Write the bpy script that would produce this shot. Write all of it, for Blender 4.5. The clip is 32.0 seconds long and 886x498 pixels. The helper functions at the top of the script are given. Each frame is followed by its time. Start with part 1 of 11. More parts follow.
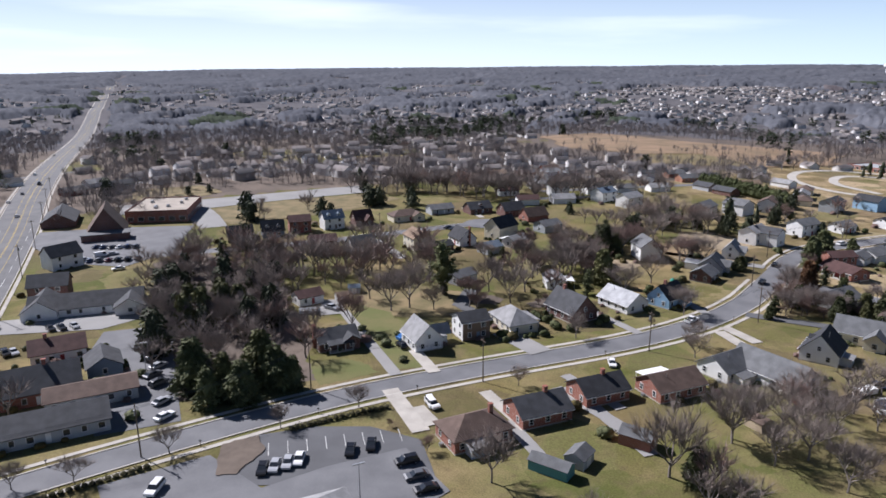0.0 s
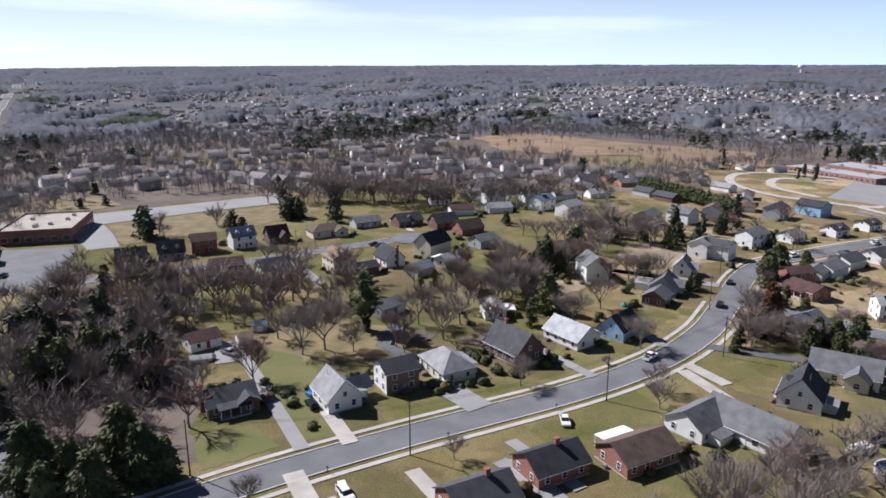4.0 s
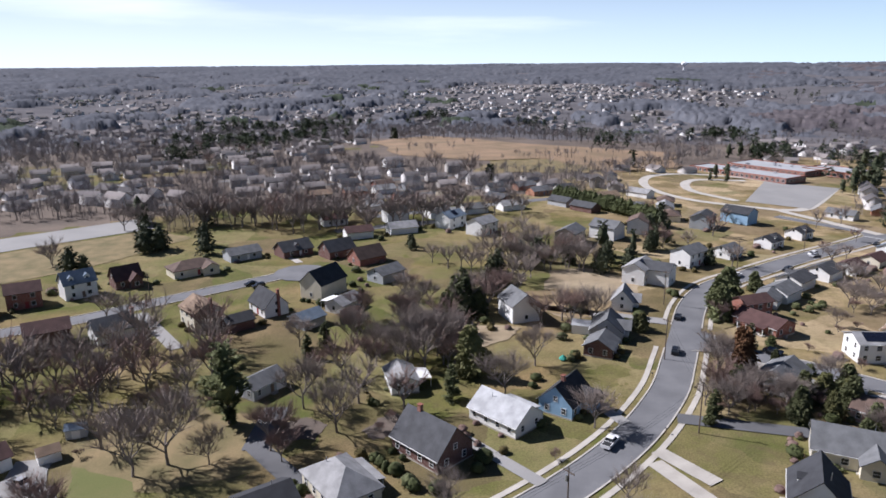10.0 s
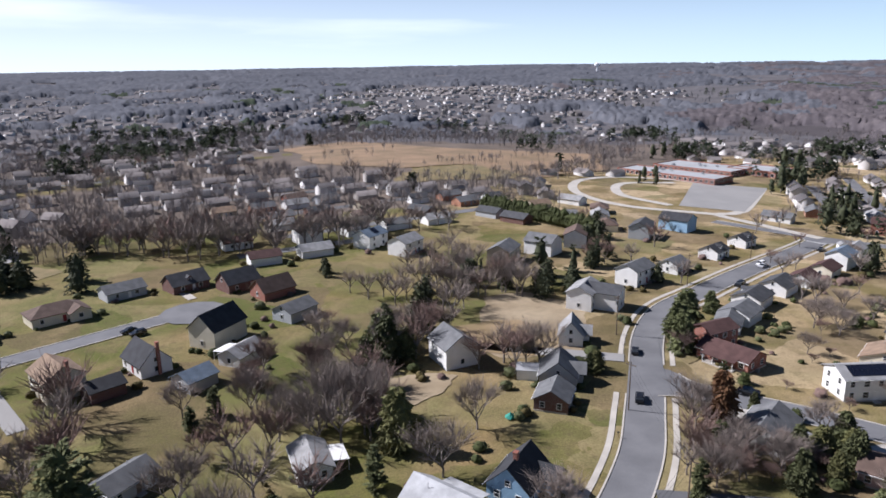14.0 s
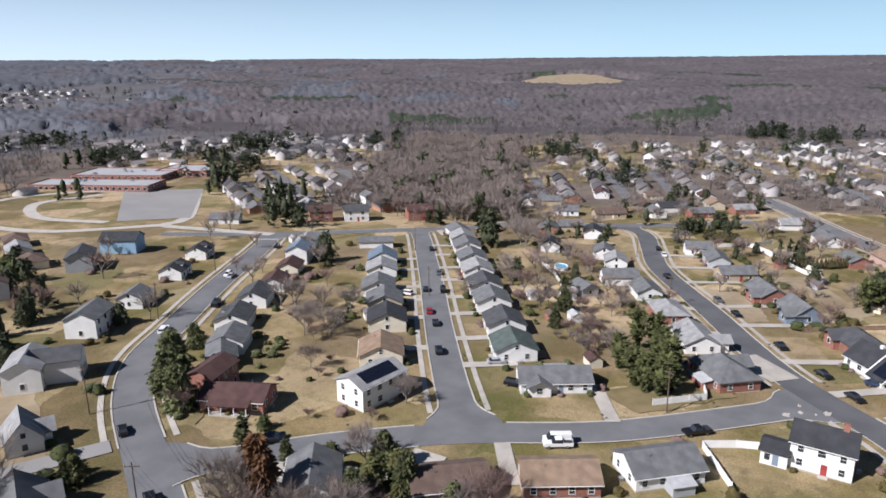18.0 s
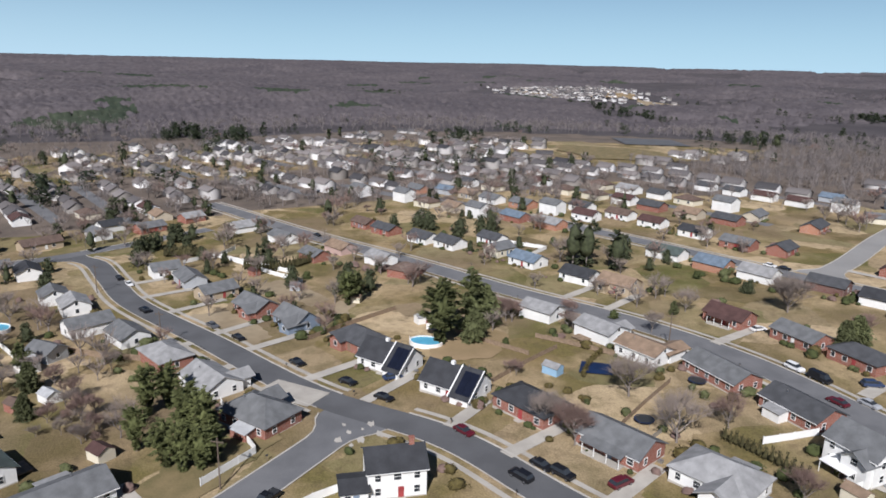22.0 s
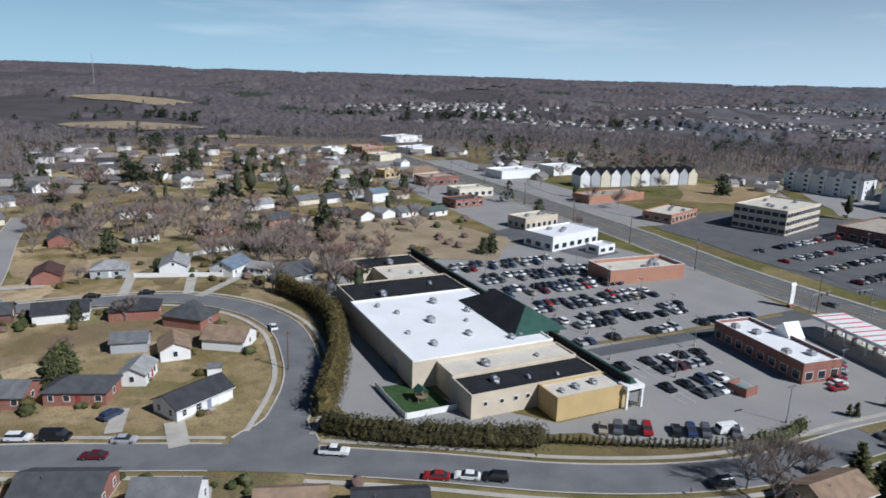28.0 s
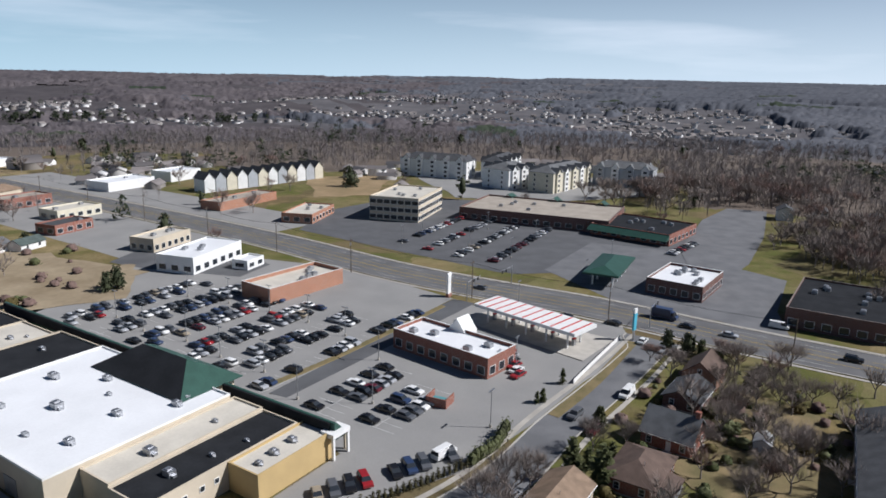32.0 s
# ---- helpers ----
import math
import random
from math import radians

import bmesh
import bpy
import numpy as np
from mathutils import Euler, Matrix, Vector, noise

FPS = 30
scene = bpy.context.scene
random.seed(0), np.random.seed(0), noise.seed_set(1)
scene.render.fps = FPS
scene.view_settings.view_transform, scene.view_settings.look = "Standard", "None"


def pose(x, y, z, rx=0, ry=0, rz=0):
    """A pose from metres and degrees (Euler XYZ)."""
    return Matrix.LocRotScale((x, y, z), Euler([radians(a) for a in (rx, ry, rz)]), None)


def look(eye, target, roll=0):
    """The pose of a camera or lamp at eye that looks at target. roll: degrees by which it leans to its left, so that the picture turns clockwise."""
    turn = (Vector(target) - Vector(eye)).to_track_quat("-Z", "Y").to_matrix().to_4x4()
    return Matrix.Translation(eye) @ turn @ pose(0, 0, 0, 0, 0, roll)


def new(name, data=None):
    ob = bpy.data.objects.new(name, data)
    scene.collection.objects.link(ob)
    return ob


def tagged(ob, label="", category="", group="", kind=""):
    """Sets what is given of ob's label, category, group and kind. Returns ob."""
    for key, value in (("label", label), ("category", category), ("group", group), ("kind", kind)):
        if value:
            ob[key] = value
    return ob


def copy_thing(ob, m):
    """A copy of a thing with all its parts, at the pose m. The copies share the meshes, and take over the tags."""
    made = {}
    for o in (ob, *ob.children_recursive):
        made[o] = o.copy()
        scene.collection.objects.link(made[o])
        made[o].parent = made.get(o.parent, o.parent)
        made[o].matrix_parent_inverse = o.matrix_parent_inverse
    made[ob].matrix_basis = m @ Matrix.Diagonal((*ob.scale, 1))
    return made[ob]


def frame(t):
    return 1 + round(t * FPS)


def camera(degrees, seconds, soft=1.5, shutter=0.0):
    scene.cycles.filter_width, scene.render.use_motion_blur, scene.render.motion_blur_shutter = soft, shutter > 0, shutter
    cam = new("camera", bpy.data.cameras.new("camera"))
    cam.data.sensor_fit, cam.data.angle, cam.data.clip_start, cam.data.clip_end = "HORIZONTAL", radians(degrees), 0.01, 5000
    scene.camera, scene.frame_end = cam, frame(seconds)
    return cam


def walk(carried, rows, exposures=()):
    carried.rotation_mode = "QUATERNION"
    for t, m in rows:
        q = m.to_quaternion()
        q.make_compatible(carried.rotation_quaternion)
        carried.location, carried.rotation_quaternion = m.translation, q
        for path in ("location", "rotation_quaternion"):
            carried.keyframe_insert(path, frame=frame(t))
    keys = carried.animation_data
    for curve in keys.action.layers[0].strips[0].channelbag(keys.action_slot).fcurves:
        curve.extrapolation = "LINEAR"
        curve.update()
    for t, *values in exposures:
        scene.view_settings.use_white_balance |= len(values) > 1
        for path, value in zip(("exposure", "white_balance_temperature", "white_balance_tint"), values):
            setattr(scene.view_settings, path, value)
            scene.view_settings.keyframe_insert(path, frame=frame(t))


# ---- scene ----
cam = camera(65.07, 32.0, soft=1.7)
walk(cam, [
    (0, look((-0.64, -2.83, 73.17), (-9.82, 93.51, 48.00), -0.36)),
    (0.5, look((-0.34, 1.16, 73.12), (-7.71, 97.66, 47.92), -0.31)),
    (1, look((-0.19, 5.11, 73.09), (-3.31, 101.81, 47.81), -0.26)),
    (1.5, look((-0.13, 9.12, 73.13), (-0.22, 105.86, 47.82), -0.20)),
    (2, look((0.00, 13.30, 73.15), (0.00, 110.04, 47.81), -0.18)),
    (2.5, look((0.13, 17.68, 73.19), (0.20, 114.41, 47.83), -0.17)),
    (3, look((0.22, 22.17, 73.14), (0.31, 118.89, 47.77), -0.15)),
    (3.5, look((0.32, 26.63, 73.11), (0.43, 123.36, 47.72), -0.12)),
    (5.5, look((0.86, 43.70, 73.50), (1.05, 140.42, 48.08), -0.01)),
    (6, look((1.07, 48.09, 73.43), (1.32, 144.81, 48.03), 0.01)),
    (6.5, look((1.32, 52.36, 73.27), (1.60, 149.08, 47.85), 0.04)),
    (7, look((1.73, 56.63, 73.10), (2.02, 153.35, 47.70), 0.03)),
    (7.5, look((2.24, 61.00, 72.94), (2.49, 157.72, 47.54), -0.07)),
    (8, look((2.66, 65.32, 72.81), (2.89, 162.04, 47.40), -0.11)),
    (8.5, look((3.05, 69.60, 72.70), (4.41, 166.29, 47.23), -0.16)),
    (9, look((3.41, 73.69, 72.62), (7.92, 170.29, 47.18), -0.20)),
    (9.5, look((3.78, 77.72, 72.69), (12.78, 174.00, 47.19), -0.33)),
    (10, look((4.15, 81.57, 72.63), (18.10, 177.25, 47.12), -0.44)),
    (10.5, look((4.56, 85.56, 72.54), (23.51, 180.36, 46.98), -0.49)),
    (11, look((4.94, 89.81, 72.41), (26.99, 183.94, 46.86), -0.51)),
    (11.5, look((5.61, 94.13, 72.35), (27.65, 188.26, 46.77), -0.46)),
    (12, look((6.40, 98.42, 72.27), (28.39, 192.57, 46.72), -0.63)),
    (12.5, look((7.31, 102.60, 72.16), (29.24, 196.79, 46.72), -0.66)),
    (13, look((8.43, 106.72, 72.01), (30.30, 200.94, 46.60), -0.72)),
    (13.5, look((9.73, 110.80, 71.88), (31.50, 205.06, 46.58), -0.85)),
    (15.5, look((15.63, 129.67, 70.66), (65.28, 212.50, 44.68), -0.86)),
    (16, look((17.20, 133.50, 70.61), (74.68, 211.03, 44.44), -0.78)),
    (16.5, look((18.77, 137.53, 70.57), (83.66, 208.95, 44.35), -0.75)),
    (17, look((20.62, 141.48, 70.54), (92.74, 205.55, 44.18), -0.61)),
    (17.5, look((22.83, 145.35, 70.45), (101.41, 201.30, 44.07), -0.55)),
    (18, look((25.28, 149.01, 70.28), (109.39, 196.21, 43.89), -0.41)),
    (18.5, look((27.88, 152.54, 70.16), (116.32, 191.05, 43.79), -0.22)),
    (19, look((30.55, 155.83, 70.18), (122.19, 185.94, 43.82), -0.05)),
    (19.5, look((33.43, 158.90, 70.31), (127.66, 179.60, 44.01), 0.25)),
    (20, look((36.55, 161.60, 70.41), (132.49, 172.09, 44.24), 0.53)),
    (20.5, look((39.94, 163.86, 70.44), (136.48, 163.81, 44.38), 0.75)),
    (21, look((43.49, 165.86, 70.44), (139.51, 155.48, 44.50), 0.97)),
    (21.5, look((47.31, 167.58, 70.43), (141.79, 147.47, 44.58), 1.16)),
    (22, look((51.40, 168.69, 70.23), (143.53, 139.55, 44.46), 1.31)),
    (22.5, look((55.53, 169.37, 69.86), (144.29, 131.09, 44.24), 1.45)),
    (23, look((59.49, 169.76, 69.47), (144.12, 123.00, 43.96), 1.53)),
    (23.5, look((63.28, 169.80, 69.21), (142.80, 114.74, 43.81), 1.63)),
    (24, look((66.95, 169.49, 69.04), (140.54, 106.68, 43.76), 1.73)),
    (24.5, look((70.62, 168.80, 68.95), (137.77, 99.12, 43.77), 1.79)),
    (25, look((74.07, 167.75, 68.96), (133.93, 91.65, 43.92), 1.85)),
    (25.5, look((77.39, 166.51, 69.09), (128.87, 84.48, 44.19), 2.07)),
    (27.5, look((87.43, 156.67, 69.84), (102.52, 60.88, 45.40), 1.81)),
    (28, look((89.45, 153.67, 70.06), (94.31, 56.82, 45.64), 1.73)),
    (28.5, look((91.31, 150.56, 70.19), (85.54, 53.73, 45.88), 1.66)),
    (29, look((92.80, 147.30, 70.35), (75.99, 51.73, 46.18), 1.59)),
    (29.5, look((93.78, 143.88, 70.55), (65.80, 50.92, 46.55), 1.57)),
    (30, look((94.43, 140.41, 70.79), (56.39, 51.08, 46.88), 1.40)),
    (30.5, look((94.87, 136.81, 70.97), (48.98, 51.25, 47.03), 1.29)),
    (31, look((94.99, 133.18, 71.03), (48.52, 47.96, 47.01), 1.17)),
    (31.5, look((94.71, 129.41, 71.00), (48.32, 44.16, 46.91), 1.14)),
    (32, look((94.21, 125.50, 71.04), (47.82, 40.27, 46.85), 1.10)),
], exposures=[(0, 0.77, 5850, 18.5), (13, 0.79, 5850, 18.5), (16, 0.73, 5920, 18), (18, 0.65, 5960, 17), (21, 0.45, 5960, 15), (23, 0.38, 5900, 14), (25, 0.31, 5760, 13.5), (28, 0.19, 5660, 11), (30, 0.08, 5680, 10), (31, 0.22, 5800, 12), (32, 0.31, 5900, 13)])

# ---- light ----
SUN_AZ, SUN_EL = 300.0, 41.0          # compass-like, clockwise from +y
world = bpy.data.worlds.new("sky")
scene.world = world
world.use_nodes = True
wn, wl = world.node_tree.nodes, world.node_tree.links
wn.clear()
sky = wn.new("ShaderNodeTexSky")
sky.sky_type, sky.sun_disc = "NISHITA", False
sky.sun_elevation, sky.sun_rotation = radians(SUN_EL), radians(SUN_AZ)
sky.altitude, sky.air_density, sky.dust_density, sky.ozone_density = 60, 0.8, 0.0, 3.0
# thin high cloud, in streaks over the whole sky
wcoord, wmap, wnoise = wn.new("ShaderNodeTexCoord"), wn.new("ShaderNodeMapping"), wn.new("ShaderNodeTexNoise")
wmap.inputs["Scale"].default_value = (1.0, 1.0, 9.0)
wmap.inputs["Location"].default_value = (3.1, 1.4, 0.35)
wnoise.inputs["Scale"].default_value, wnoise.inputs["Detail"].default_value = 1.5, 6.0
wramp = wn.new("ShaderNodeValToRGB")
wramp.color_ramp.elements[0].position, wramp.color_ramp.elements[1].position = 0.5, 0.72
wmix = wn.new("ShaderNodeMixRGB")
wmix.inputs[2].default_value = (31.0, 31.6, 32.0, 1)
wscale = wn.new("ShaderNodeMath")
wscale.operation = "MULTIPLY"
wscale.inputs[1].default_value = 0.5
wsep, wside, wadd = wn.new("ShaderNodeSeparateXYZ"), wn.new("ShaderNodeMapRange"), wn.new("ShaderNodeMath")
wside.inputs["From Min"].default_value, wside.inputs["From Max"].default_value = 0.75, -0.5
wside.inputs["To Min"].default_value, wside.inputs["To Max"].default_value = -0.17, -0.03
wadd.operation = "ADD"
wbg, wout = wn.new("ShaderNodeBackground"), wn.new("ShaderNodeOutputWorld")
wbg.inputs["Strength"].default_value = 0.0285
wl.new(wcoord.outputs["Generated"], wmap.inputs["Vector"])
wl.new(wmap.outputs["Vector"], wnoise.inputs["Vector"])
wl.new(wcoord.outputs["Generated"], wsep.inputs[0])
wl.new(wsep.outputs["X"], wside.inputs["Value"])
wl.new(wnoise.outputs["Fac"], wadd.inputs[0])
wl.new(wside.outputs["Result"], wadd.inputs[1])
wl.new(wadd.outputs[0], wramp.inputs["Fac"])
wl.new(wramp.outputs["Color"], wscale.inputs[0])
wl.new(wscale.outputs[0], wmix.inputs["Fac"])
wtint = wn.new("ShaderNodeMixRGB")
wtint.blend_type, wtint.inputs["Fac"].default_value = "MULTIPLY", 1.0
wtint.inputs[2].default_value = (0.9, 1.0, 1.06, 1)
wl.new(sky.outputs["Color"], wtint.inputs[1])
# pale haze along the skyline, all round
whaze, wup = wn.new("ShaderNodeMixRGB"), wn.new("ShaderNodeMapRange")
wup.inputs["From Min"].default_value, wup.inputs["From Max"].default_value = 0.0, 0.22
wup.inputs["To Min"].default_value, wup.inputs["To Max"].default_value = 0.75, 0.0
# brighter towards the sun, bluer away from it
wdot, wsun, wtone = wn.new("ShaderNodeVectorMath"), wn.new("ShaderNodeMapRange"), wn.new("ShaderNodeMixRGB")
wdot.operation, wdot.inputs[1].default_value = "DOT_PRODUCT", (-0.866, 0.5, 0.0)
wsun.inputs["From Min"].default_value, wsun.inputs["From Max"].default_value = -0.9, 0.75
wtone.inputs[1].default_value, wtone.inputs[2].default_value = (14.4, 21.6, 25.0, 1), (25.0, 27.6, 29.6, 1)
wl.new(wcoord.outputs["Generated"], wdot.inputs[0])
wl.new(wdot.outputs["Value"], wsun.inputs["Value"])
wl.new(wsun.outputs["Result"], wtone.inputs["Fac"])
wl.new(wtone.outputs["Color"], whaze.inputs[2])
wl.new(wsep.outputs["Z"], wup.inputs["Value"])
wl.new(wup.outputs["Result"], whaze.inputs["Fac"])
wl.new(wtint.outputs["Color"], whaze.inputs[1])
wl.new(whaze.outputs["Color"], wmix.inputs[1])
wl.new(wmix.outputs["Color"], wbg.inputs["Color"])
wl.new(wbg.outputs["Background"], wout.inputs["Surface"])
sun_data = bpy.data.lights.new("sun", "SUN")
sun_data.energy, sun_data.angle, sun_data.color = 4.6, radians(0.55), (1.0, 0.95, 0.87)
sun_way = Vector((math.sin(radians(SUN_AZ)) * math.cos(radians(SUN_EL)), math.cos(radians(SUN_AZ)) * math.cos(radians(SUN_EL)), math.sin(radians(SUN_EL))))
sun = new("sun", sun_data)
sun.matrix_world = look(sun_way * 400, (0, 0, 0))

# ---- materials ----
MATS = {}


def mat(name, base, rough=0.85, metal=0.0, var=0.25, scale=2.0, fine=30.0, bump=0.0, second=None, sharp=0.5, rnd=0.0, spec=0.3, coords="Object"):
    """A weathered surface: two scales of noise over a base colour, a second colour in patches, and a fine relief."""
    m = bpy.data.materials.new(name)
    m.use_nodes = True
    n, l = m.node_tree.nodes, m.node_tree.links
    bsdf = n["Principled BSDF"]
    bsdf.inputs["Roughness"].default_value, bsdf.inputs["Metallic"].default_value = rough, metal
    bsdf.inputs["Specular IOR Level"].default_value = spec
    co = n.new("ShaderNodeTexCoord")
    geo = n.new("ShaderNodeNewGeometry")
    src = geo.outputs["Position"] if coords == "World" else co.outputs["Object"]
    a, b = n.new("ShaderNodeTexNoise"), n.new("ShaderNodeTexNoise")
    a.inputs["Scale"].default_value, a.inputs["Detail"].default_value = 1.0 / scale, 4.0
    b.inputs["Scale"].default_value, b.inputs["Detail"].default_value = fine, 3.0
    l.new(src, a.inputs["Vector"])
    l.new(src, b.inputs["Vector"])
    ramp = n.new("ShaderNodeValToRGB")
    e = ramp.color_ramp.elements
    e[0].position, e[1].position = 0.5 - 0.5 * sharp + 0.1, 0.5 + 0.5 * sharp - 0.1
    c2 = second or tuple(c * (1 - var) for c in base)
    e[0].color, e[1].color = (*c2, 1), (*base, 1)
    l.new(a.outputs["Fac"], ramp.inputs["Fac"])
    mix = n.new("ShaderNodeMixRGB")
    mix.blend_type = "MULTIPLY"
    mix.inputs["Fac"].default_value = 0.7
    r2 = n.new("ShaderNodeValToRGB")
    r2.color_ramp.elements[0].position, r2.color_ramp.elements[1].position = 0.25, 0.75
    r2.color_ramp.elements[0].color, r2.color_ramp.elements[1].color = (1 - var, 1 - var, 1 - var, 1), (1, 1, 1, 1)
    l.new(b.outputs["Fac"], r2.inputs["Fac"])
    l.new(ramp.outputs["Color"], mix.inputs[1])
    l.new(r2.outputs["Color"], mix.inputs[2])
    last = mix.outputs["Color"]
    if rnd:
        info = n.new("ShaderNodeObjectInfo")
        hs = n.new("ShaderNodeHueSaturation")
        mr = n.new("ShaderNodeMapRange")
        mr.inputs["To Min"].default_value, mr.inputs["To Max"].default_value = 1 - rnd, 1 + rnd
        l.new(info.outputs["Random"], mr.inputs["Value"])
        l.new(mr.outputs["Result"], hs.inputs["Value"])
        l.new(last, hs.inputs["Color"])
        last = hs.outputs["Color"]
    l.new(last, bsdf.inputs["Base Color"])
    if bump:
        bp = n.new("ShaderNodeBump")
        bp.inputs["Strength"].default_value, bp.inputs["Distance"].default_value = 0.6, bump
        l.new(b.outputs["Fac"], bp.inputs["Height"])
        l.new(bp.outputs["Normal"], bsdf.inputs["Normal"])
    MATS[name] = m
    return m


def banded(name, base, pitch, depth=0.35, axis="Z", **kw):
    """The same with level laps of that pitch: siding courses or shingle courses."""
    m = mat(name, base, **kw)
    n, l = m.node_tree.nodes, m.node_tree.links
    bsdf = n["Principled BSDF"]
    co = n.new("ShaderNodeTexCoord")
    wv = n.new("ShaderNodeTexWave")
    wv.wave_type, wv.bands_direction, wv.wave_profile = "BANDS", axis, "SAW"
    wv.inputs["Scale"].default_value = 0.314 / pitch
    l.new(co.outputs["Object"], wv.inputs["Vector"])
    bp = n.new("ShaderNodeBump")
    bp.inputs["Strength"].default_value, bp.inputs["Distance"].default_value = depth, 0.02
    l.new(wv.outputs["Fac"], bp.inputs["Height"])
    l.new(bp.outputs["Normal"], bsdf.inputs["Normal"])
    return m


def brick_mat(name, c1, c2, mortar):
    m = mat(name, c1, var=0.3, scale=3.0, fine=9.0)
    n, l = m.node_tree.nodes, m.node_tree.links
    bsdf = n["Principled BSDF"]
    br = n.new("ShaderNodeTexBrick")
    br.inputs["Color1"].default_value, br.inputs["Color2"].default_value, br.inputs["Mortar"].default_value = (*c1, 1), (*c2, 1), (*mortar, 1)
    br.inputs["Scale"].default_value, br.inputs["Mortar Size"].default_value = 1.0, 0.006
    br.inputs["Brick Width"].default_value, br.inputs["Row Height"].default_value = 0.22, 0.075
    co = n.new("ShaderNodeTexCoord")
    sep, comb, add = n.new("ShaderNodeSeparateXYZ"), n.new("ShaderNodeCombineXYZ"), n.new("ShaderNodeMath")
    l.new(co.outputs["Object"], sep.inputs[0])
    l.new(sep.outputs["X"], add.inputs[0])
    l.new(sep.outputs["Y"], add.inputs[1])
    l.new(add.outputs[0], comb.inputs["X"])
    l.new(sep.outputs["Z"], comb.inputs["Y"])
    l.new(comb.outputs[0], br.inputs["Vector"])
    old = bsdf.inputs["Base Color"].links[0].from_socket
    mx = n.new("ShaderNodeMixRGB")
    mx.inputs["Fac"].default_value = 0.6
    l.new(old, mx.inputs[1])
    l.new(br.outputs["Color"], mx.inputs[2])
    l.new(mx.outputs["Color"], bsdf.inputs["Base Color"])
    return m


def soften(m, colour, share=0.5):
    """Thin twigs: they pass light on, and are lit as a tuft rather than as blades."""
    n, l = m.node_tree.nodes, m.node_tree.links
    b, gnode, out = n["Principled BSDF"], n.new("ShaderNodeNewGeometry"), n["Material Output"]
    up, vn = n.new("ShaderNodeVectorMath"), n.new("ShaderNodeVectorMath")
    up.operation, vn.operation = "MULTIPLY_ADD", "NORMALIZE"
    up.inputs[1].default_value, up.inputs[2].default_value = (0.45, 0.45, 0.45), (0.0, 0.0, 0.75)
    l.new(gnode.outputs["Normal"], up.inputs[0])
    l.new(up.outputs[0], vn.inputs[0])
    l.new(vn.outputs[0], b.inputs["Normal"])
    thin, both = n.new("ShaderNodeBsdfTranslucent"), n.new("ShaderNodeMixShader")
    both.inputs["Fac"].default_value = share
    l.new(colour, thin.inputs["Color"])
    l.new(vn.outputs[0], thin.inputs["Normal"])
    l.new(b.outputs["BSDF"], both.inputs[1])
    l.new(thin.outputs["BSDF"], both.inputs[2])
    l.new(both.outputs[0], out.inputs["Surface"])


SIDING = dict(pitch=0.15, rough=0.6, var=0.1, scale=2.5, fine=6.0)
for nm, col in dict(white=(0.78, 0.78, 0.76), cream=(0.68, 0.63, 0.5), beige=(0.5, 0.44, 0.34), grey=(0.42, 0.44, 0.46), blue=(0.28, 0.44, 0.6),
                    slate=(0.2, 0.25, 0.32), tan=(0.42, 0.34, 0.24), green=(0.3, 0.38, 0.32), teal=(0.1, 0.28, 0.3), yellow=(0.62, 0.5, 0.2), brown=(0.2, 0.14, 0.1), pink=(0.5, 0.36, 0.32)).items():
    banded(nm, col, **SIDING)
brick_mat("brick", (0.3, 0.11, 0.075), (0.22, 0.085, 0.06), (0.4, 0.37, 0.33))
brick_mat("darkbrick", (0.16, 0.075, 0.06), (0.12, 0.06, 0.05), (0.3, 0.28, 0.26))
brick_mat("orangebrick", (0.42, 0.2, 0.12), (0.36, 0.16, 0.1), (0.45, 0.4, 0.35))
ROOF = dict(rough=0.9, var=0.3, scale=2.2, fine=7.0, bump=0.015)
for nm, col in dict(dark=(0.05, 0.052, 0.058), charcoal=(0.085, 0.088, 0.095), greyroof=(0.17, 0.175, 0.18), lightroof=(0.34, 0.34, 0.34), whiteroof=(0.5, 0.51, 0.52),
                    brownroof=(0.15, 0.105, 0.085), tanroof=(0.3, 0.215, 0.15), greenroof=(0.1, 0.128, 0.118), redroof=(0.36, 0.06, 0.06), maroon=(0.1, 0.055, 0.05), blueroof=(0.17, 0.22, 0.28)).items():
    mat("roof_" + nm, col, **ROOF)
mat("trim", (0.8, 0.8, 0.78), rough=0.5, var=0.08)
mat("membrane", (0.8, 0.81, 0.82), rough=0.5, var=0.08, scale=9.0, fine=2.0)
mat("cream_membrane", (0.62, 0.58, 0.5), rough=0.7, var=0.14, scale=6.0, fine=2.0)
mat("black_membrane", (0.03, 0.032, 0.036), spec=0.08, rough=0.85, var=0.3, scale=5.0, fine=2.0)
mat("gravel_roof", (0.42, 0.37, 0.31), rough=0.9, var=0.2, scale=6.0, fine=3.0)
mat("stucco", (0.6, 0.52, 0.4), rough=0.9, var=0.12, scale=4.0, fine=8.0)
mat("ochre", (0.52, 0.38, 0.18), rough=0.85, var=0.1, scale=4.0, fine=8.0)
mat("concrete", (0.46, 0.43, 0.38), rough=0.9, var=0.2, scale=4.0, fine=8.0, rnd=0.06, coords="World")
mat("kerb", (0.5, 0.47, 0.42), rough=0.9, var=0.18, scale=3.0, fine=8.0, coords="World")
mat("asphalt", (0.172, 0.174, 0.18), rough=0.88, var=0.18, scale=7.0, fine=4.0, second=(0.132, 0.134, 0.14), coords="World")
mat("lot", (0.285, 0.279, 0.268), rough=0.9, var=0.16, scale=14.0, fine=3.0, second=(0.25, 0.246, 0.238), coords="World")
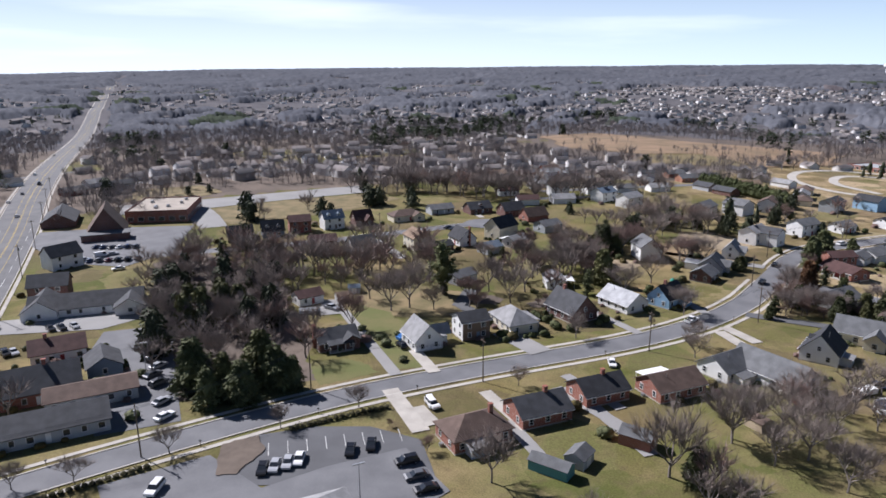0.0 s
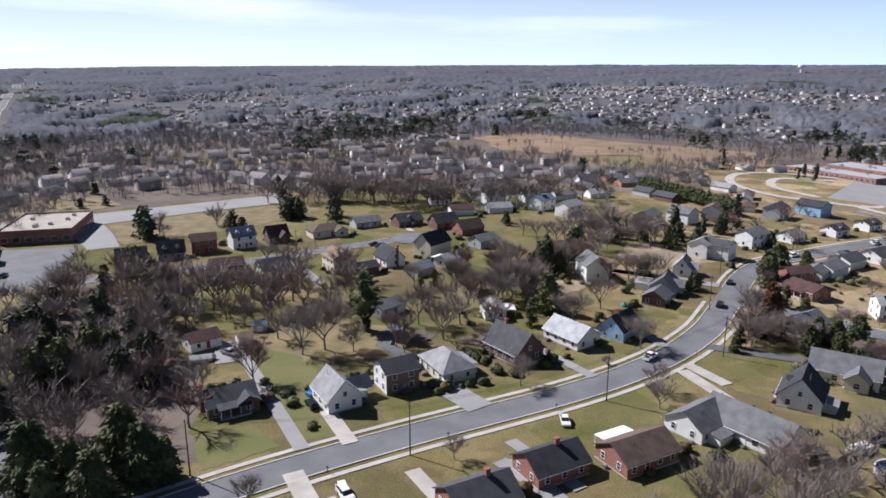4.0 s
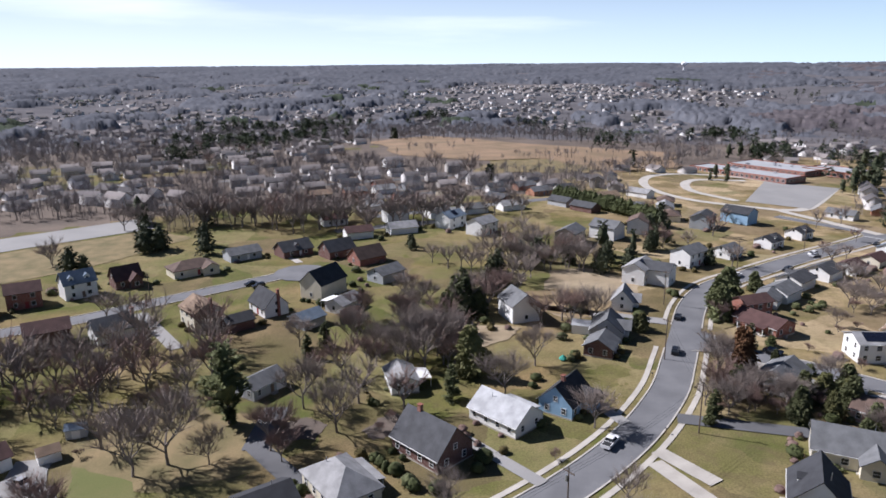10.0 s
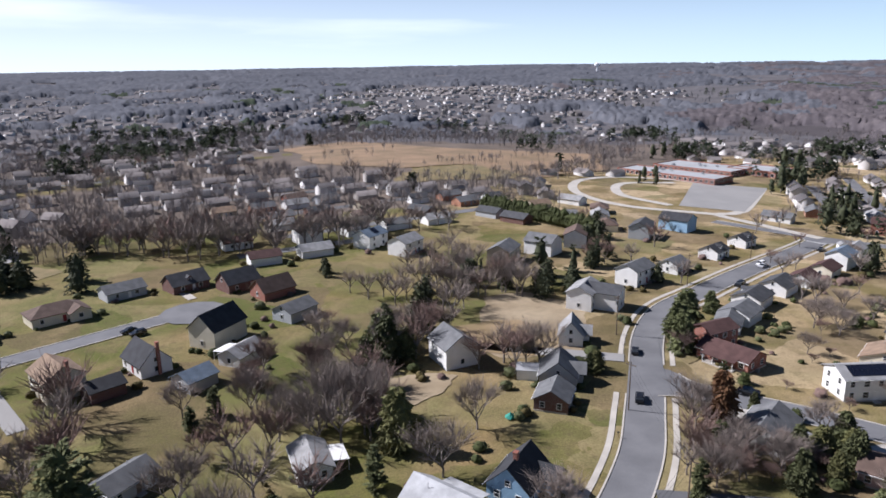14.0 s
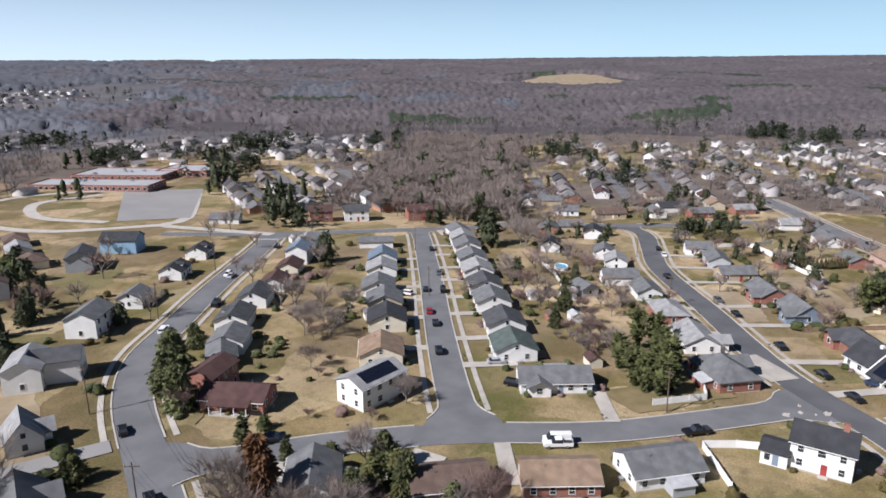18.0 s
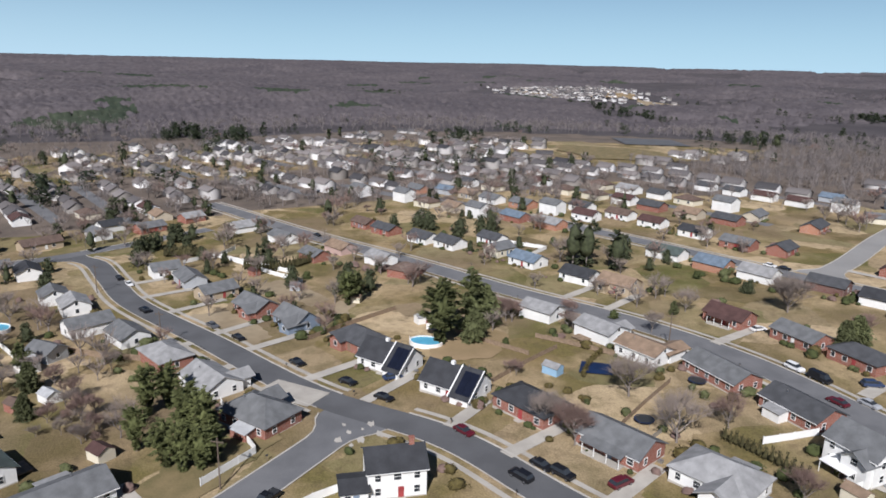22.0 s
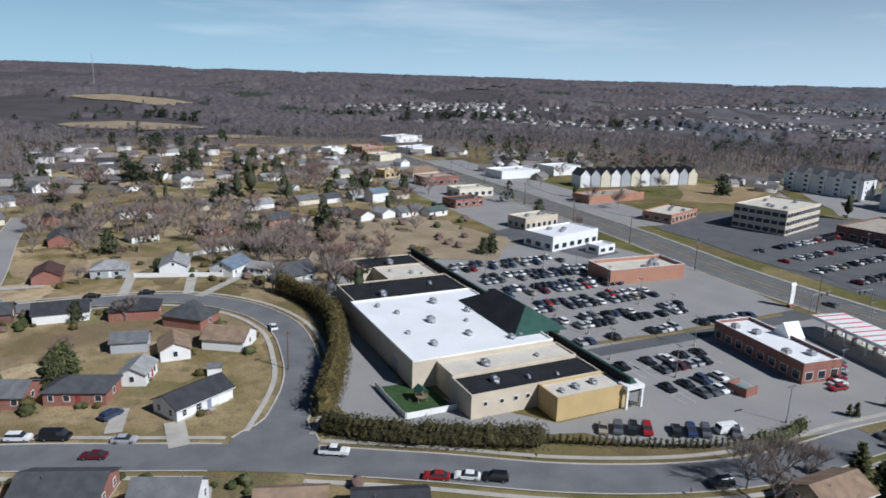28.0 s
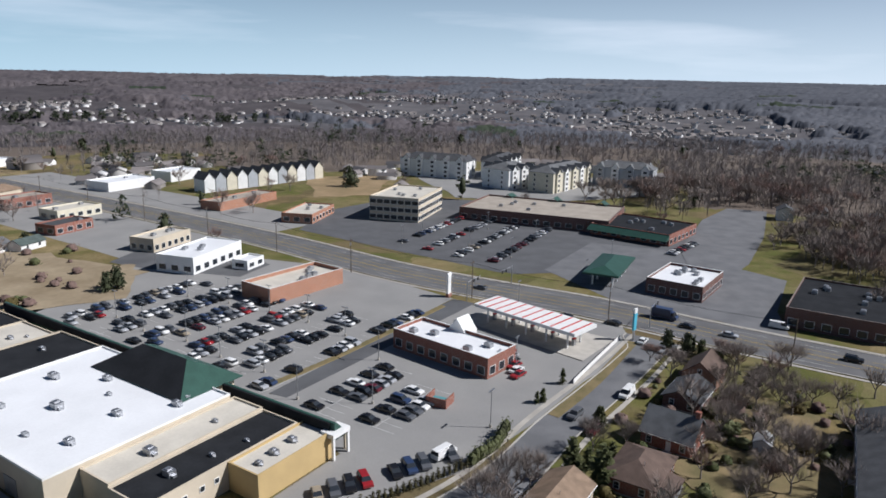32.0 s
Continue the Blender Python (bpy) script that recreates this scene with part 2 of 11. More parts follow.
mat("highway_asphalt", (0.15, 0.149, 0.15), rough=0.88, var=0.18, scale=9.0, fine=5.0, second=(0.115, 0.115, 0.118), coords="World")
mat("dark_asphalt", (0.12, 0.122, 0.128), rough=0.88, var=0.2, scale=8.0, fine=5.0, coords="World")
mat("paint", (0.62, 0.62, 0.6), rough=0.7, var=0.25, scale=1.0, fine=5.0)
mat("yellow_paint", (0.6, 0.42, 0.06), rough=0.7, var=0.25, scale=1.0, fine=5.0)
mat("bark", (0.29, 0.25, 0.225), rough=0.95, var=0.4, scale=0.5, fine=14.0)
mat("twig", (0.385, 0.322, 0.284), rough=0.95, var=0.3, scale=1.5, fine=8.0, rnd=0.25)
mat("redtwig", (0.36, 0.25, 0.213), rough=0.95, var=0.3, scale=1.5, fine=8.0, rnd=0.2)
for nm in ("twig", "redtwig"):
    soften(MATS[nm], MATS[nm].node_tree.nodes["Principled BSDF"].inputs["Base Color"].links[0].from_socket, 0.4)
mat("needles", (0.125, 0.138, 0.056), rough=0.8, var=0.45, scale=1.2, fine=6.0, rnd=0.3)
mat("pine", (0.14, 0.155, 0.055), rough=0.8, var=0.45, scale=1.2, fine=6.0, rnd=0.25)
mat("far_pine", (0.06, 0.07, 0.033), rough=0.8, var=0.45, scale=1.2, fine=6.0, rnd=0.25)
mat("olive_leaf", (0.15, 0.15, 0.055), rough=0.8, var=0.4, scale=1.2, fine=6.0, rnd=0.2)
mat("rust_needles", (0.19, 0.095, 0.042), rough=0.85, var=0.4, scale=1.2, fine=6.0, rnd=0.15)
mat("hedge", (0.125, 0.1, 0.034), rough=0.9, var=0.45, scale=1.0, fine=6.0, rnd=0.2)
mat("green_hedge", (0.075, 0.09, 0.03), rough=0.9, var=0.45, scale=1.0, fine=6.0, rnd=0.2)
mat("wood", (0.3, 0.22, 0.15), rough=0.85, var=0.35, scale=0.8, fine=12.0)
mat("pole_wood", (0.17, 0.13, 0.1), rough=0.9, var=0.35, scale=0.6, fine=14.0)
mat("metal", (0.45, 0.46, 0.48), rough=0.45, metal=0.8, var=0.15, scale=1.0, fine=8.0)
mat("dark_metal", (0.06, 0.062, 0.065), rough=0.5, metal=0.3, var=0.2)
mat("tyre", (0.02, 0.02, 0.021), rough=0.9, var=0.2)
mat("rim", (0.5, 0.5, 0.52), rough=0.35, metal=0.9, var=0.1)
mat("plastic_white", (0.8, 0.8, 0.8), rough=0.35, var=0.06)
mat("pool_water", (0.12, 0.42, 0.6), rough=0.08, var=0.15, scale=2.0, fine=3.0, spec=0.5)
mat("navy_cover", (0.012, 0.03, 0.09), rough=0.55, var=0.3)
mat("teal_fabric", (0.05, 0.3, 0.235), rough=0.8, var=0.2)
mat("field_soil", (0.3, 0.205, 0.128), rough=0.95, var=0.3, second=(0.2, 0.145, 0.085), scale=30.0, fine=0.3, coords="World")
mat("grey_membrane", (0.38, 0.39, 0.4), rough=0.8, var=0.15, scale=8.0, fine=1.0)
mat("dark_hedge", (0.08, 0.072, 0.03), rough=0.9, var=0.45, scale=1.0, fine=6.0, rnd=0.2)
mat("straw", (0.35, 0.283, 0.188), rough=0.95, var=0.25, scale=14.0, fine=0.5, second=(0.25, 0.195, 0.123), coords="World")
mat("blue_tarp", (0.06, 0.2, 0.5), rough=0.5, var=0.2)
mat("bare_soil", (0.34, 0.245, 0.14), rough=0.95, var=0.3, second=(0.22, 0.165, 0.085), scale=16.0, fine=4.0, coords="World")
mat("dry_grass", (0.25, 0.19, 0.098), rough=0.95, var=0.35, scale=6.0, fine=3.0, second=(0.15, 0.128, 0.058), coords="World")
mat("green_metal", (0.035, 0.09, 0.07), rough=0.5, var=0.2, scale=3.0, fine=2.0)
mat("red_sign", (0.55, 0.05, 0.04), rough=0.5, var=0.1)
mat("yellow_sign", (0.7, 0.62, 0.1), rough=0.5, var=0.1)
mat("cyan_sign", (0.1, 0.45, 0.6), rough=0.5, var=0.1)
mat("turf", (0.045, 0.09, 0.03), rough=0.95, var=0.3, scale=2.0, fine=8.0)
# ground past 800 m has haze painted in: pale grey, darker to the east
mat("hazy_floor", (0.15, 0.143, 0.148), rough=1.0, var=0.3, scale=60.0, fine=0.2, second=(0.11, 0.106, 0.112), coords="World", spec=0.05)
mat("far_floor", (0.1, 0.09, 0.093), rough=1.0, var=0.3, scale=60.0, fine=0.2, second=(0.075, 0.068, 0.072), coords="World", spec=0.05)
mat("green_lawn", (0.125, 0.135, 0.043), rough=0.95, var=0.3, scale=9.0, fine=3.0, second=(0.165, 0.15, 0.06), coords="World")
mat("litter", (0.185, 0.15, 0.122), rough=1.0, var=0.3, scale=25.0, fine=0.6, second=(0.125, 0.104, 0.088), coords="World", spec=0.1)
GLASS = bpy.data.materials.new("glass")
GLASS.use_nodes = True
gb = GLASS.node_tree.nodes["Principled BSDF"]
gb.inputs["Base Color"].default_value, gb.inputs["Roughness"].default_value = (0.03, 0.035, 0.042, 1), 0.06
MATS["glass"] = GLASS
for nm, col, ro in (("car_black", (0.012, 0.012, 0.014), 0.25), ("car_white", (0.75, 0.75, 0.74), 0.3), ("car_silver", (0.38, 0.39, 0.41), 0.3), ("car_grey", (0.1, 0.105, 0.115), 0.28),
                    ("car_red", (0.28, 0.015, 0.02), 0.28), ("car_blue", (0.03, 0.05, 0.11), 0.28), ("car_tan", (0.32, 0.27, 0.2), 0.3), ("car_maroon", (0.1, 0.012, 0.02), 0.28), ("car_yellow", (0.7, 0.42, 0.03), 0.35)):
    mat(nm, col, rough=ro, var=0.06, spec=0.6)
mat("solar", (0.01, 0.013, 0.026), rough=0.35, var=0.2, spec=0.2)


def lawn():
    """Winter turf: straw-coloured and olive patches of many sizes, with bare earth and leaf litter."""
    m = bpy.data.materials.new("lawn")
    m.use_nodes = True
    n, l = m.node_tree.nodes, m.node_tree.links
    bsdf = n["Principled BSDF"]
    bsdf.inputs["Roughness"].default_value, bsdf.inputs["Specular IOR Level"].default_value = 1.0, 0.1
    geo = n.new("ShaderNodeNewGeometry")

    def nz(scale, detail, lo, hi, top=1.0):
        a = n.new("ShaderNodeTexNoise")
        a.inputs["Scale"].default_value, a.inputs["Detail"].default_value = scale, detail
        l.new(geo.outputs["Position"], a.inputs["Vector"])
        r = n.new("ShaderNodeMapRange")
        r.inputs["From Min"].default_value, r.inputs["From Max"].default_value, r.inputs["To Max"].default_value = lo, hi, top
        l.new(a.outputs["Fac"], r.inputs["Value"])
        return r.outputs["Result"]

    def mixer(fac, a, b):
        x = n.new("ShaderNodeMixRGB")
        l.new(fac, x.inputs["Fac"])
        for s, v in ((1, a), (2, b)):
            if isinstance(v, tuple):
                x.inputs[s].default_value = (*v, 1)
            else:
                l.new(v, x.inputs[s])
        return x.outputs["Color"]

    # every yard is kept in its own way
    vor, vmap = n.new("ShaderNodeTexVoronoi"), n.new("ShaderNodeMapping")
    vor.inputs["Scale"].default_value = 0.045
    wob, wadd2 = n.new("ShaderNodeTexNoise"), n.new("ShaderNodeVectorMath")
    wob.inputs["Scale"].default_value, wob.inputs["Detail"].default_value = 0.12, 3.0
    wadd2.operation = "MULTIPLY_ADD"
    wadd2.inputs[1].default_value = (7, 7, 7)
    l.new(geo.outputs["Position"], wob.inputs["Vector"])
    l.new(wob.outputs["Color"], wadd2.inputs[0])
    l.new(geo.outputs["Position"], wadd2.inputs[2])
    l.new(wadd2.outputs[0], vmap.inputs["Vector"])
    l.new(vmap.outputs["Vector"], vor.inputs["Vector"])
    yard = n.new("ShaderNodeSeparateColor")
    l.new(vor.outputs["Color"], yard.inputs[0])

    def gate(sock, lo, hi, top):
        r = n.new("ShaderNodeMapRange")
        r.inputs["From Min"].default_value, r.inputs["From Max"].default_value, r.inputs["To Max"].default_value = lo, hi, top
        l.new(sock, r.inputs["Value"])
        return r.outputs["Result"]

    # the eastern yards are drier
    sx, dry = n.new("ShaderNodeSeparateXYZ"), n.new("ShaderNodeMapRange")
    l.new(geo.outputs["Position"], sx.inputs[0])
    l.new(sx.outputs["X"], dry.inputs["Value"])
    dry.inputs["From Min"].default_value, dry.inputs["From Max"].default_value = 30, 190
    dry.inputs["To Min"].default_value, dry.inputs["To Max"].default_value = 1.0, 0.45
    wet = n.new("ShaderNodeMath")
    wet.operation = "MULTIPLY"
    l.new(nz(0.028, 4, 0.29, 0.52), wet.inputs[0])
    l.new(dry.outputs["Result"], wet.inputs[1])
    c = mixer(wet.outputs[0], (0.225, 0.163, 0.078), (0.104, 0.113, 0.03))
    arid = n.new("ShaderNodeMath")
    arid.operation = "MULTIPLY"
    inv = n.new("ShaderNodeMapRange")
    inv.inputs["From Min"].default_value, inv.inputs["From Max"].default_value = 60, 200
    inv.inputs["To Min"].default_value, inv.inputs["To Max"].default_value = 0.15, 1.0
    l.new(sx.outputs["X"], inv.inputs["Value"])
    l.new(nz(0.06, 4, 0.42, 0.6), arid.inputs[0])
    l.new(inv.outputs["Result"], arid.inputs[1])
    c = mixer(arid.outputs[0], c, (0.4, 0.305, 0.178))
    part_dry = n.new("ShaderNodeMath")
    part_dry.operation = "MULTIPLY"
    l.new(gate(yard.outputs[0], 0.5, 0.9, 1.0), part_dry.inputs[0])
    l.new(inv.outputs["Result"], part_dry.inputs[1])
    c = mixer(part_dry.outputs[0], c, (0.5, 0.39, 0.245))
    c = mixer(gate(yard.outputs[1], 0.6, 0.95, 0.65), c, (0.085, 0.1, 0.028))
    c = mixer(gate(yard.outputs[2], 0.72, 0.95, 0.6), c, (0.13, 0.095, 0.058))
    c = mixer(nz(0.11, 5, 0.5, 0.7, 0.45), c, (0.27, 0.2, 0.11))
    c = mixer(nz(0.4, 5, 0.52, 0.74, 0.5), c, (0.115, 0.085, 0.052))
    brown = n.new("ShaderNodeMath")
    brown.operation = "MULTIPLY"
    l.new(nz(0.018, 6, 0.52, 0.66), brown.inputs[0])
    l.new(inv.outputs["Result"], brown.inputs[1])
    c = mixer(brown.outputs[0], c, (0.2, 0.152, 0.092))
    c = mixer(nz(0.17, 6, 0.52, 0.68, 0.45), c, (0.13, 0.108, 0.05))
    f = n.new("ShaderNodeMixRGB")
    f.blend_type, f.inputs["Fac"].default_value = "MULTIPLY", 1.0
    l.new(c, f.inputs[1])
    g2 = mixer(nz(3.0, 4, 0.3, 0.7), (0.66, 0.66, 0.66), (1.12, 1.12, 1.12))
    l.new(g2, f.inputs[2])
    l.new(f.outputs["Color"], bsdf.inputs["Base Color"])
    MATS["lawn"] = m
    return m


lawn()

# ---- making meshes ----


def smooth(a, b, x):
    u = min(max((x - a) / (b - a), 0.0), 1.0)
    return u * u * (3 - 2 * u)


def near_ground(x, y):
    r = math.hypot(x - 60, y - 100)
    return -9.0 * smooth(90, 420, x) * (1 - smooth(450, 1500, r)) * smooth(-60, 160, y) - 1.5 * smooth(100, 220, y) * (1 - smooth(500, 1500, r))


# single hills: x, y, radius, height
HILLS = ((1040, 1420, 380, 30), (1250, 950, 330, 22), (2080, 860, 420, 20), (1700, -690, 330, 22), (520, 1850, 420, 20), (1500, 250, 420, 24), (900, -1300, 420, 22), (-520, -1650, 420, 18), (-1300, -1000, 380, 18), (1250, -150, 260, 14), (300, -1500, 320, 14))
# height of the far rim of hills, by compass direction
SKYLINE = ((0, 69), (12, 72), (30, 68), (45, 64), (58, 60), (80, 63), (100, 64), (115, 68), (128, 62), (141, 64), (150, 60), (162, 50), (195, 47), (210, 58), (240, 57), (290, 50), (320, 46), (330, 58), (340, 66), (360, 69))


def ground_z(x, y):
    """Height of the ground: nearly level streets, a valley behind, hills to the skyline."""
    r = math.hypot(x - 60, y - 100)
    z = near_ground(x, y)
    if r > 500:
        k = smooth(500, 2200, r)
        z += k * 14 * noise.noise((x / 900, y / 900, 1.7)) - 14 * smooth(500, 1100, r) + 60 * smooth(1300, 4600, r)
        # wooded spurs with valleys between them
        fold = smooth(850, 1700, r) * (1 - smooth(3400, 4400, r))
        if fold > 0:
            ridge = 1 - 2 * abs(noise.noise((x / 620 + 0.3 * y / 620, y / 620, 4.1)))
            z += fold * (15 * ridge + 7 * noise.noise((x / 210, y / 210, 6.4)) - 6)
        for hx, hy, hr, hh in HILLS:
            q = ((x - hx) ** 2 + (y - hy) ** 2) / hr ** 2
            if q < 4:
                z += hh * math.exp(-1.6 * q)
        brim = smooth(3500, 4500, r)
        if brim > 0:
            az = math.degrees(math.atan2(x - 60, y - 100)) % 360
            i = 0
            while SKYLINE[i + 1][0] < az:
                i += 1
            (a0, h0), (a1, h1) = SKYLINE[i], SKYLINE[i + 1]
            z += brim * (h0 + (h1 - h0) * smooth(a0, a1, az) + 5 * noise.noise((x / 420, y / 420, 2.2)) - z)
    return z


class Mesh:
    """Gathers vertices and faces, each with a material slot."""

    def __init__(self):
        self.v, self.f, self.s = [], [], []

    def poly(self, pts, slot=0):
        k = len(self.v)
        self.v += [tuple(p) for p in pts]
        self.f.append(tuple(range(k, k + len(pts))))
        self.s.append(slot)
        return self

    def box(self, cx, cy, cz, sx, sy, sz, slot=0, taper=1.0):
        """A box whose base centre is (cx, cy, cz)."""
        k = len(self.v)
        for z, q in ((0, 1.0), (sz, taper)):
            for a, b in ((-1, -1), (1, -1), (1, 1), (-1, 1)):
                self.v.append((cx + a * sx / 2 * q, cy + b * sy / 2 * q, cz + z))
        for f in ((3, 2, 1, 0), (4, 5, 6, 7), (0, 1, 5, 4), (1, 2, 6, 5), (2, 3, 7, 6), (3, 0, 4, 7)):
            self.f.append(tuple(k + i for i in f))
            self.s.append(slot)
        return self

    def prism(self, profile, x0, x1, slot=0):
        """A profile of (y, z) points, counter-clockwise seen from +x, drawn along x."""
        k, n = len(self.v), len(profile)
        self.v += [(x0, y, z) for y, z in profile] + [(x1, y, z) for y, z in profile]
        self.f.append(tuple(reversed(range(k, k + n))))
        self.f.append(tuple(range(k + n, k + 2 * n)))
        for i in range(n):
            j = (i + 1) % n
            self.f.append((k + i, k + j, k + n + j, k + n + i))
        self.s += [slot] * (n + 2)
        return self

    def tube(self, a, b, ra, rb, sides=5, slot=0, caps=True):
        a, b = Vector(a), Vector(b)
        d = (b - a).normalized()
        u = d.cross(Vector((0, 0, 1) if abs(d.z) < 0.9 else (1, 0, 0))).normalized()
        w = d.cross(u)
        k = len(self.v)
        for c, r in ((a, ra), (b, rb)):
            for i in range(sides):
                t = 2 * math.pi * i / sides
                self.v.append(tuple(c + (u * math.cos(t) + w * math.sin(t)) * r))
        for i in range(sides):
            j = (i + 1) % sides
            self.f.append((k + i, k + j, k + sides + j, k + sides + i))
            self.s.append(slot)
        if caps:
            self.f += [tuple(reversed(range(k, k + sides))), tuple(range(k + sides, k + 2 * sides))]
            self.s += [slot, slot]
        return self

    def data(self, name, *mats):
        me = bpy.data.meshes.new(name)
        me.from_pydata(self.v, [], self.f)
        for m in mats:
            me.materials.append(MATS[m])
        if len(mats) > 1:
            me.polygons.foreach_set("material_index", self.s)
        me.update()
        return me


def part(name, mesh, mats, parent, label="", at=None):
    """One mesh object under a thing or a part."""
    mats = (mats,) if isinstance(mats, str) else mats
    ob = new(name, mesh.data(name, *mats) if isinstance(mesh, Mesh) else mesh)
    ob.parent = parent
    if at is not None:
        ob.matrix_local = at
    if label:
        tagged(ob, label)
    return ob


def thing(name, x, y, rz, label, category, group="", z=None):
    """An empty at the thing's base."""
    ob = new(name)
    ob.empty_display_size = 0.2
    ob.matrix_world = pose(x, y, ground_z(x, y) if z is None else z, 0, 0, rz)
    return tagged(ob, label, category, group)


def fine_line(pts, step=6.0):
    """A smooth line through the control points (Catmull-Rom), resampled."""
    p = [Vector(q) for q in pts]
    p = [2 * p[0] - p[1]] + p + [2 * p[-1] - p[-2]]
    out = []
    for i in range(1, len(p) - 2):
        n = max(1, int((p[i + 1] - p[i]).length / step))
        for k in range(n):
            t = k / n
            a, b, c, d = p[i - 1], p[i], p[i + 1], p[i + 2]
            out.append(0.5 * (2 * b + (c - a) * t + (2 * a - 5 * b + 4 * c - d) * t * t + (3 * b - a - 3 * c + d) * t ** 3))
    return out + [p[-2]]


def normals(line):
    out = []
    for i in range(len(line)):
        d = (line[min(i + 1, len(line) - 1)] - line[max(i - 1, 0)]).normalized()
        out.append(Vector((-d.y, d.x)))
    return out


def ribbon(mesh, line, off0, off1, h0, h1=None, skip=None, slot=0):
    """A strip beside a line between two offsets, at a height over the ground."""
    nn = normals(line)
    h1 = h0 if h1 is None else h1
    for i in range(len(line) - 1):
        if skip and (skip(line[i]) or skip(line[i + 1])):
            continue
        q = []
        for j, o, h in ((i, off0, h0), (i + 1, off0, h0), (i + 1, off1, h1), (i, off1, h1)):
            c = line[j] + nn[j] * (o[j] if isinstance(o, list) else o)
            q.append((c.x, c.y, ground_z(c.x, c.y) + h))
        if isinstance(off0, list) or off1 > off0:
            mesh.poly(q, slot)
        else:
            mesh.poly(q[::-1], slot)
    return mesh


def structure(name, mesh, mats, label, category):
    mats = (mats,) if isinstance(mats, str) else mats
    return tagged(new(name, mesh.data(name, *mats)), label, category, kind="structure")


class Bake:
    """Joins many copies of meshes into one sheet."""

    def __init__(self):
        self.v, self.f, self.s, self.n, self.mats = [], [], [], 0, []

    def add(self, me, m):
        me.calc_loop_triangles()
        co = np.empty(len(me.vertices) * 3, np.float32)
        me.vertices.foreach_get("co", co)
        tri = np.empty(len(me.loop_triangles) * 3, np.int32)
        me.loop_triangles.foreach_get("vertices", tri)
        a = np.array(m)
        self.v.append(co.reshape(-1, 3) @ a[:3, :3].T + a[:3, 3])
        self.f.append(tri.reshape(-1, 3) + self.n)
        self.n += len(me.vertices)
        name = me.materials[0].name
        if name not in self.mats:
            self.mats.append(name)
        self.s.append(np.full(len(tri) // 3, self.mats.index(name), np.int32))

    def make(self, name, label, category):
        if self.v:
            sheet(name, np.vstack(self.v), np.vstack(self.f), self.mats, label, category, np.concatenate(self.s))


def sheet(name, v, f, mats, label, category, slots=None):
    me = bpy.data.meshes.new(name)
    v, f = np.asarray(v, np.float32), np.asarray(f, np.int32)
    n = f.shape[1]
    me.vertices.add(len(v))
    me.vertices.foreach_set("co", v.ravel())
    me.loops.add(f.size)
    me.loops.foreach_set("vertex_index", f.ravel())
    me.polygons.add(len(f))
    me.polygons.foreach_set("loop_start", np.arange(0, f.size, n, dtype=np.int32))
    me.polygons.foreach_set("loop_total", np.full(len(f), n, np.int32))
    for m in mats:
        me.materials.append(MATS[m])
    if slots is not None:
        me.polygons.foreach_set("material_index", np.asarray(slots, np.int32))
    me.update(calc_edges=True)
    return tagged(new(name, me), label, category, kind="stuff")



# ---- ground and roads ----
STREETS = {
    "main_street": ([(-110, 80), (-88, 101), (-57, 127), (-34, 144), (-7, 160), (32, 181), (57, 199), (76, 219), (88, 237), (99, 255), (113, 277), (129, 294), (151, 307), (184, 326), (227, 349), (254, 365)], 4.1, "asphalt", True),
    "cross_street": ([(97, 251), (107, 239), (120, 226), (135, 207), (150, 181), (170, 158), (183, 145)], 4.0, "asphalt", False),
    "row_street": ([(137, 207), (158, 222), (188, 242), (230, 269), (281, 303), (300, 317)], 3.9, "asphalt", True),
    "diagonal_street": ([(359, 235), (345, 221), (316, 211), (284, 200), (240, 176), (197, 153), (169, 130), (143, 118), (112, 103)], 4.0, "dark_asphalt", True),
    "end_street": ([(228, 408), (254, 367), (298, 317), (315, 298), (340, 279), (358, 237), (398, 178)], 3.9, "asphalt", False),
    "long_street": ([(464, 180), (428, 161), (369, 133), (310, 104), (255, 79), (217, 58), (184, 46), (152, 42), (126, 40), (97, 40), (72, 41), (49, 38.5), (29.4, 32.3), (9, 21.2), (-10, 12.2), (-26.3, 4.2), (-47, -6.8)], 4.6, "asphalt", True),
    "bend_street": ([(365, 28), (302, 2), (245, -21), (210, -38), (183, -47), (160, -42), (143, -28), (133, -8), (128, 10), (127, 36)], 4.3, "asphalt", True),
    "side_street": ([(237, -31), (250, -58), (277, -105), (300, -150)], 4.2, "lot", False),
    "court": ([(-150, 262), (-110, 280), (-77, 295), (-64, 304), (-43, 317), (-20, 331)], 3.8, "asphalt", False),
    "highway": ([(173, -470), (133, -389), (68, -268), (20, -172), (-8, -105), (-29, -68), (-49, -37), (-67, 0), (-85, 34), (-111, 80), (-218, 271), (-302, 409), (-420, 618), (-703, 1125), (-1336, 2270), (-2100, 3650)], 9.5, "highway_asphalt", True),
}
FLARE = {"cross_street": (1, 1), "row_street": (1, 1), "diagonal_street": (1, 0), "bend_street": (0, 1), "side_street": (1, 0), "long_street": (0, 1), "main_street": (1, 1)}
LINES = {k: fine_line(v[0], 2.5 if k != "highway" else 9.0) for k, v in STREETS.items()}
HALF = {k: v[1] for k, v in STREETS.items()}
LINE_NP = {k: np.array([(p.x, p.y) for p in v]) for k, v in LINES.items()}


def road_gap(x, y, but=None):
    """Distance to the edge of the nearest street other than one."""
    best = 1e9
    for k, a in LINE_NP.items():
        if k != but:
            best = min(best, math.sqrt(((a - (x, y)) ** 2).sum(1).min()) - HALF[k])
    return best


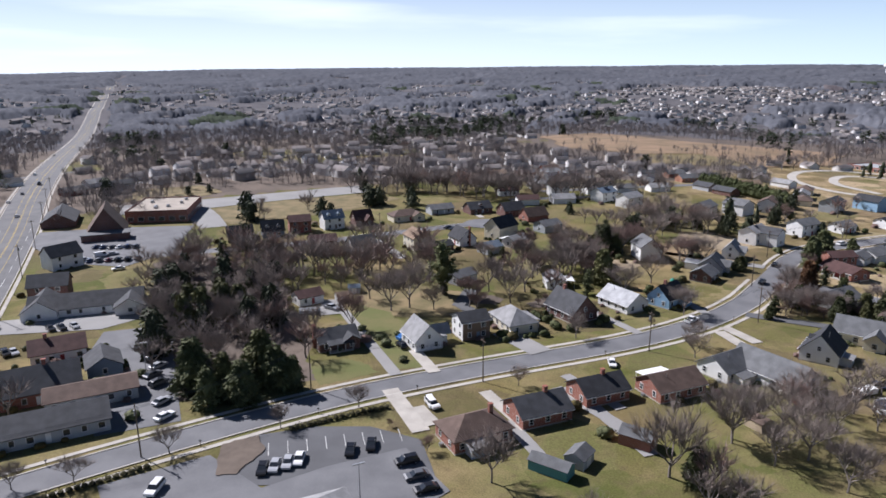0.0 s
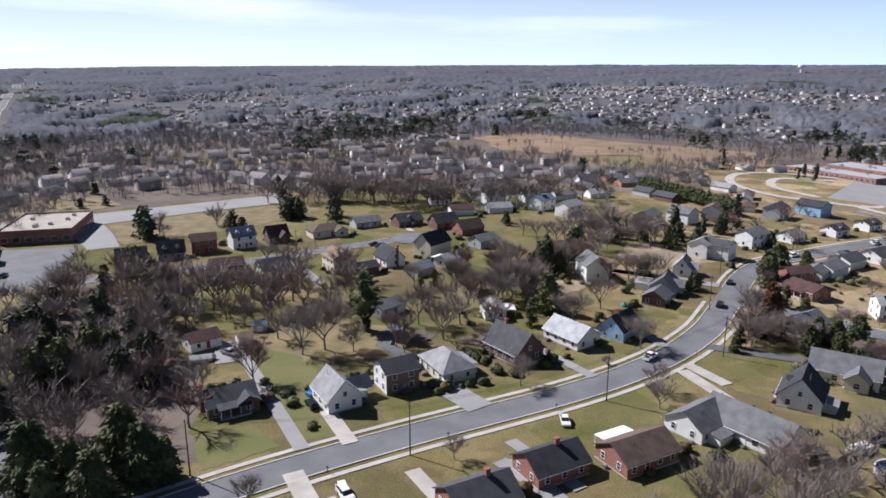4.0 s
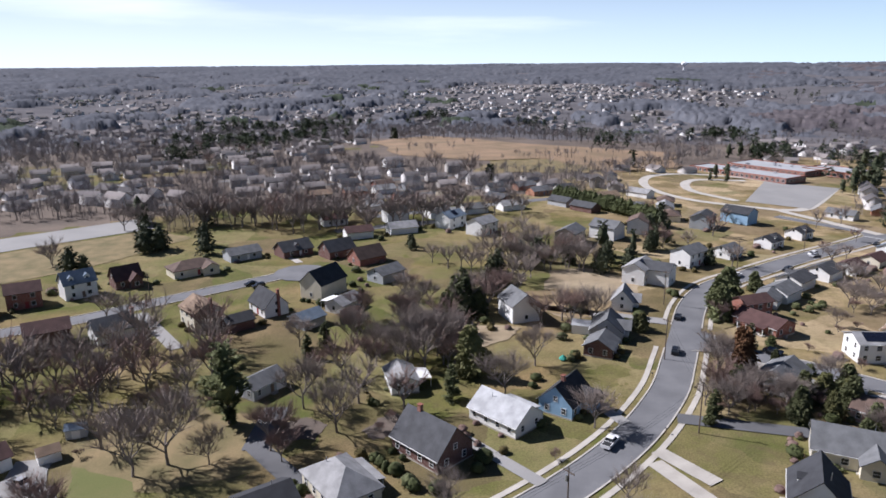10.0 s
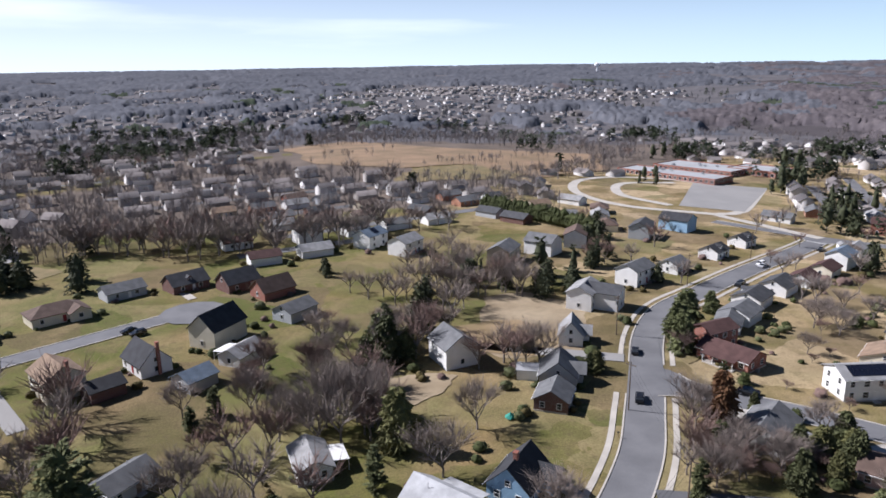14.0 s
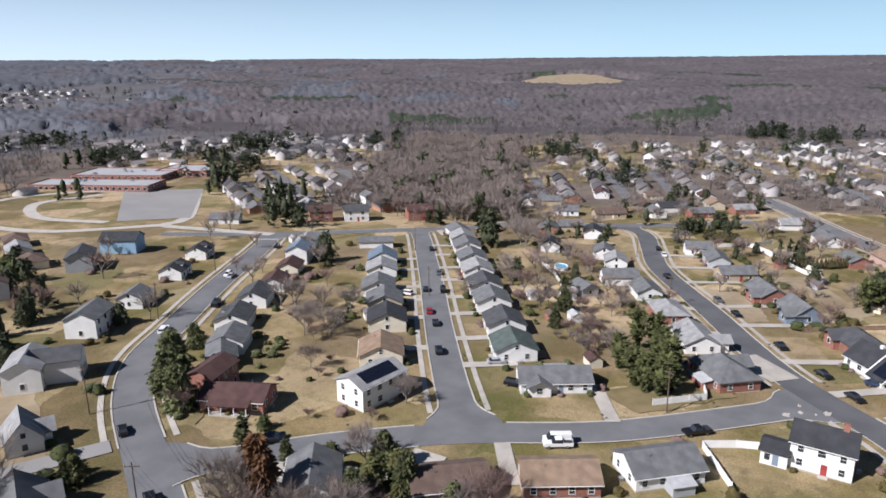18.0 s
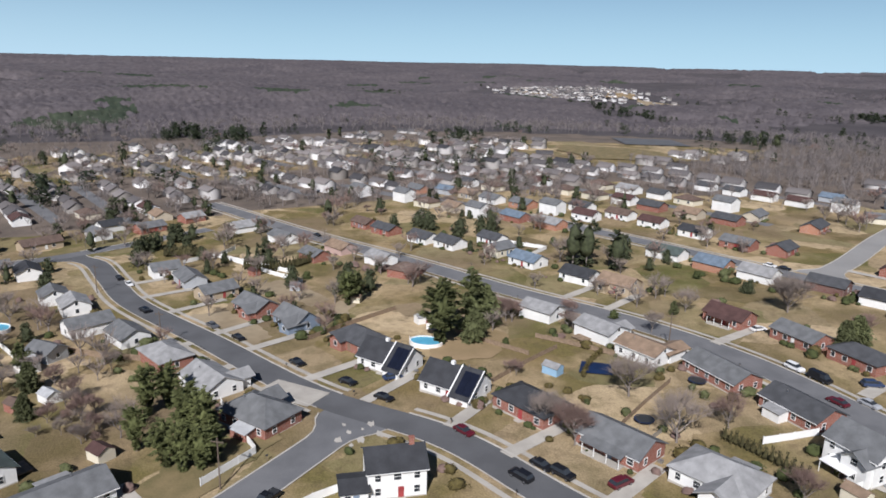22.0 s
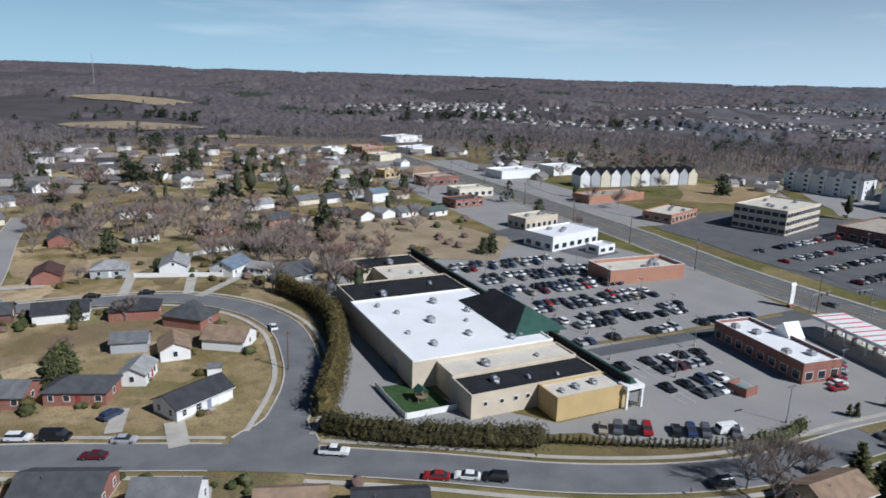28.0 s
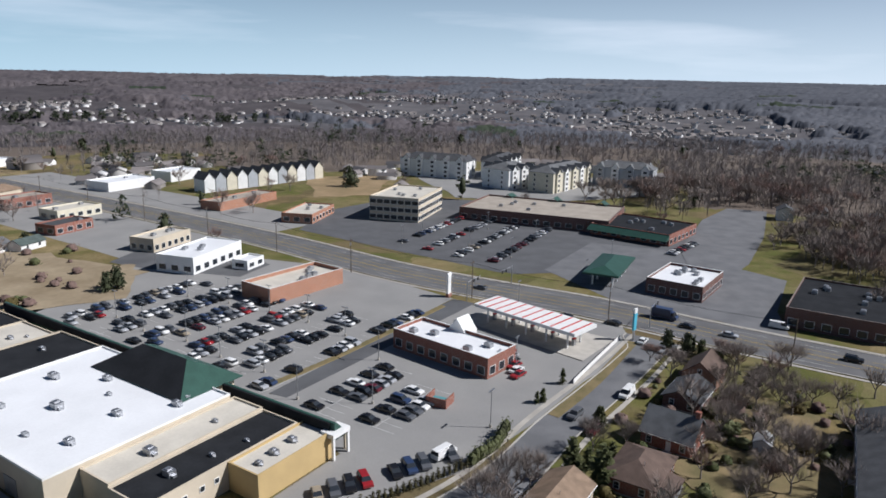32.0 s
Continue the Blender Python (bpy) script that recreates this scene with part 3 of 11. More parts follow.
def flared(k, hw):
    """Half widths along a street, opening towards the mouths where it meets another."""
    line = LINES[k]
    a, b = FLARE.get(k, (0, 0))
    out = []
    for p in line:
        w = hw
        for on, end in ((a, line[0]), (b, line[-1])):
            if on:
                w += 4.2 * max(0.0, 1 - max(0.0, (p - end).length - 4.0) / 8.0) ** 2
        out.append(w)
    return out


def spaced():
    near = [i * 9.0 for i in range(-62, 63)]
    far, s, p = [], 12.0, near[-1]
    while p < 5600:
        p += s
        s *= 1.09
        far.append(p)
    return [-q for q in reversed(far)] + near + far


CLEARINGS = ((-170, -275, 125), (-20, -335, 70), (60, -350, 60), (1680, -680, 300), (450, 1750, 260), (620, 2150, 260), (1020, 1850, 180), (-480, -1300, 260), (-720, -1180, 180), (-820, -720, 190), (-1000, -860, 150), (100, -1450, 180), (-400, -1700, 180), (1930, 800, 200), (1720, 1000, 70), (1380, -764, 95), (1246, -1295, 120), (740, -1150, 125), (570, -800, 120), (975, -1030, 110), (375, -640, 60), (200, -420, 90), (165, -480, 70), (250, -300, 120), (690, -250, 120), (610, -215, 95), (570, -120, 70), (600, 615, 60), (520, 560, 60))


def woodland(x, y):
    """How wooded the distance is, from 0 to 1."""
    r = math.hypot(x - 60, y - 100)
    az = math.degrees(math.atan2(x - 60, y - 100)) % 360
    k = 0.5 + 0.9 * noise.noise((x / 330, y / 330, 9.0)) + 0.4 * noise.noise((x / 110, y / 110, 2.0))
    if 45 < az < 116:
        edge = 430 if az < 60 else 780
        k += 0.75 * smooth(edge, edge + 130, r) - (0.3 if 300 < r < edge else 0.0)
    if 168 < az < 225 and 480 < r < 1000:
        k += 0.35
    if 225 < az < 262 and r > 330:
        k += 0.45
    if az > 320 or az < 30:
        k += 0.1
    for cx, cy, cr in CLEARINGS:
        if math.hypot(x - cx, y - cy) < cr:
            return 0.0
    return k


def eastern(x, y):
    """East and south, ragged-edged: far woods painted browner, with less haze in the tone."""
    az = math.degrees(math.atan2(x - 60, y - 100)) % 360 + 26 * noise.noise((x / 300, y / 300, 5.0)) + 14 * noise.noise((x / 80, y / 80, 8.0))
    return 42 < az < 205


def build_ground():
    gx = [60 + s for s in spaced()]
    gy = [100 + s for s in spaced()]
    n = len(gy)
    v = [(x, y, ground_z(x, y)) for x in gx for y in gy]
    f = [(i * n + j, (i + 1) * n + j, (i + 1) * n + j + 1, i * n + j + 1) for i in range(len(gx) - 1) for j in range(n - 1)]
    me = bpy.data.meshes.new("ground")
    me.from_pydata(v, [], f)
    me.materials.append(MATS["lawn"])
    me.materials.append(MATS["litter"])
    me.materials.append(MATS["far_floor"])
    me.materials.append(MATS["hazy_floor"])
    for p in me.polygons:
        p.use_smooth = True
        c = p.center
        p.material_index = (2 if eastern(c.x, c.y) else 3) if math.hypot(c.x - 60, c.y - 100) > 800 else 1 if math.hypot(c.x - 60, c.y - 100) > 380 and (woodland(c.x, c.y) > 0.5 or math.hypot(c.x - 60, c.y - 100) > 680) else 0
    return tagged(new("ground", me), "winter lawns and fields, straw and olive grass", "ground", kind="structure")


build_ground()

for n_road, (k, (pts, hw, m, walks)) in enumerate(STREETS.items()):
    h = 0.06 + 0.006 * n_road
    wide = flared(k, hw)
    structure("road_" + k, ribbon(Mesh(), LINES[k], [-w for w in wide], wide, h), m, "worn grey asphalt street between concrete kerbs", "road")
    kerbs = Mesh()
    for s in (-1, 1):
        clear = lambda p, k=k: road_gap(p.x, p.y, k) < (0.6 if k in FLARE and min((p - LINES[k][0]).length, (p - LINES[k][-1]).length) < 14 else 4.4)
        ribbon(kerbs, LINES[k], [s * w for w in wide], [s * w for w in wide], h, h + 0.13, clear)
        ribbon(kerbs, LINES[k], [s * w for w in wide], [s * (w + 0.35) for w in wide], h + 0.13, h + 0.13, clear)
    structure("kerb_" + k, kerbs, "kerb", "pale concrete kerb along the street", "kerb")
    if walks:
        for s in (-1, 1):
            off = hw + (1.7 if k != "highway" else 1.0)
            clear = lambda p, k=k: road_gap(p.x, p.y, k) < 4.5
            walk_mesh = ribbon(Mesh(), LINES[k], s * off, s * (off + 1.25), 0.13, None, clear)
            structure("pavement_" + k, walk_mesh, "concrete", "pale concrete pavement beside the street", "pavement")


PATCHES = []


def patch(name, pts, m, label, category="parking lot", h=0.05, cell=None):
    """A flat surface with that outline, laid on the ground."""
    PATCHES.append(name)
    h += 0.004 * len(PATCHES)
    bm = bmesh.new()
    bm.faces.new([bm.verts.new((x, y, 0)) for x, y in pts])
    bmesh.ops.triangulate(bm, faces=bm.faces)
    size = max(max(p[0] for p in pts) - min(p[0] for p in pts), max(p[1] for p in pts) - min(p[1] for p in pts))
    cuts = int(size / 25)
    if cuts:
        bmesh.ops.subdivide_edges(bm, edges=bm.edges, cuts=min(cuts, 6), use_grid_fill=True)
    for v in bm.verts:
        v.co.z = ground_z(v.co.x, v.co.y) + h
    me = bpy.data.meshes.new(name)
    bm.to_mesh(me)
    bm.free()
    me.materials.append(MATS[m])
    return tagged(new(name, me), label, category, kind="structure")


def rough(pts, amount):
    """The outline with ragged, wandering edges."""
    rk = random.Random(int(pts[0][0] * 10 + pts[0][1]))
    out = []
    for a, b in zip(pts, pts[1:] + pts[:1]):
        for k in range(6):
            f = k / 6
            q = min(amount * 0.4, 0.06 * math.hypot(b[0] - a[0], b[1] - a[1])) * (1 if k else 0.5)
            out.append((a[0] + (b[0] - a[0]) * f + rk.uniform(-q, q), a[1] + (b[1] - a[1]) * f + rk.uniform(-q, q)))
    return out


def drive(x0, y0, x1, y1, width=3.2, m="concrete", label="pale concrete driveway from the street to the house"):
    """A driveway between two points."""
    a, b = Vector((x0, y0)), Vector((x1, y1))
    d = (b - a).normalized()
    nrm = Vector((-d.y, d.x)) * width / 2
    q = Mesh()
    n = max(1, int((b - a).length / 6))
    for i in range(n):
        c, e = a.lerp(b, i / n), a.lerp(b, (i + 1) / n)
        q.poly([(p.x, p.y, ground_z(p.x, p.y) + 0.19) for p in (c - nrm, e - nrm, e + nrm, c + nrm)])
    return structure("driveway", q, m, label, "driveway")

# ---- houses ----
SHARED = {}


def shared(key, maker):
    if key not in SHARED:
        SHARED[key] = maker()
    return SHARED[key]


def window_meshes(w, h):
    """The frame with its sill, and the panes behind it."""
    def frame_mesh():
        q = Mesh()
        for sx, sz, bw, bh in ((0, 0, w + 0.2, 0.1), (0, h + 0.1, w + 0.2, 0.1), (-w / 2 - 0.05, 0.1, 0.1, h), (w / 2 + 0.05, 0.1, 0.1, h), (0, h / 2 + 0.07, w, 0.06)):
            q.box(sx, 0, sz, bw, 0.1, bh)
        return q.data("window", "trim")

    def pane_mesh():
        return Mesh().box(0, 0.0, 0.1, w, 0.04, h).data("pane", "glass")

    return shared(("wf", w, h), frame_mesh), shared(("wp", w, h), pane_mesh)


def add_window(parent, x, y, z, turn, w=0.95, h=1.3, panes=True):
    fr, pa = window_meshes(w, h)
    ob = part("window", fr, (), parent, "", pose(x, y, z, 0, 0, turn))
    if panes:
        part("pane", pa, (), ob, "", pose(0, 0, 0))
    else:
        ob.data = shared(("wc", w, h), lambda: joined_window(w, h))
    return ob


def joined_window(w, h):
    q = Mesh()
    for sx, sz, bw, bh in ((0, 0, w + 0.2, 0.1), (0, h + 0.1, w + 0.2, 0.1), (-w / 2 - 0.05, 0.1, 0.1, h), (w / 2 + 0.05, 0.1, 0.1, h)):
        q.box(sx, 0, sz, bw, 0.1, bh)
    q.box(0, 0, 0.1, w, 0.04, h, 1)
    return q.data("window", "trim", "glass")


def gable_roof(w, d, h, rise, over=0.45, thick=0.2):
    """Two slabs meeting at a ridge along x."""
    s = rise / (d / 2)
    q = Mesh()
    e, z0, z1 = d / 2 + over, h - over * s, h + rise
    q.prism([(-e, z0), (0, z1), (0, z1 + thick), (-e, z0 + thick)], -w / 2 - over, w / 2 + over)
    q.prism([(e, z0), (e, z0 + thick), (0, z1 + thick), (0, z1)], -w / 2 - over, w / 2 + over)
    return q


def hip_roof(w, d, h, rise, over=0.45, thick=0.2):
    q = Mesh()
    a, b, r = w / 2 + over, d / 2 + over, max(w / 2 - d / 2, 0.4)
    lo = [(-a, -b, h), (a, -b, h), (a, b, h), (-a, b, h)]
    up = [(x, y, z + thick) for x, y, z in lo]
    p, o = (-r, 0, h + rise + thick), (r, 0, h + rise + thick)
    for i in range(4):
        j = (i + 1) % 4
        q.poly([lo[i], lo[j], up[j], up[i]])
    q.poly(lo[::-1])
    q.poly([up[0], up[1], o, p]).poly([up[1], up[2], o]).poly([up[2], up[3], p, o]).poly([up[3], up[0], p])
    return q


NAMES = dict(white="white-sided", cream="cream-sided", beige="beige-sided", grey="grey-sided", blue="light blue", slate="slate blue", tan="tan-sided", green="green-sided", teal="teal",
             yellow="yellow-sided", brown="brown", pink="pinkish", brick="red brick", darkbrick="dark brick", orangebrick="orange brick", stucco="tan stucco")
RNAMES = dict(dark="black", charcoal="charcoal", greyroof="grey", lightroof="pale grey", whiteroof="white", brownroof="brown", tanroof="tan", greenroof="dark green", redroof="red", maroon="maroon", blueroof="blue-grey")


def house(x, y, rz, w, d, st, wall, roof, hip=False, pitch=0.5, chim=None, porch=False, wing=None, dormer=0, solar=0, front=None, extra="", kind="house", garage=False, awning=False, deck=False, fine=None, panel_end=False):
    """A dwelling: ridge along its own x, front towards its own -y."""
    h = {1: 2.9, 1.5: 3.3, 2: 5.5, 3: 8.2}[st]
    rise = d / 2 * pitch
    words = {1: "one-storey", 1.5: "one-and-a-half-storey", 2: "two-storey", 3: "three-storey"}[st]
    label = f"{NAMES[wall]} {words} {kind} with {RNAMES[roof]} {'hip' if hip else 'gable'} roof{extra}"
    t = thing(kind.replace(" ", "_"), x, y, rz, label, kind, "houses of the suburb" if kind == "house" else "")
    fine = math.hypot(x - 70, y - 130) < 145 if fine is None else fine
    prof = [(-d / 2, -0.6), (d / 2, -0.6), (d / 2, h), (-d / 2, h)] if hip else [(-d / 2, -0.6), (d / 2, -0.6), (d / 2, h), (0, h + rise), (-d / 2, h)]
    part("wall", Mesh().prism(prof, -w / 2, w / 2), wall, t)
    if fine:
        part("foundation", Mesh().box(0, 0, -0.6, w + 0.12, d + 0.12, 0.95), "concrete", t)
    part("roof", (hip_roof if hip else gable_roof)(w, d, h, rise), "roof_" + roof, t)
    rk = random.Random(int(x * 7 + y * 13))
    if front:
        part("facade", Mesh().box(0, -d / 2 - 0.06, 0.0, w - 0.1, 0.12, h - 0.1), front, t, NAMES[front] + " front")
    yf = -d / 2 - (0.14 if front else 0.03)
    if math.hypot(x - 70, y - 130) < 340:
        part("door", Mesh().box(w * 0.06, yf, 0.3, 1.0, 0.08, 2.05), rk.choice(["brown", "trim", "roof_redroof", "slate"]), t)
    if fine:
        part("step", Mesh().box(w * 0.06, yf - 0.55, -0.3, 1.6, 1.1, 0.55), "concrete", t)
    far = math.hypot(x - 70, y - 130) > 235
    n = max(2, int(w / (3.2 if not far else 4.4)))
    if math.hypot(x - 70, y - 130) > 270:
        n = 2
    levels = [0.95] if st < 2 else ([0.95, 3.6] if st == 2 else [0.95, 3.6, 6.2])
    for z in levels if math.hypot(x - 70, y - 130) < 350 else ():
        for i in range(n):
            px = -w / 2 + w * (i + 0.5) / n
            if not (z < 2 and abs(px - w * 0.06) < 1.15) and not (garage and z < 2 and px > w * 0.15):
                add_window(t, px, yf, z, 0, 1.25 if i % 2 else 0.95, 1.3, fine)
            if fine:
                add_window(t, px, d / 2 + 0.03, z, 180, 0.95, 1.3, fine)
        for s in ((-1, 1) if fine or (z < 2 and not far) else ()):
            for py in ((-d / 4, d / 4) if fine else (0,)):
                add_window(t, s * (w / 2 + 0.03), py, z, 90 * s, 0.95, 1.3, fine)
    if not hip and st == 1.5:
        for s in (-1, 1):
            add_window(t, s * (w / 2 + 0.03), 0, h + 0.2, 90 * s, 0.85, 1.1, fine)
    if garage:
        part("garage_door", Mesh().box(w * 0.32, yf, 0.05, 2.7, 0.08, 2.2), "trim", t)
    if chim is not None:
        part("chimney", Mesh().box(chim * w / 2, 0.0 if abs(chim) < 0.95 else d * 0.08, -0.3, 0.9, 0.75, h + rise + 1.5).box(chim * w / 2, 0.0 if abs(chim) < 0.95 else d * 0.08, h + rise + 1.2, 1.05, 0.9, 0.14), "brick", t, "brick chimney")
    elif fine:
        part("vent_pipe", Mesh().tube((w * 0.2, d * 0.15, h), (w * 0.2, d * 0.15, h + rise + 0.35), 0.06, 0.06, 6), "metal", t)
    if fine and not hip:
        part("gutter", Mesh().box(0, -d / 2 - 0.5, h - 0.45 * pitch - 0.02, w + 0.8, 0.12, 0.12), "trim", t)
        part("gutter", Mesh().box(0, d / 2 + 0.5, h - 0.45 * pitch - 0.02, w + 0.8, 0.12, 0.12), "trim", t)
    if porch:
        part("porch_floor", Mesh().box(0, -d / 2 - 1.0, -0.4, w * 0.6, 2.0, 0.75), "concrete", t)
        part("porch_roof", Mesh().prism([(-d / 2 - 2.3, 2.55), (-d / 2 + 0.2, 3.1), (-d / 2 + 0.2, 3.22), (-d / 2 - 2.3, 2.67)], -w * 0.33, w * 0.33), "roof_" + roof, t)
        for px in (-0.29, -0.1, 0.1, 0.29):
            part("post", Mesh().box(px * w, -d / 2 - 1.9, 0.35, 0.14, 0.14, 2.25), "trim", t)
    if wing:
        wx, ww, pd, wh = wing
        wr = ww / 2 * pitch
        yw = -d / 2 - pd / 2
        q = Mesh()
        part("wall", q.prism([(-ww / 2, -0.6), (ww / 2, -0.6), (ww / 2, wh), (0, wh + wr), (-ww / 2, wh)], -pd / 2, d / 2), wall, t, "", pose(wx, yw, 0, 0, 0, 90))
        part("roof", gable_roof(pd + d / 2 + 0.1, ww, wh, wr).shift(d / 4 - pd / 4 + 0.0, 0, 0), "roof_" + roof, t, "", pose(wx, yw, 0.02, 0, 0, 90))
        for lv in ([0.95] if wh < 4 else [0.95, 3.5]):
            add_window(t, wx, -d / 2 - pd - 0.03, lv, 0, 1.25, 1.3, fine)
    for i in range(dormer):
        px = -w / 2 + w * (i + 0.5) / dormer
        zz = h + rise * 0.15
        dm = part("dormer", Mesh().prism([(-0.8, zz - 0.3), (0.8, zz - 0.3), (0.8, zz + 1.3), (0, zz + 2.0), (-0.8, zz + 1.3)], -d * 0.38, 0), wall, t, "", pose(px, 0, 0, 0, 0, 90))
        part("dormer_roof", gable_roof(d * 0.38, 1.6, zz + 1.3, 0.7, 0.2, 0.1).shift(-d * 0.19, 0, 0), "roof_" + roof, dm)
        add_window(dm, -d * 0.38 - 0.03, 0, zz + 0.05, -90, 0.8, 0.9, False)
    if solar:
        cols = 9 if solar > 1 else 3
        s = math.degrees(math.atan(pitch))
        pm = shared("solar_panel", lambda: Mesh().box(0, 0, 0, 1.0, 1.65, 0.05).data("solar_panel", "solar"))
        sg = -1 if solar > 0 else 1
        for i in range(cols):
            for j in range(2):
                yy = sg * (d * 0.14 + j * 1.72 * math.cos(radians(s)))
                part("solar_panel", pm, (), t, "", pose((i - cols / 2 + 0.5) * 1.06, yy, h + rise - abs(yy) * pitch + 0.3, s if sg < 0 else -s))
    if panel_end:
        x0, x1, s = w / 2 - 4.8, w / 2 + 0.5, pitch
        yo = -d / 2 - 1.7
        sec = part("front_section", Mesh().prism([(yo + 0.3, -0.4), (-1.0, -0.4), (-1.0, h + rise - 1.0 * s), (yo + 0.3, h + rise + (yo + 0.3) * s)], x0 + 0.3, w / 2 + 0.02), wall, t)
        part("section_roof", Mesh().prism([(yo, h + rise + yo * s + 0.2), (0.1, h + rise + 0.3), (0.1, h + rise + 0.46), (yo, h + rise + yo * s + 0.36)], x0, x1), "roof_" + roof, sec)
        part("rake", Mesh().prism([(yo - 0.04, h + rise + yo * s + 0.16), (0.1, h + rise + 0.3), (0.1, h + rise + 0.5), (yo - 0.04, h + rise + yo * s + 0.4)], x0 - 0.32, x0 - 0.01), "trim", sec, "white rake board")
        part("rake", Mesh().prism([(yo - 0.04, h + rise + yo * s + 0.16), (0.1, h + rise + 0.3), (0.1, h + rise + 0.5), (yo - 0.04, h + rise + yo * s + 0.4)], x1 + 0.01, x1 + 0.2), "trim", sec, "white rake board")
        for j in range(3):
            y1, y0 = -0.9 + (yo + 1.7) * j / 3 - 0.02, -0.9 + (yo + 1.7) * (j + 1) / 3 + 0.02
            for i in range(2):
                xa = x0 + 1.2 + i * 1.92
                part("solar_panel", Mesh().prism([(y0, h + rise + y0 * s + 0.4), (y1, h + rise + y1 * s + 0.44), (y1, h + rise + y1 * s + 0.5), (y0, h + rise + y0 * s + 0.46)], xa, xa + 1.88), "solar", sec)
        part("roof_vent", Mesh().box(-w * 0.05, 0, h + rise, 0.8, 0.8, 0.8), "trim", t)
    if fine and rk.random() < 0.45 and not deck and kind == "house":
        ex, el = rk.uniform(-0.2, 0.2) * w, rk.uniform(3.5, 5.5)
        ext = part("extension", Mesh().prism([(d / 2, -0.5), (d / 2 + 2.8, -0.5), (d / 2 + 2.8, 2.1), (d / 2, 2.65)], ex - el / 2, ex + el / 2), rk.choice((wall, "white", "grey")), t)
        part("extension_roof", Mesh().prism([(d / 2 - 0.02, 2.66), (d / 2 + 3.1, 2.06), (d / 2 + 3.1, 2.18), (d / 2 - 0.02, 2.78)], ex - el / 2 - 0.3, ex + el / 2 + 0.3), "roof_" + rk.choice((roof, "lightroof", "whiteroof")), ext)
    if fine and rk.random() < 0.6:
        part("air_conditioner", Mesh().box(w / 2 + 0.8, rk.uniform(-0.2, 0.3) * d, 0, 0.8, 0.8, 0.75), "metal", t)
    if awning:
        part("awning", Mesh().prism([(-d / 2 - 3.6, 2.35), (-d / 2, 2.75), (-d / 2, 2.83), (-d / 2 - 3.6, 2.43)], -w * 0.3, w * 0.3), "trim", t, "white metal awning")
        for px in (-0.28, 0.28):
            part("post", Mesh().box(px * w, -d / 2 - 3.4, -0.2, 0.1, 0.1, 2.6), "trim", t)
    if deck:
        part("deck", Mesh().box(w * 0.15, d / 2 + 1.6, 0.4 if st < 2 else 2.2, 4.5, 3.2, 0.2), "wood", t, "raised timber deck")
        for px in (-2.1, 2.1):
            part("post", Mesh().box(w * 0.15 + px, d / 2 + 3.0, -0.3, 0.14, 0.14, 0.8 if st < 2 else 2.6), "wood", t)
    return t


def shifted(self, dx, dy, dz):
    self.v = [(x + dx, y + dy, z + dz) for x, y, z in self.v]
    return self


Mesh.shift = shifted


def shed(x, y, rz, w=3.6, d=2.6, wall="tan", roof="greyroof", h=2.1):
    t = thing("shed", x, y, rz, f"small {NAMES[wall]} garden shed with {RNAMES[roof]} gable roof", "shed")
    part("wall", Mesh().prism([(-d / 2, -0.3), (d / 2, -0.3), (d / 2, h), (0, h + d * 0.28), (-d / 2, h)], -w / 2, w / 2), wall, t)
    part("roof", gable_roof(w, d, h, d * 0.28, 0.2, 0.1), "roof_" + roof, t)
    part("door", Mesh().box(0, -d / 2 - 0.03, 0, w * 0.4, 0.06, 1.8), "trim", t)
    return t

# ---- the houses, street by street ----
# north side of the main street
house(-47.6, 173.5, 31, 11, 8, 1, "darkbrick", "charcoal", pitch=0.6, porch=True, wing=(3.2, 4.5, 1.2, 2.9), chim=-1.03)
house(-23.7, 175.8, 121, 10, 8, 1.5, "white", "lightroof", pitch=1.0, porch=True, wing=(0.5, 4, 3.0, 3.0))
house(-10.6, 184.4, 28, 8.5, 7.5, 2, "white", "dark", front="brown")
house(1.6, 192.3, 118, 13, 9, 1, "cream", "lightroof", hip=True, pitch=0.75, porch=True)
house(19.4, 203.4, 126, 13, 9.5, 1.5, "darkbrick", "charcoal", pitch=1.0, chim=0.5)
house(36.7, 213.4, 126, 13, 9, 1, "white", "whiteroof", pitch=0.7, porch=True)
house(51.3, 217.5, 46, 10, 8, 1.5, "blue", "dark", pitch=0.95, chim=-0.3, wing=(2.8, 4, 2.2, 3.0))
house(70.4, 245.6, 56, 8, 7.5, 1, "darkbrick", "greyroof", pitch=0.6)
house(76.4, 256.4, 63, 9.5, 8.6, 1.5, "grey", "greyroof", pitch=0.8, wing=(0.5, 4.5, 1.4, 3.2))
house(90.0, 278.5, 63, 8, 6.4, 1.5, "white", "lightroof", pitch=1.1, wing=(0, 3.4, 1.6, 3.0))
house(16.1, 234.6, 96, 10, 6.5, 1, "white", "lightroof", awning=True)
house(-17.0, 237.1, 48, 10, 6.5, 1, "grey", "greyroof", garage=True, kind="garage")
house(-66.0, 210.1, 41, 8.5, 6.5, 1, "white", "maroon", garage=True, kind="garage")
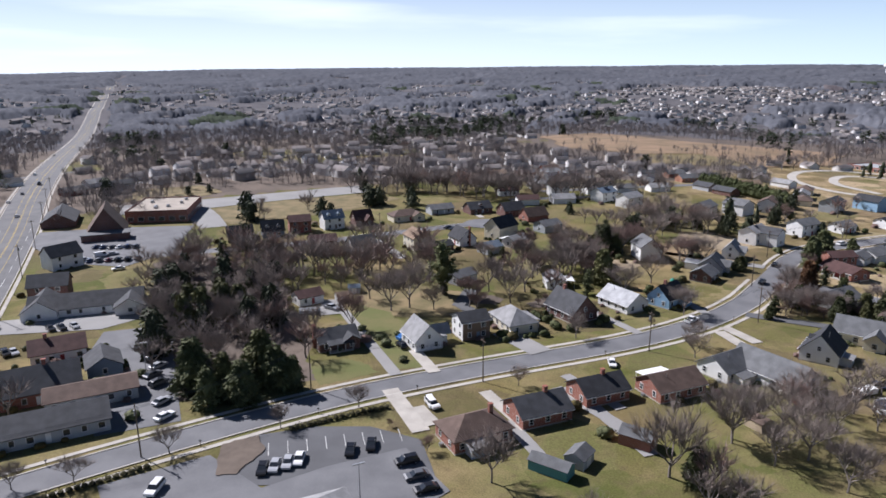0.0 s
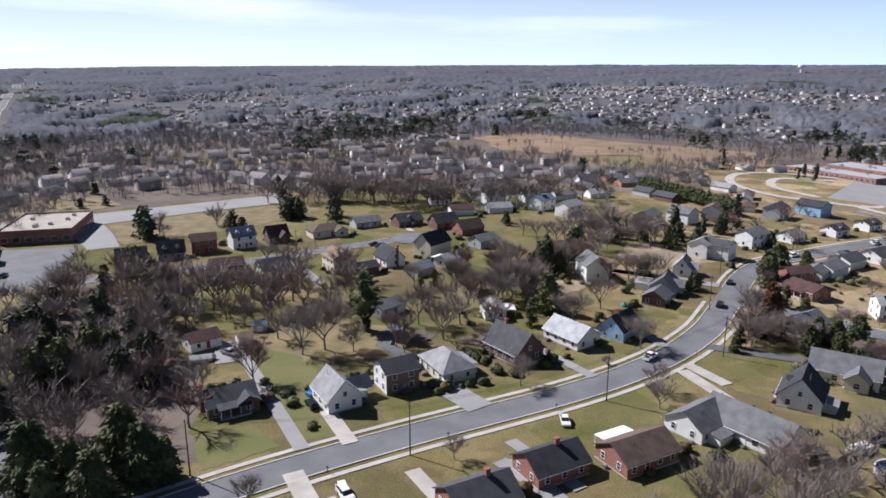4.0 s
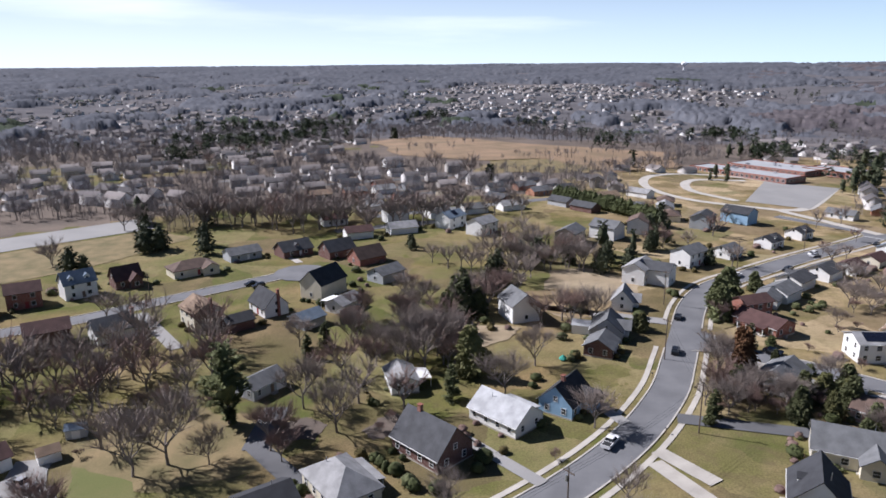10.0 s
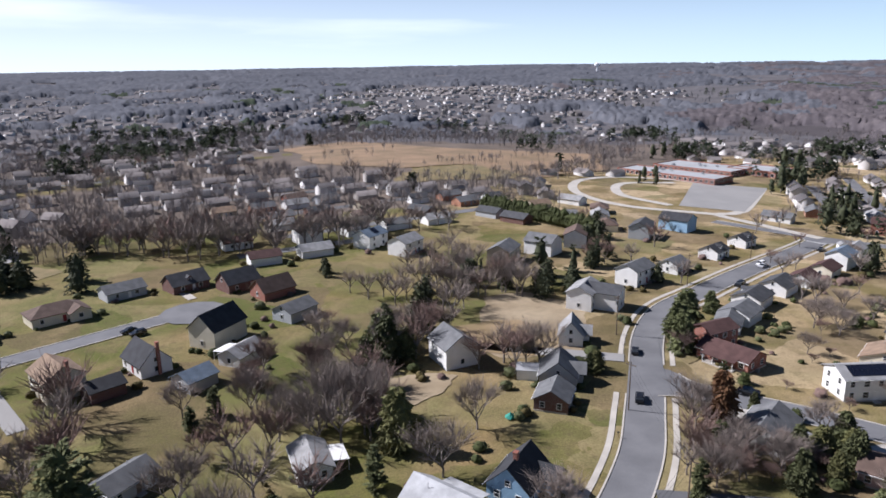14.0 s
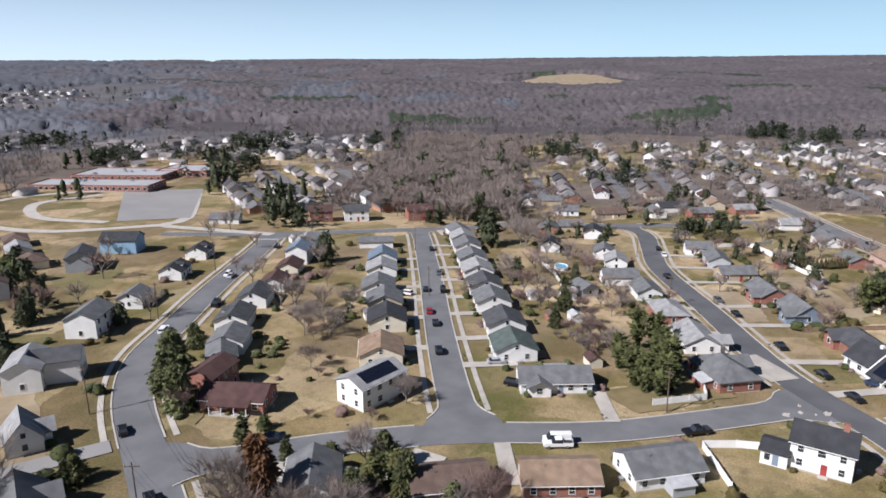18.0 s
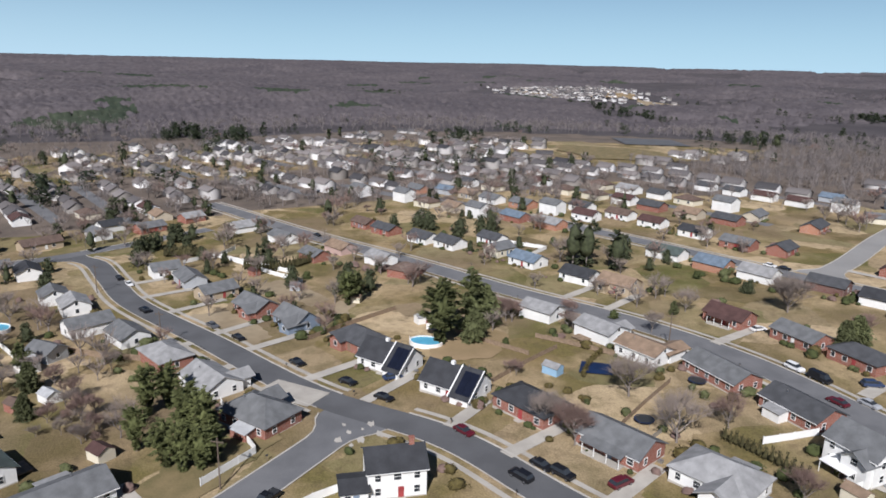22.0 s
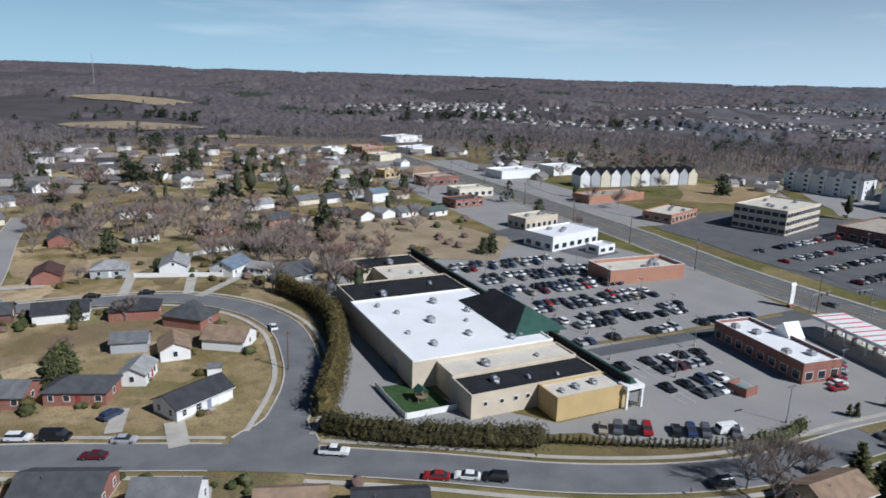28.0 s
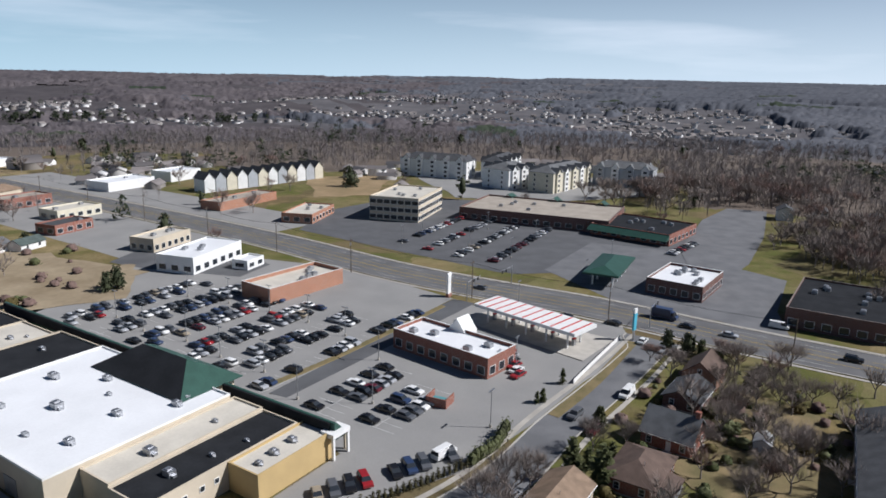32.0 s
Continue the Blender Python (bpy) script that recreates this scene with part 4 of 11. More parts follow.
# south side of the main street
house(-6.8, 125.2, -149, 13, 9, 1, "brick", "brownroof", pitch=0.6, hip=True, chim=-0.6)
house(6.5, 135.7, -152, 12, 9, 1, "brick", "charcoal", pitch=0.6, chim=-0.3)
house(20.7, 146.7, -152, 11.5, 8.5, 1, "brick", "dark", pitch=0.6, chim=-0.2)
house(38.0, 150.8, -152, 13, 9, 1, "brick", "brownroof", pitch=0.55, awning=True)
house(55.1, 163.4, -144, 13, 9, 1, "white", "greyroof", pitch=0.65)
house(64.1, 159.8, -54, 18, 9.5, 1, "white", "greyroof", pitch=0.75, deck=True)
house(82.2, 175.1, -124, 10, 9, 1.5, "white", "dark", pitch=1.0, front="brick", dormer=1)
house(99.0, 187.6, -34, 15, 9, 1.5, "cream", "greyroof", pitch=0.75, deck=True, wing=(3, 5, 2.5, 3.3))
# corner house and the row on the far side of the main street
# row street, both sides
house(158.5, 241.8, 34, 10.5, 10.5, 1.5, "cream", "tanroof", pitch=0.45)
drive(163.4, 245.4, 170.8, 235.2)
house(179.2, 253.8, 34, 10.5, 10.5, 1.5, "cream", "dark", pitch=0.45)
drive(184.1, 257.5, 190.7, 248.6)
house(192.7, 263.7, 34, 10.5, 10.5, 1.5, "beige", "greyroof", pitch=0.45)
drive(197.6, 267.3, 204.7, 257.6)
house(204.4, 274.0, 34, 10.5, 10.5, 1.5, "white", "greyroof", pitch=0.45)
drive(209.6, 277.3, 217.4, 265.3)
house(223.1, 285.4, 34, 10.5, 10.5, 1.5, "white", "lightroof", pitch=0.45)
drive(228.1, 289.0, 236.2, 277.8)
house(236.8, 294.2, 34, 10.5, 10.5, 1.5, "white", "blueroof", pitch=0.55)
drive(241.7, 297.8, 249.7, 286.9)
house(259.8, 313.0, 124, 14, 7, 1, "white", "greyroof", pitch=0.4)
house(177.9, 214.3, -146, 10.5, 10.5, 1.5, "white", "greenroof", pitch=0.45, deck=True)
drive(172.8, 210.8, 165.1, 222.2)
house(193.4, 223.8, -146, 10.5, 10.5, 1.5, "white", "charcoal", pitch=0.45, deck=True)
drive(188.4, 220.3, 180.1, 232.1)
house(210.3, 235.6, -146, 10.5, 10.5, 1.5, "white", "greyroof", pitch=0.45, deck=True)
drive(205.4, 232.1, 197.4, 243.3)
house(224.4, 244.9, -146, 10.5, 10.5, 1.5, "white", "charcoal", pitch=0.45)
drive(219.5, 241.3, 211.5, 252.3)
house(240.2, 255.6, -146, 10.5, 10.5, 1.5, "white", "lightroof", pitch=0.45)
drive(234.9, 252.5, 228.3, 263.9)
house(255.3, 265.4, -146, 10.5, 10.5, 1.5, "white", "greyroof", pitch=0.45)
drive(250.3, 261.8, 242.5, 272.6)
house(271.9, 276.1, -146, 10.5, 10.5, 1.5, "white", "greyroof", pitch=0.45)
drive(266.8, 272.7, 259.3, 284.1)
house(285.4, 285.2, -146, 10.5, 10.5, 1.5, "white", "lightroof", pitch=0.45)
drive(280.3, 281.9, 272.8, 293.2)
house(298.2, 294.4, -138, 10, 9, 1.5, "white", "greyroof", pitch=0.45)
drive(294.2, 298.9, 302.5, 306.4)
house(165.0, 198.6, -60, 16, 9, 1, "white", "greyroof", pitch=0.45, wing=(-4, 5, 1.5, 2.8))
drive(169.7, 190.2, 154.0, 181.4)
# south of the cross street
house(105.2, 219.8, -145, 12, 9, 1.5, "white", "greyroof", pitch=0.55)
drive(100.9, 224.1, 108.7, 231.9)
house(116.9, 199.7, 128, 13, 8.5, 1, "pink", "brownroof", pitch=0.45)
drive(111.7, 205.9, 123.1, 215.5)
house(127.4, 183.7, 120, 13, 8.5, 1, "brick", "tanroof", pitch=0.45)
drive(123.2, 190.6, 135.6, 198.1)
house(138.9, 169.2, 131, 13, 9, 1, "white", "greyroof", pitch=0.5)
# between row street and diagonal street
house(292.5, 224.6, 19, 9, 8, 1.5, "white", "greyroof")
house(280.1, 216.3, 19, 10, 8, 1.5, "white", "lightroof")
house(258.3, 208.9, 119, 12, 8, 1.5, "white", "greyroof")
house(247.0, 197.1, 29, 11, 8, 1, "white", "greyroof")
house(227.5, 186.1, 28, 13, 8.5, 1, "brick", "lightroof", hip=True)
drive(234.6, 190.0, 239.9, 180.3)
house(207.4, 174.8, 28, 13, 9, 1, "white", "lightroof", wing=(-3, 5, 2.5, 2.9))
drive(214.3, 179.1, 219.8, 170.0)
house(186.9, 164.9, 39, 14, 10, 1, "brick", "greyroof", hip=True, pitch=0.6, wing=(3, 5.5, 2, 2.9))
house(293.1, 247.6, 19, 9, 8, 1.5, "white", "dark")
house(239.3, 215.4, 49, 8, 6, 1, "grey", "greyroof")
# far side of the diagonal street
house(318.4, 192.7, -71, 10, 8, 1.5, "white", "greyroof")
drive(313.2, 190.7, 308.1, 204.1)
house(303.6, 183.2, -161, 13, 8, 1, "grey", "greyroof")
drive(296.0, 180.4, 289.7, 197.8)
house(284.3, 174.2, -61, 12, 8, 1, "tan", "greyroof")
drive(279.3, 171.5, 270.3, 188.2)
house(262.2, 162.0, -151, 13, 9, 1, "brick", "greyroof", pitch=0.55, wing=(3, 6, 2, 2.9))
drive(255.3, 157.9, 245.5, 174.4)
house(245.8, 151.6, -152, 12, 8, 1, "slate", "greyroof", pitch=0.7, wing=(3.5, 5, 2.5, 2.9))
drive(239.0, 148.1, 229.6, 166.3)
house(223.0, 137.0, -152, 14, 9, 1, "brick", "charcoal", hip=True, pitch=0.6, wing=(-3, 5, 1.5, 2.9))
drive(215.3, 133.2, 205.3, 153.4)
house(207.3, 132.5, -141, 13.5, 9, 1, "white", "dark", pitch=0.8, panel_end=True)
drive(200.7, 127.5, 189.5, 142.4)
house(188.5, 121.6, -141, 13.5, 9, 1, "white", "dark", pitch=0.8, panel_end=True)
drive(181.9, 116.4, 172.6, 128.2)
house(173.8, 109.4, -155, 14, 9, 1, "brick", "dark", hip=True, pitch=0.55)
drive(165.9, 105.9, 159.0, 121.3)
house(154.7, 99.6, -155, 14, 9, 1, "brick", "greyroof", pitch=0.5, porch=True)
drive(147.1, 95.7, 138.9, 111.5)
house(138.8, 89.3, -154, 14, 10, 1, "white", "lightroof", hip=True, pitch=0.55, wing=(3, 6, 3, 2.9))
drive(131.0, 85.6, 122.3, 103.8)
# near side of the long street
house(229.5, 80.8, 29, 11, 8, 1.5, "white", "lightroof", porch=True, pitch=0.4)
house(209.3, 72.5, 20, 12, 8.5, 1.5, "white", "lightroof", deck=True, pitch=0.4, wing=(-2, 6, 2.5, 2.7))
house(193.0, 69.4, 20, 12, 8.5, 1.5, "white", "tanroof", pitch=0.4, wing=(-4, 5, 4, 2.8), porch=True)
house(176.6, 59.0, 7, 16, 9, 1, "brick", "greyroof", pitch=0.45)
drive(186.1, 60.0, 187.1, 50.6)
house(156.0, 55.1, 7, 14, 9, 1, "brick", "charcoal", pitch=0.45)
house(101.6, 55.8, 10, 12, 9, 1, "slate", "dark")
house(308.1, 112.9, 26, 11, 8, 1, "white", "lightroof")
house(287.6, 108.2, 44, 10, 9, 1, "brick", "brownroof", hip=True)
house(332.7, 124.8, 26, 12, 8, 1, "pink", "tanroof")
house(324.1, 136.6, 26, 11, 8, 1, "brick", "greyroof")
# far side of the long street
house(284.9, 60.7, -156, 12.5, 8.5, 1, "white", "blueroof", deck=True)
house(303.6, 65.0, -66, 10, 8, 1.5, "cream", "greyroof")
house(322.2, 60.8, -156, 11, 8, 1, "white", "charcoal")
house(322.8, 79.6, -156, 12, 8.5, 1, "white", "charcoal")
house(337.0, 87.6, -154, 12, 8.5, 1, "white", "charcoal")
house(359.5, 99.1, -154, 13, 8, 1, "brick", "charcoal")
house(376.6, 106.0, -154, 12, 8, 1, "brick", "brownroof")
house(259.5, 52.1, -151, 12, 8.5, 1, "white", "dark")
drive(252.7, 48.7, 243.0, 67.6)
house(245.3, 45.2, -151, 12, 8.5, 1.5, "tan", "tanroof", wing=(-3.5, 4, 2, 3))
drive(238.7, 41.5, 228.8, 59.5)
house(208.4, 30.8, -160, 12, 8.5, 1, "brick", "maroon", porch=True)
drive(201.2, 28.5, 195.6, 45.8)
house(189.7, 22.8, -173, 13, 8.5, 1, "brick", "greyroof", pitch=0.45)
house(173.6, 19.3, -173, 13, 8.5, 1, "brick", "charcoal", hip=True)
house(166.2, 9.5, -83, 8, 6, 1, "white", "lightroof", kind="garage")
house(176.6, -7.7, 18, 8.5, 6.5, 1, "grey", "greyroof", kind="garage")
house(164.2, -5.4, -63, 9, 7, 1, "white", "tanroof")
house(152.9, -13.1, -3, 11, 9, 1, "white", "tanroof")
house(168.9, -26.9, -12, 12, 9, 1, "brick", "charcoal", hip=True, wing=(4, 5, 2, 2.9))
house(186.8, -30.9, 18, 13, 9, 1, "brick", "dark", hip=True, porch=True)
house(205.9, -26.3, 26, 14, 8.5, 1, "white", "dark", porch=True)
house(224.1, -21.5, 26, 12, 8, 1, "darkbrick", "charcoal")
house(241.0, -7.9, 22, 12, 8.5, 1, "white", "lightroof")
house(256.3, -0.8, 22, 12, 8.5, 1, "orangebrick", "blueroof")
house(230.8, -59.5, 116, 12, 8.5, 1, "brick", "maroon")
drive(227.7, -52.6, 240.5, -46.9)
house(214.4, -68.3, -162, 11, 8.5, 1, "grey", "lightroof", hip=True)
drive(207.7, -70.6, 198.9, -46.2)
house(195.1, -76.1, -72, 12, 9, 1.5, "white", "lightroof")
drive(189.4, -78.1, 180.5, -52.2)
house(175.8, -77.6, -102, 12, 9, 1.5, "white", "blueroof")
drive(169.9, -76.2, 176.1, -49.6)
house(151.4, -70.7, -129, 12, 9, 1.5, "white", "charcoal", pitch=0.8)
house(164.9, -77.6, 168, 7, 6, 1, "white", "lightroof", kind="garage")
house(358.6, 34.7, 22, 13, 8, 1, "brick", "blueroof")
house(338.2, 25.3, 22, 13, 8.5, 1, "orangebrick", "lightroof")
house(366.3, -5.9, -158, 12, 8, 1, "white", "charcoal")
house(342.7, -14.2, -158, 13, 8, 1, "white", "brownroof")
house(323.0, -19.4, -158, 12, 8, 1, "white", "maroon")
house(300.9, -25.8, -158, 12, 8, 1, "white", "dark")
house(275.4, 5.9, 22, 14, 8, 1, "white", "greenroof", awning=True)
house(278.9, -30.7, -158, 13, 8, 1, "brick", "greyroof")
house(266.4, -41.1, -64, 12, 8, 1, "brick", "charcoal")
house(295.8, -86.3, -60, 16, 8, 1, "orangebrick", "charcoal")
house(322.3, -76.1, -60, 14, 8, 1, "beige", "greyroof")
house(255.1, -106.9, 120, 12, 9, 1, "brick", "charcoal")
house(280.9, -143.3, 117, 14, 8, 1, "brick", "dark")
# court behind the main street
house(-52.6, 340.9, 31, 16, 9, 1, "cream", "brownroof", hip=True, pitch=0.55, wing=(5, 6, 2, 2.9))
house(-72.8, 329.5, 32, 9, 8, 1.5, "darkbrick", "maroon", pitch=1.0, wing=(2, 4, 2, 3.2))
house(-85.4, 320.0, 35, 10, 7.5, 2, "white", "blueroof", pitch=0.9, dormer=2)
house(-99.2, 312.0, 24, 10, 8, 2, "brick", "maroon", pitch=0.6)
house(-108.9, 302.0, 24, 10, 8, 1.5, "slate", "dark", pitch=1.0, dormer=2)
house(-120.7, 292.3, 24, 11, 8, 1.5, "brown", "dark", pitch=0.9)
house(-77.9, 274.4, -156, 11, 8, 2, "darkbrick", "maroon", pitch=0.55)
house(-62.3, 278.5, -145, 11, 8, 1.5, "white", "greyroof", pitch=0.8, chim=-1.03)
house(-38.8, 284.9, -58, 11, 9, 2, "cream", "tanroof", pitch=0.6, chim=1.03)
house(-28.2, 280.1, -148, 8, 6.5, 1, "darkbrick", "dark", kind="garage")
house(-20.3, 293.3, -59, 11, 8, 1.5, "white", "dark", pitch=1.0, chim=1.03)
house(-3.5, 307.8, -129, 13, 9, 2, "cream", "dark", pitch=0.9)
house(-7.8, 279.4, -139, 8, 7, 1, "grey", "blueroof", kind="garage")
house(3.0, 291.9, -129, 10, 7, 1, "white", "lightroof", awning=True)
house(-36.7, 359.3, 31, 13, 8, 1, "grey", "greyroof")
house(-16.7, 361.9, 31, 13, 9, 1, "darkbrick", "charcoal", pitch=0.7, dormer=1)
house(0.9, 357.0, 31, 12, 9, 1.5, "darkbrick", "charcoal", pitch=0.8)
house(12.4, 345.5, -149, 12, 9, 1, "brick", "brownroof", pitch=0.8)
house(18.3, 321.1, -139, 11, 8, 1.5, "grey", "greyroof")
# beyond the court
house(54.6, 400.9, 41, 12, 9, 2, "white", "blueroof", solar=1)
house(66.4, 384.9, 41, 12, 9, 2, "white", "lightroof")
house(100.0, 360.5, 51, 13, 9, 2, "beige", "greyroof")
house(119.7, 368.3, 130, 12, 10, 2, "white", "greyroof")
house(138.3, 377.0, 60, 12, 9, 2, "white", "brownroof")
house(106.9, 305.0, 47, 12, 8, 2, "white", "lightroof", solar=1)
house(112.5, 301.7, 137, 10, 8, 2, "white", "charcoal")
house(134.7, 322.5, 31, 12, 8.5, 2, "white", "greyroof")
house(155.9, 331.6, 30, 9, 8, 1.5, "white", "greyroof")
house(173.8, 384.3, 48, 13, 9, 2, "grey", "charcoal")
house(198.8, 394.9, 122, 14, 10, 2, "blue", "dark", wing=(3, 5, 2, 5))
house(208.0, 361.0, 28, 10, 8, 1.5, "white", "dark", dormer=1)
house(183.6, 346.2, 28, 10, 8, 1.5, "white", "dark", dormer=1)
house(130.4, 426.5, 122, 14, 8, 1, "darkbrick", "charcoal")
house(122.7, 442.9, 122, 13, 8, 1, "grey", "charcoal")
house(90.8, 458.3, 122, 14, 8, 1, "darkbrick", "charcoal")
house(66.0, 482.9, 31, 13, 8, 1, "beige", "brownroof")
house(46.6, 507.4, 31, 14, 8, 1, "grey", "greyroof")
house(178.6, 466.4, 122, 14, 8, 1, "white", "lightroof")
house(29.3, 517.0, 31, 13, 8, 1, "brick", "brownroof")
# across the end street
house(303.0, 355.1, -49, 12, 9, 2, "white", "charcoal")
house(292.1, 368.6, -49, 11, 9, 2, "brick", "maroon")
house(321.9, 329.1, -48, 13, 9, 2, "brick", "maroon")
house(262.9, 404.1, -58, 14, 8, 1, "white", "greyroof")
# by the highway end of the long street
house(-7.8, 36.5, 115, 10, 9, 1.5, "brick", "greyroof", pitch=0.8, chim=0.9)
house(7.9, 43.7, 29, 13, 9, 1, "brick", "brownroof", hip=True)
house(-24.6, 24.9, 26, 11, 8, 1, "darkbrick", "charcoal")
house(-37.2, 18.2, 28, 10, 8, 1.5, "orangebrick", "brownroof", pitch=0.8)
house(26.7, 43.9, 29, 12, 8, 1, "beige", "tanroof")
# offices and houses by the highway
house(-119.1, 159.0, 35, 13, 10, 1.5, "white", "maroon", chim=-0.4)
house(-102.1, 151.7, 125, 10, 8, 1, "slate", "charcoal", pitch=0.6)
house(-109.9, 135.7, 35, 20, 12, 1.5, "brick", "charcoal", pitch=0.7, chim=0.3)
house(-95.4, 135.7, 33, 19, 9, 1, "grey", "brownroof", pitch=0.35)
house(-96.8, 119.3, 34, 26, 11, 1, "grey", "charcoal", pitch=0.45)
house(-174.7, 245.2, 60, 12, 9, 2, "white", "charcoal", pitch=0.8)
house(-154.1, 207.6, 24, 12, 9, 2, "darkbrick", "charcoal", pitch=0.7)
house(-332.1, 429.0, 60, 12, 9, 1, "white", "charcoal")
house(-245.1, 412.1, 60, 14, 9, 2, "grey", "charcoal")
house(-269.8, 400.4, 60, 14, 9, 1, "brick", "charcoal")
house(-274.3, 432.3, 60, 14, 9, 1, "white", "lightroof")

# south of the bend street
house(255.6, -161.8, -132, 11, 8, 1.5, "white", "charcoal", fine=False)
house(245.9, -163.0, -42, 7, 6, 1, "white", "greyroof", fine=False)
house(228.9, -186.6, -132, 12, 8, 1, "beige", "greyroof", fine=False)
house(203.5, -193.6, -132, 15, 8, 1, "white", "lightroof", fine=False)
house(183.1, -211.4, -133, 13, 8, 1, "cream", "greyroof", fine=False)
house(171.0, -220.1, -133, 10, 8, 1, "white", "charcoal", fine=False)
house(183.3, -157.8, -133, 12, 9, 1.5, "brick", "charcoal", fine=False)
house(172.8, -160.1, -44, 7, 6, 1, "white", "brownroof", fine=False)
house(227.6, -117.9, -133, 11, 8, 1, "white", "brownroof", fine=False)
house(204.6, -135.3, -133, 11, 8, 1, "brick", "brownroof", fine=False)
house(146.0, -176.5, -44, 9, 8, 1, "white", "brownroof", fine=False)
house(136.7, -184.6, -44, 9, 8, 1, "white", "lightroof", fine=False)
house(125.4, -191.5, -134, 15, 9, 1, "white", "greyroof", fine=False)
house(146.8, -227.1, -133, 11, 8, 2, "white", "blueroof", fine=False)
house(112.0, -194.4, -134, 12, 7, 1, "white", "greenroof", fine=False)
house(158.8, -178.3, -134, 12, 8, 1, "darkbrick", "dark", fine=False)
house(225.6, -287.6, -131, 14, 7, 1, "white", "lightroof", fine=False)
house(202.4, -252.3, -42, 9, 7, 1, "white", "blueroof", fine=False)
house(183.9, -312.6, -131, 12, 9, 1, "cream", "lightroof", fine=False)
house(175.0, -272.0, -132, 12, 9, 1, "grey", "greyroof", fine=False)
house(266.7, -249.7, -40, 11, 8, 2, "white", "greyroof", fine=False)
house(343.0, -398.2, -127, 24, 6, 1, "white", "lightroof", fine=False)
house(428.7, -424.5, -125, 12, 7, 1, "white", "lightroof", fine=False)
house(334.8, -216.3, -40, 10, 9, 1.5, "white", "greyroof", fine=False)
house(331.7, -235.8, -39, 9, 9, 1.5, "white", "lightroof", fine=False)
house(326.7, -172.8, -131, 12, 8, 1, "white", "greyroof", fine=False)
house(303.9, -132.6, -132, 11, 8, 1, "cream", "greyroof", fine=False)
house(150.7, -382.2, -41, 9, 9, 1.5, "white", "lightroof", fine=False)
house(159.4, -232.7, -133, 9, 7, 1, "grey", "lightroof", fine=False)
house(135.3, -239.5, -133, 10, 7, 1, "cream", "brownroof", fine=False)
house(234.1, -230.6, -131, 10, 7, 1, "cream", "greyroof", fine=False)
house(261.0, -313.4, -130, 11, 7, 1, "white", "greyroof", fine=False)
house(243.3, -361.0, -129, 11, 7, 1, "cream", "brownroof", fine=False)
house(289.8, -229.5, -130, 11, 7, 1, "white", "tanroof", fine=False)
house(222.2, -360.4, -130, 12, 7, 1, "white", "greyroof", fine=False)
house(290.9, -277.1, -40, 10, 7, 1, "white", "charcoal", fine=False)
# the row along the main street
house(137.7, 275.4, -133, 10, 7, 1, "white", "greyroof")
house(145.2, 280.2, -149, 10, 9, 1.5, "white", "greyroof", pitch=0.45)
house(158.4, 291.7, -149, 11, 9, 1.5, "white", "charcoal", pitch=0.45, dormer=1)
house(175.9, 300.9, -150, 11, 9, 1.5, "white", "charcoal", pitch=0.5)
house(191.3, 307.0, -150, 10, 8, 1, "white", "maroon")
house(209.0, 316.0, -152, 10, 8, 1, "cream", "maroon")
house(223.3, 323.7, -152, 11, 8, 2, "white", "blueroof")
house(244.4, 337.7, -149, 9, 8, 1.5, "white", "lightroof")
house(124.9, 264.7, 13, 10, 7, 2, "brick", "maroon", pitch=0.45)
house(123.0, 254.9, -68, 14, 8.5, 1, "brick", "maroon", pitch=0.45, porch=True)
# yards past the bend of the side street
house(327.9, 240.1, 19, 11, 8, 1.5, "white", "dark")
house(327.1, 261.1, -157, 12, 8, 1, "brick", "greyroof")
house(336.5, 253.7, 113, 11, 8, 1, "tan", "greyroof")
house(376.6, 246.7, -56, 16, 8, 1, "tan", "brownroof")
house(372.6, 268.9, -67, 13, 8, 1, "white", "greyroof")
house(391.1, 297.6, 23, 11, 8, 1.5, "white", "greyroof")
house(396.0, 286.9, -67, 13, 8, 1, "tan", "greyroof")
house(391.2, 226.0, 34, 10, 8, 1.5, "white", "greyroof")
house(401.0, 205.3, -56, 13, 8, 1, "brick", "greyroof")
house(419.4, 187.1, -56, 11, 8, 1, "brick", "lightroof")
house(390.9, 161.0, 115, 14, 9, 1, "white", "lightroof")
house(360.3, 146.2, 26, 13, 8, 1.5, "white", "greyroof")
house(407.4, 223.4, -56, 11, 8, 1.5, "white", "dark")
house(139.9, 231.6, -12, 13, 8.4, 2, "white", "lightroof", solar=2, pitch=0.4, extra=" and solar panels")
house(155.7, 143.7, -95, 10, 8, 2, "white", "dark", pitch=0.6, chim=0.6)
house(154.0, 151.2, -95, 4.5, 5.5, 1, "white", "dark", pitch=0.3, kind="annex", fine=False)
house(136.0, 60.3, -174, 10, 8.6, 2, "white", "greyroof", pitch=0.65, wing=(2.2, 5, 1.6, 4.6), awning=True)
house(117.3, 57.3, -170, 11, 8.5, 1.5, "cream", "tanroof", pitch=0.55, wing=(2.8, 5, 2.2, 3.2))
house(55.6, 275.5, 101, 10.3, 9, 2, "white", "greyroof", pitch=0.7)
house(148.4, 20.8, -121, 14, 8, 1, "white", "dark", pitch=0.5, garage=True)

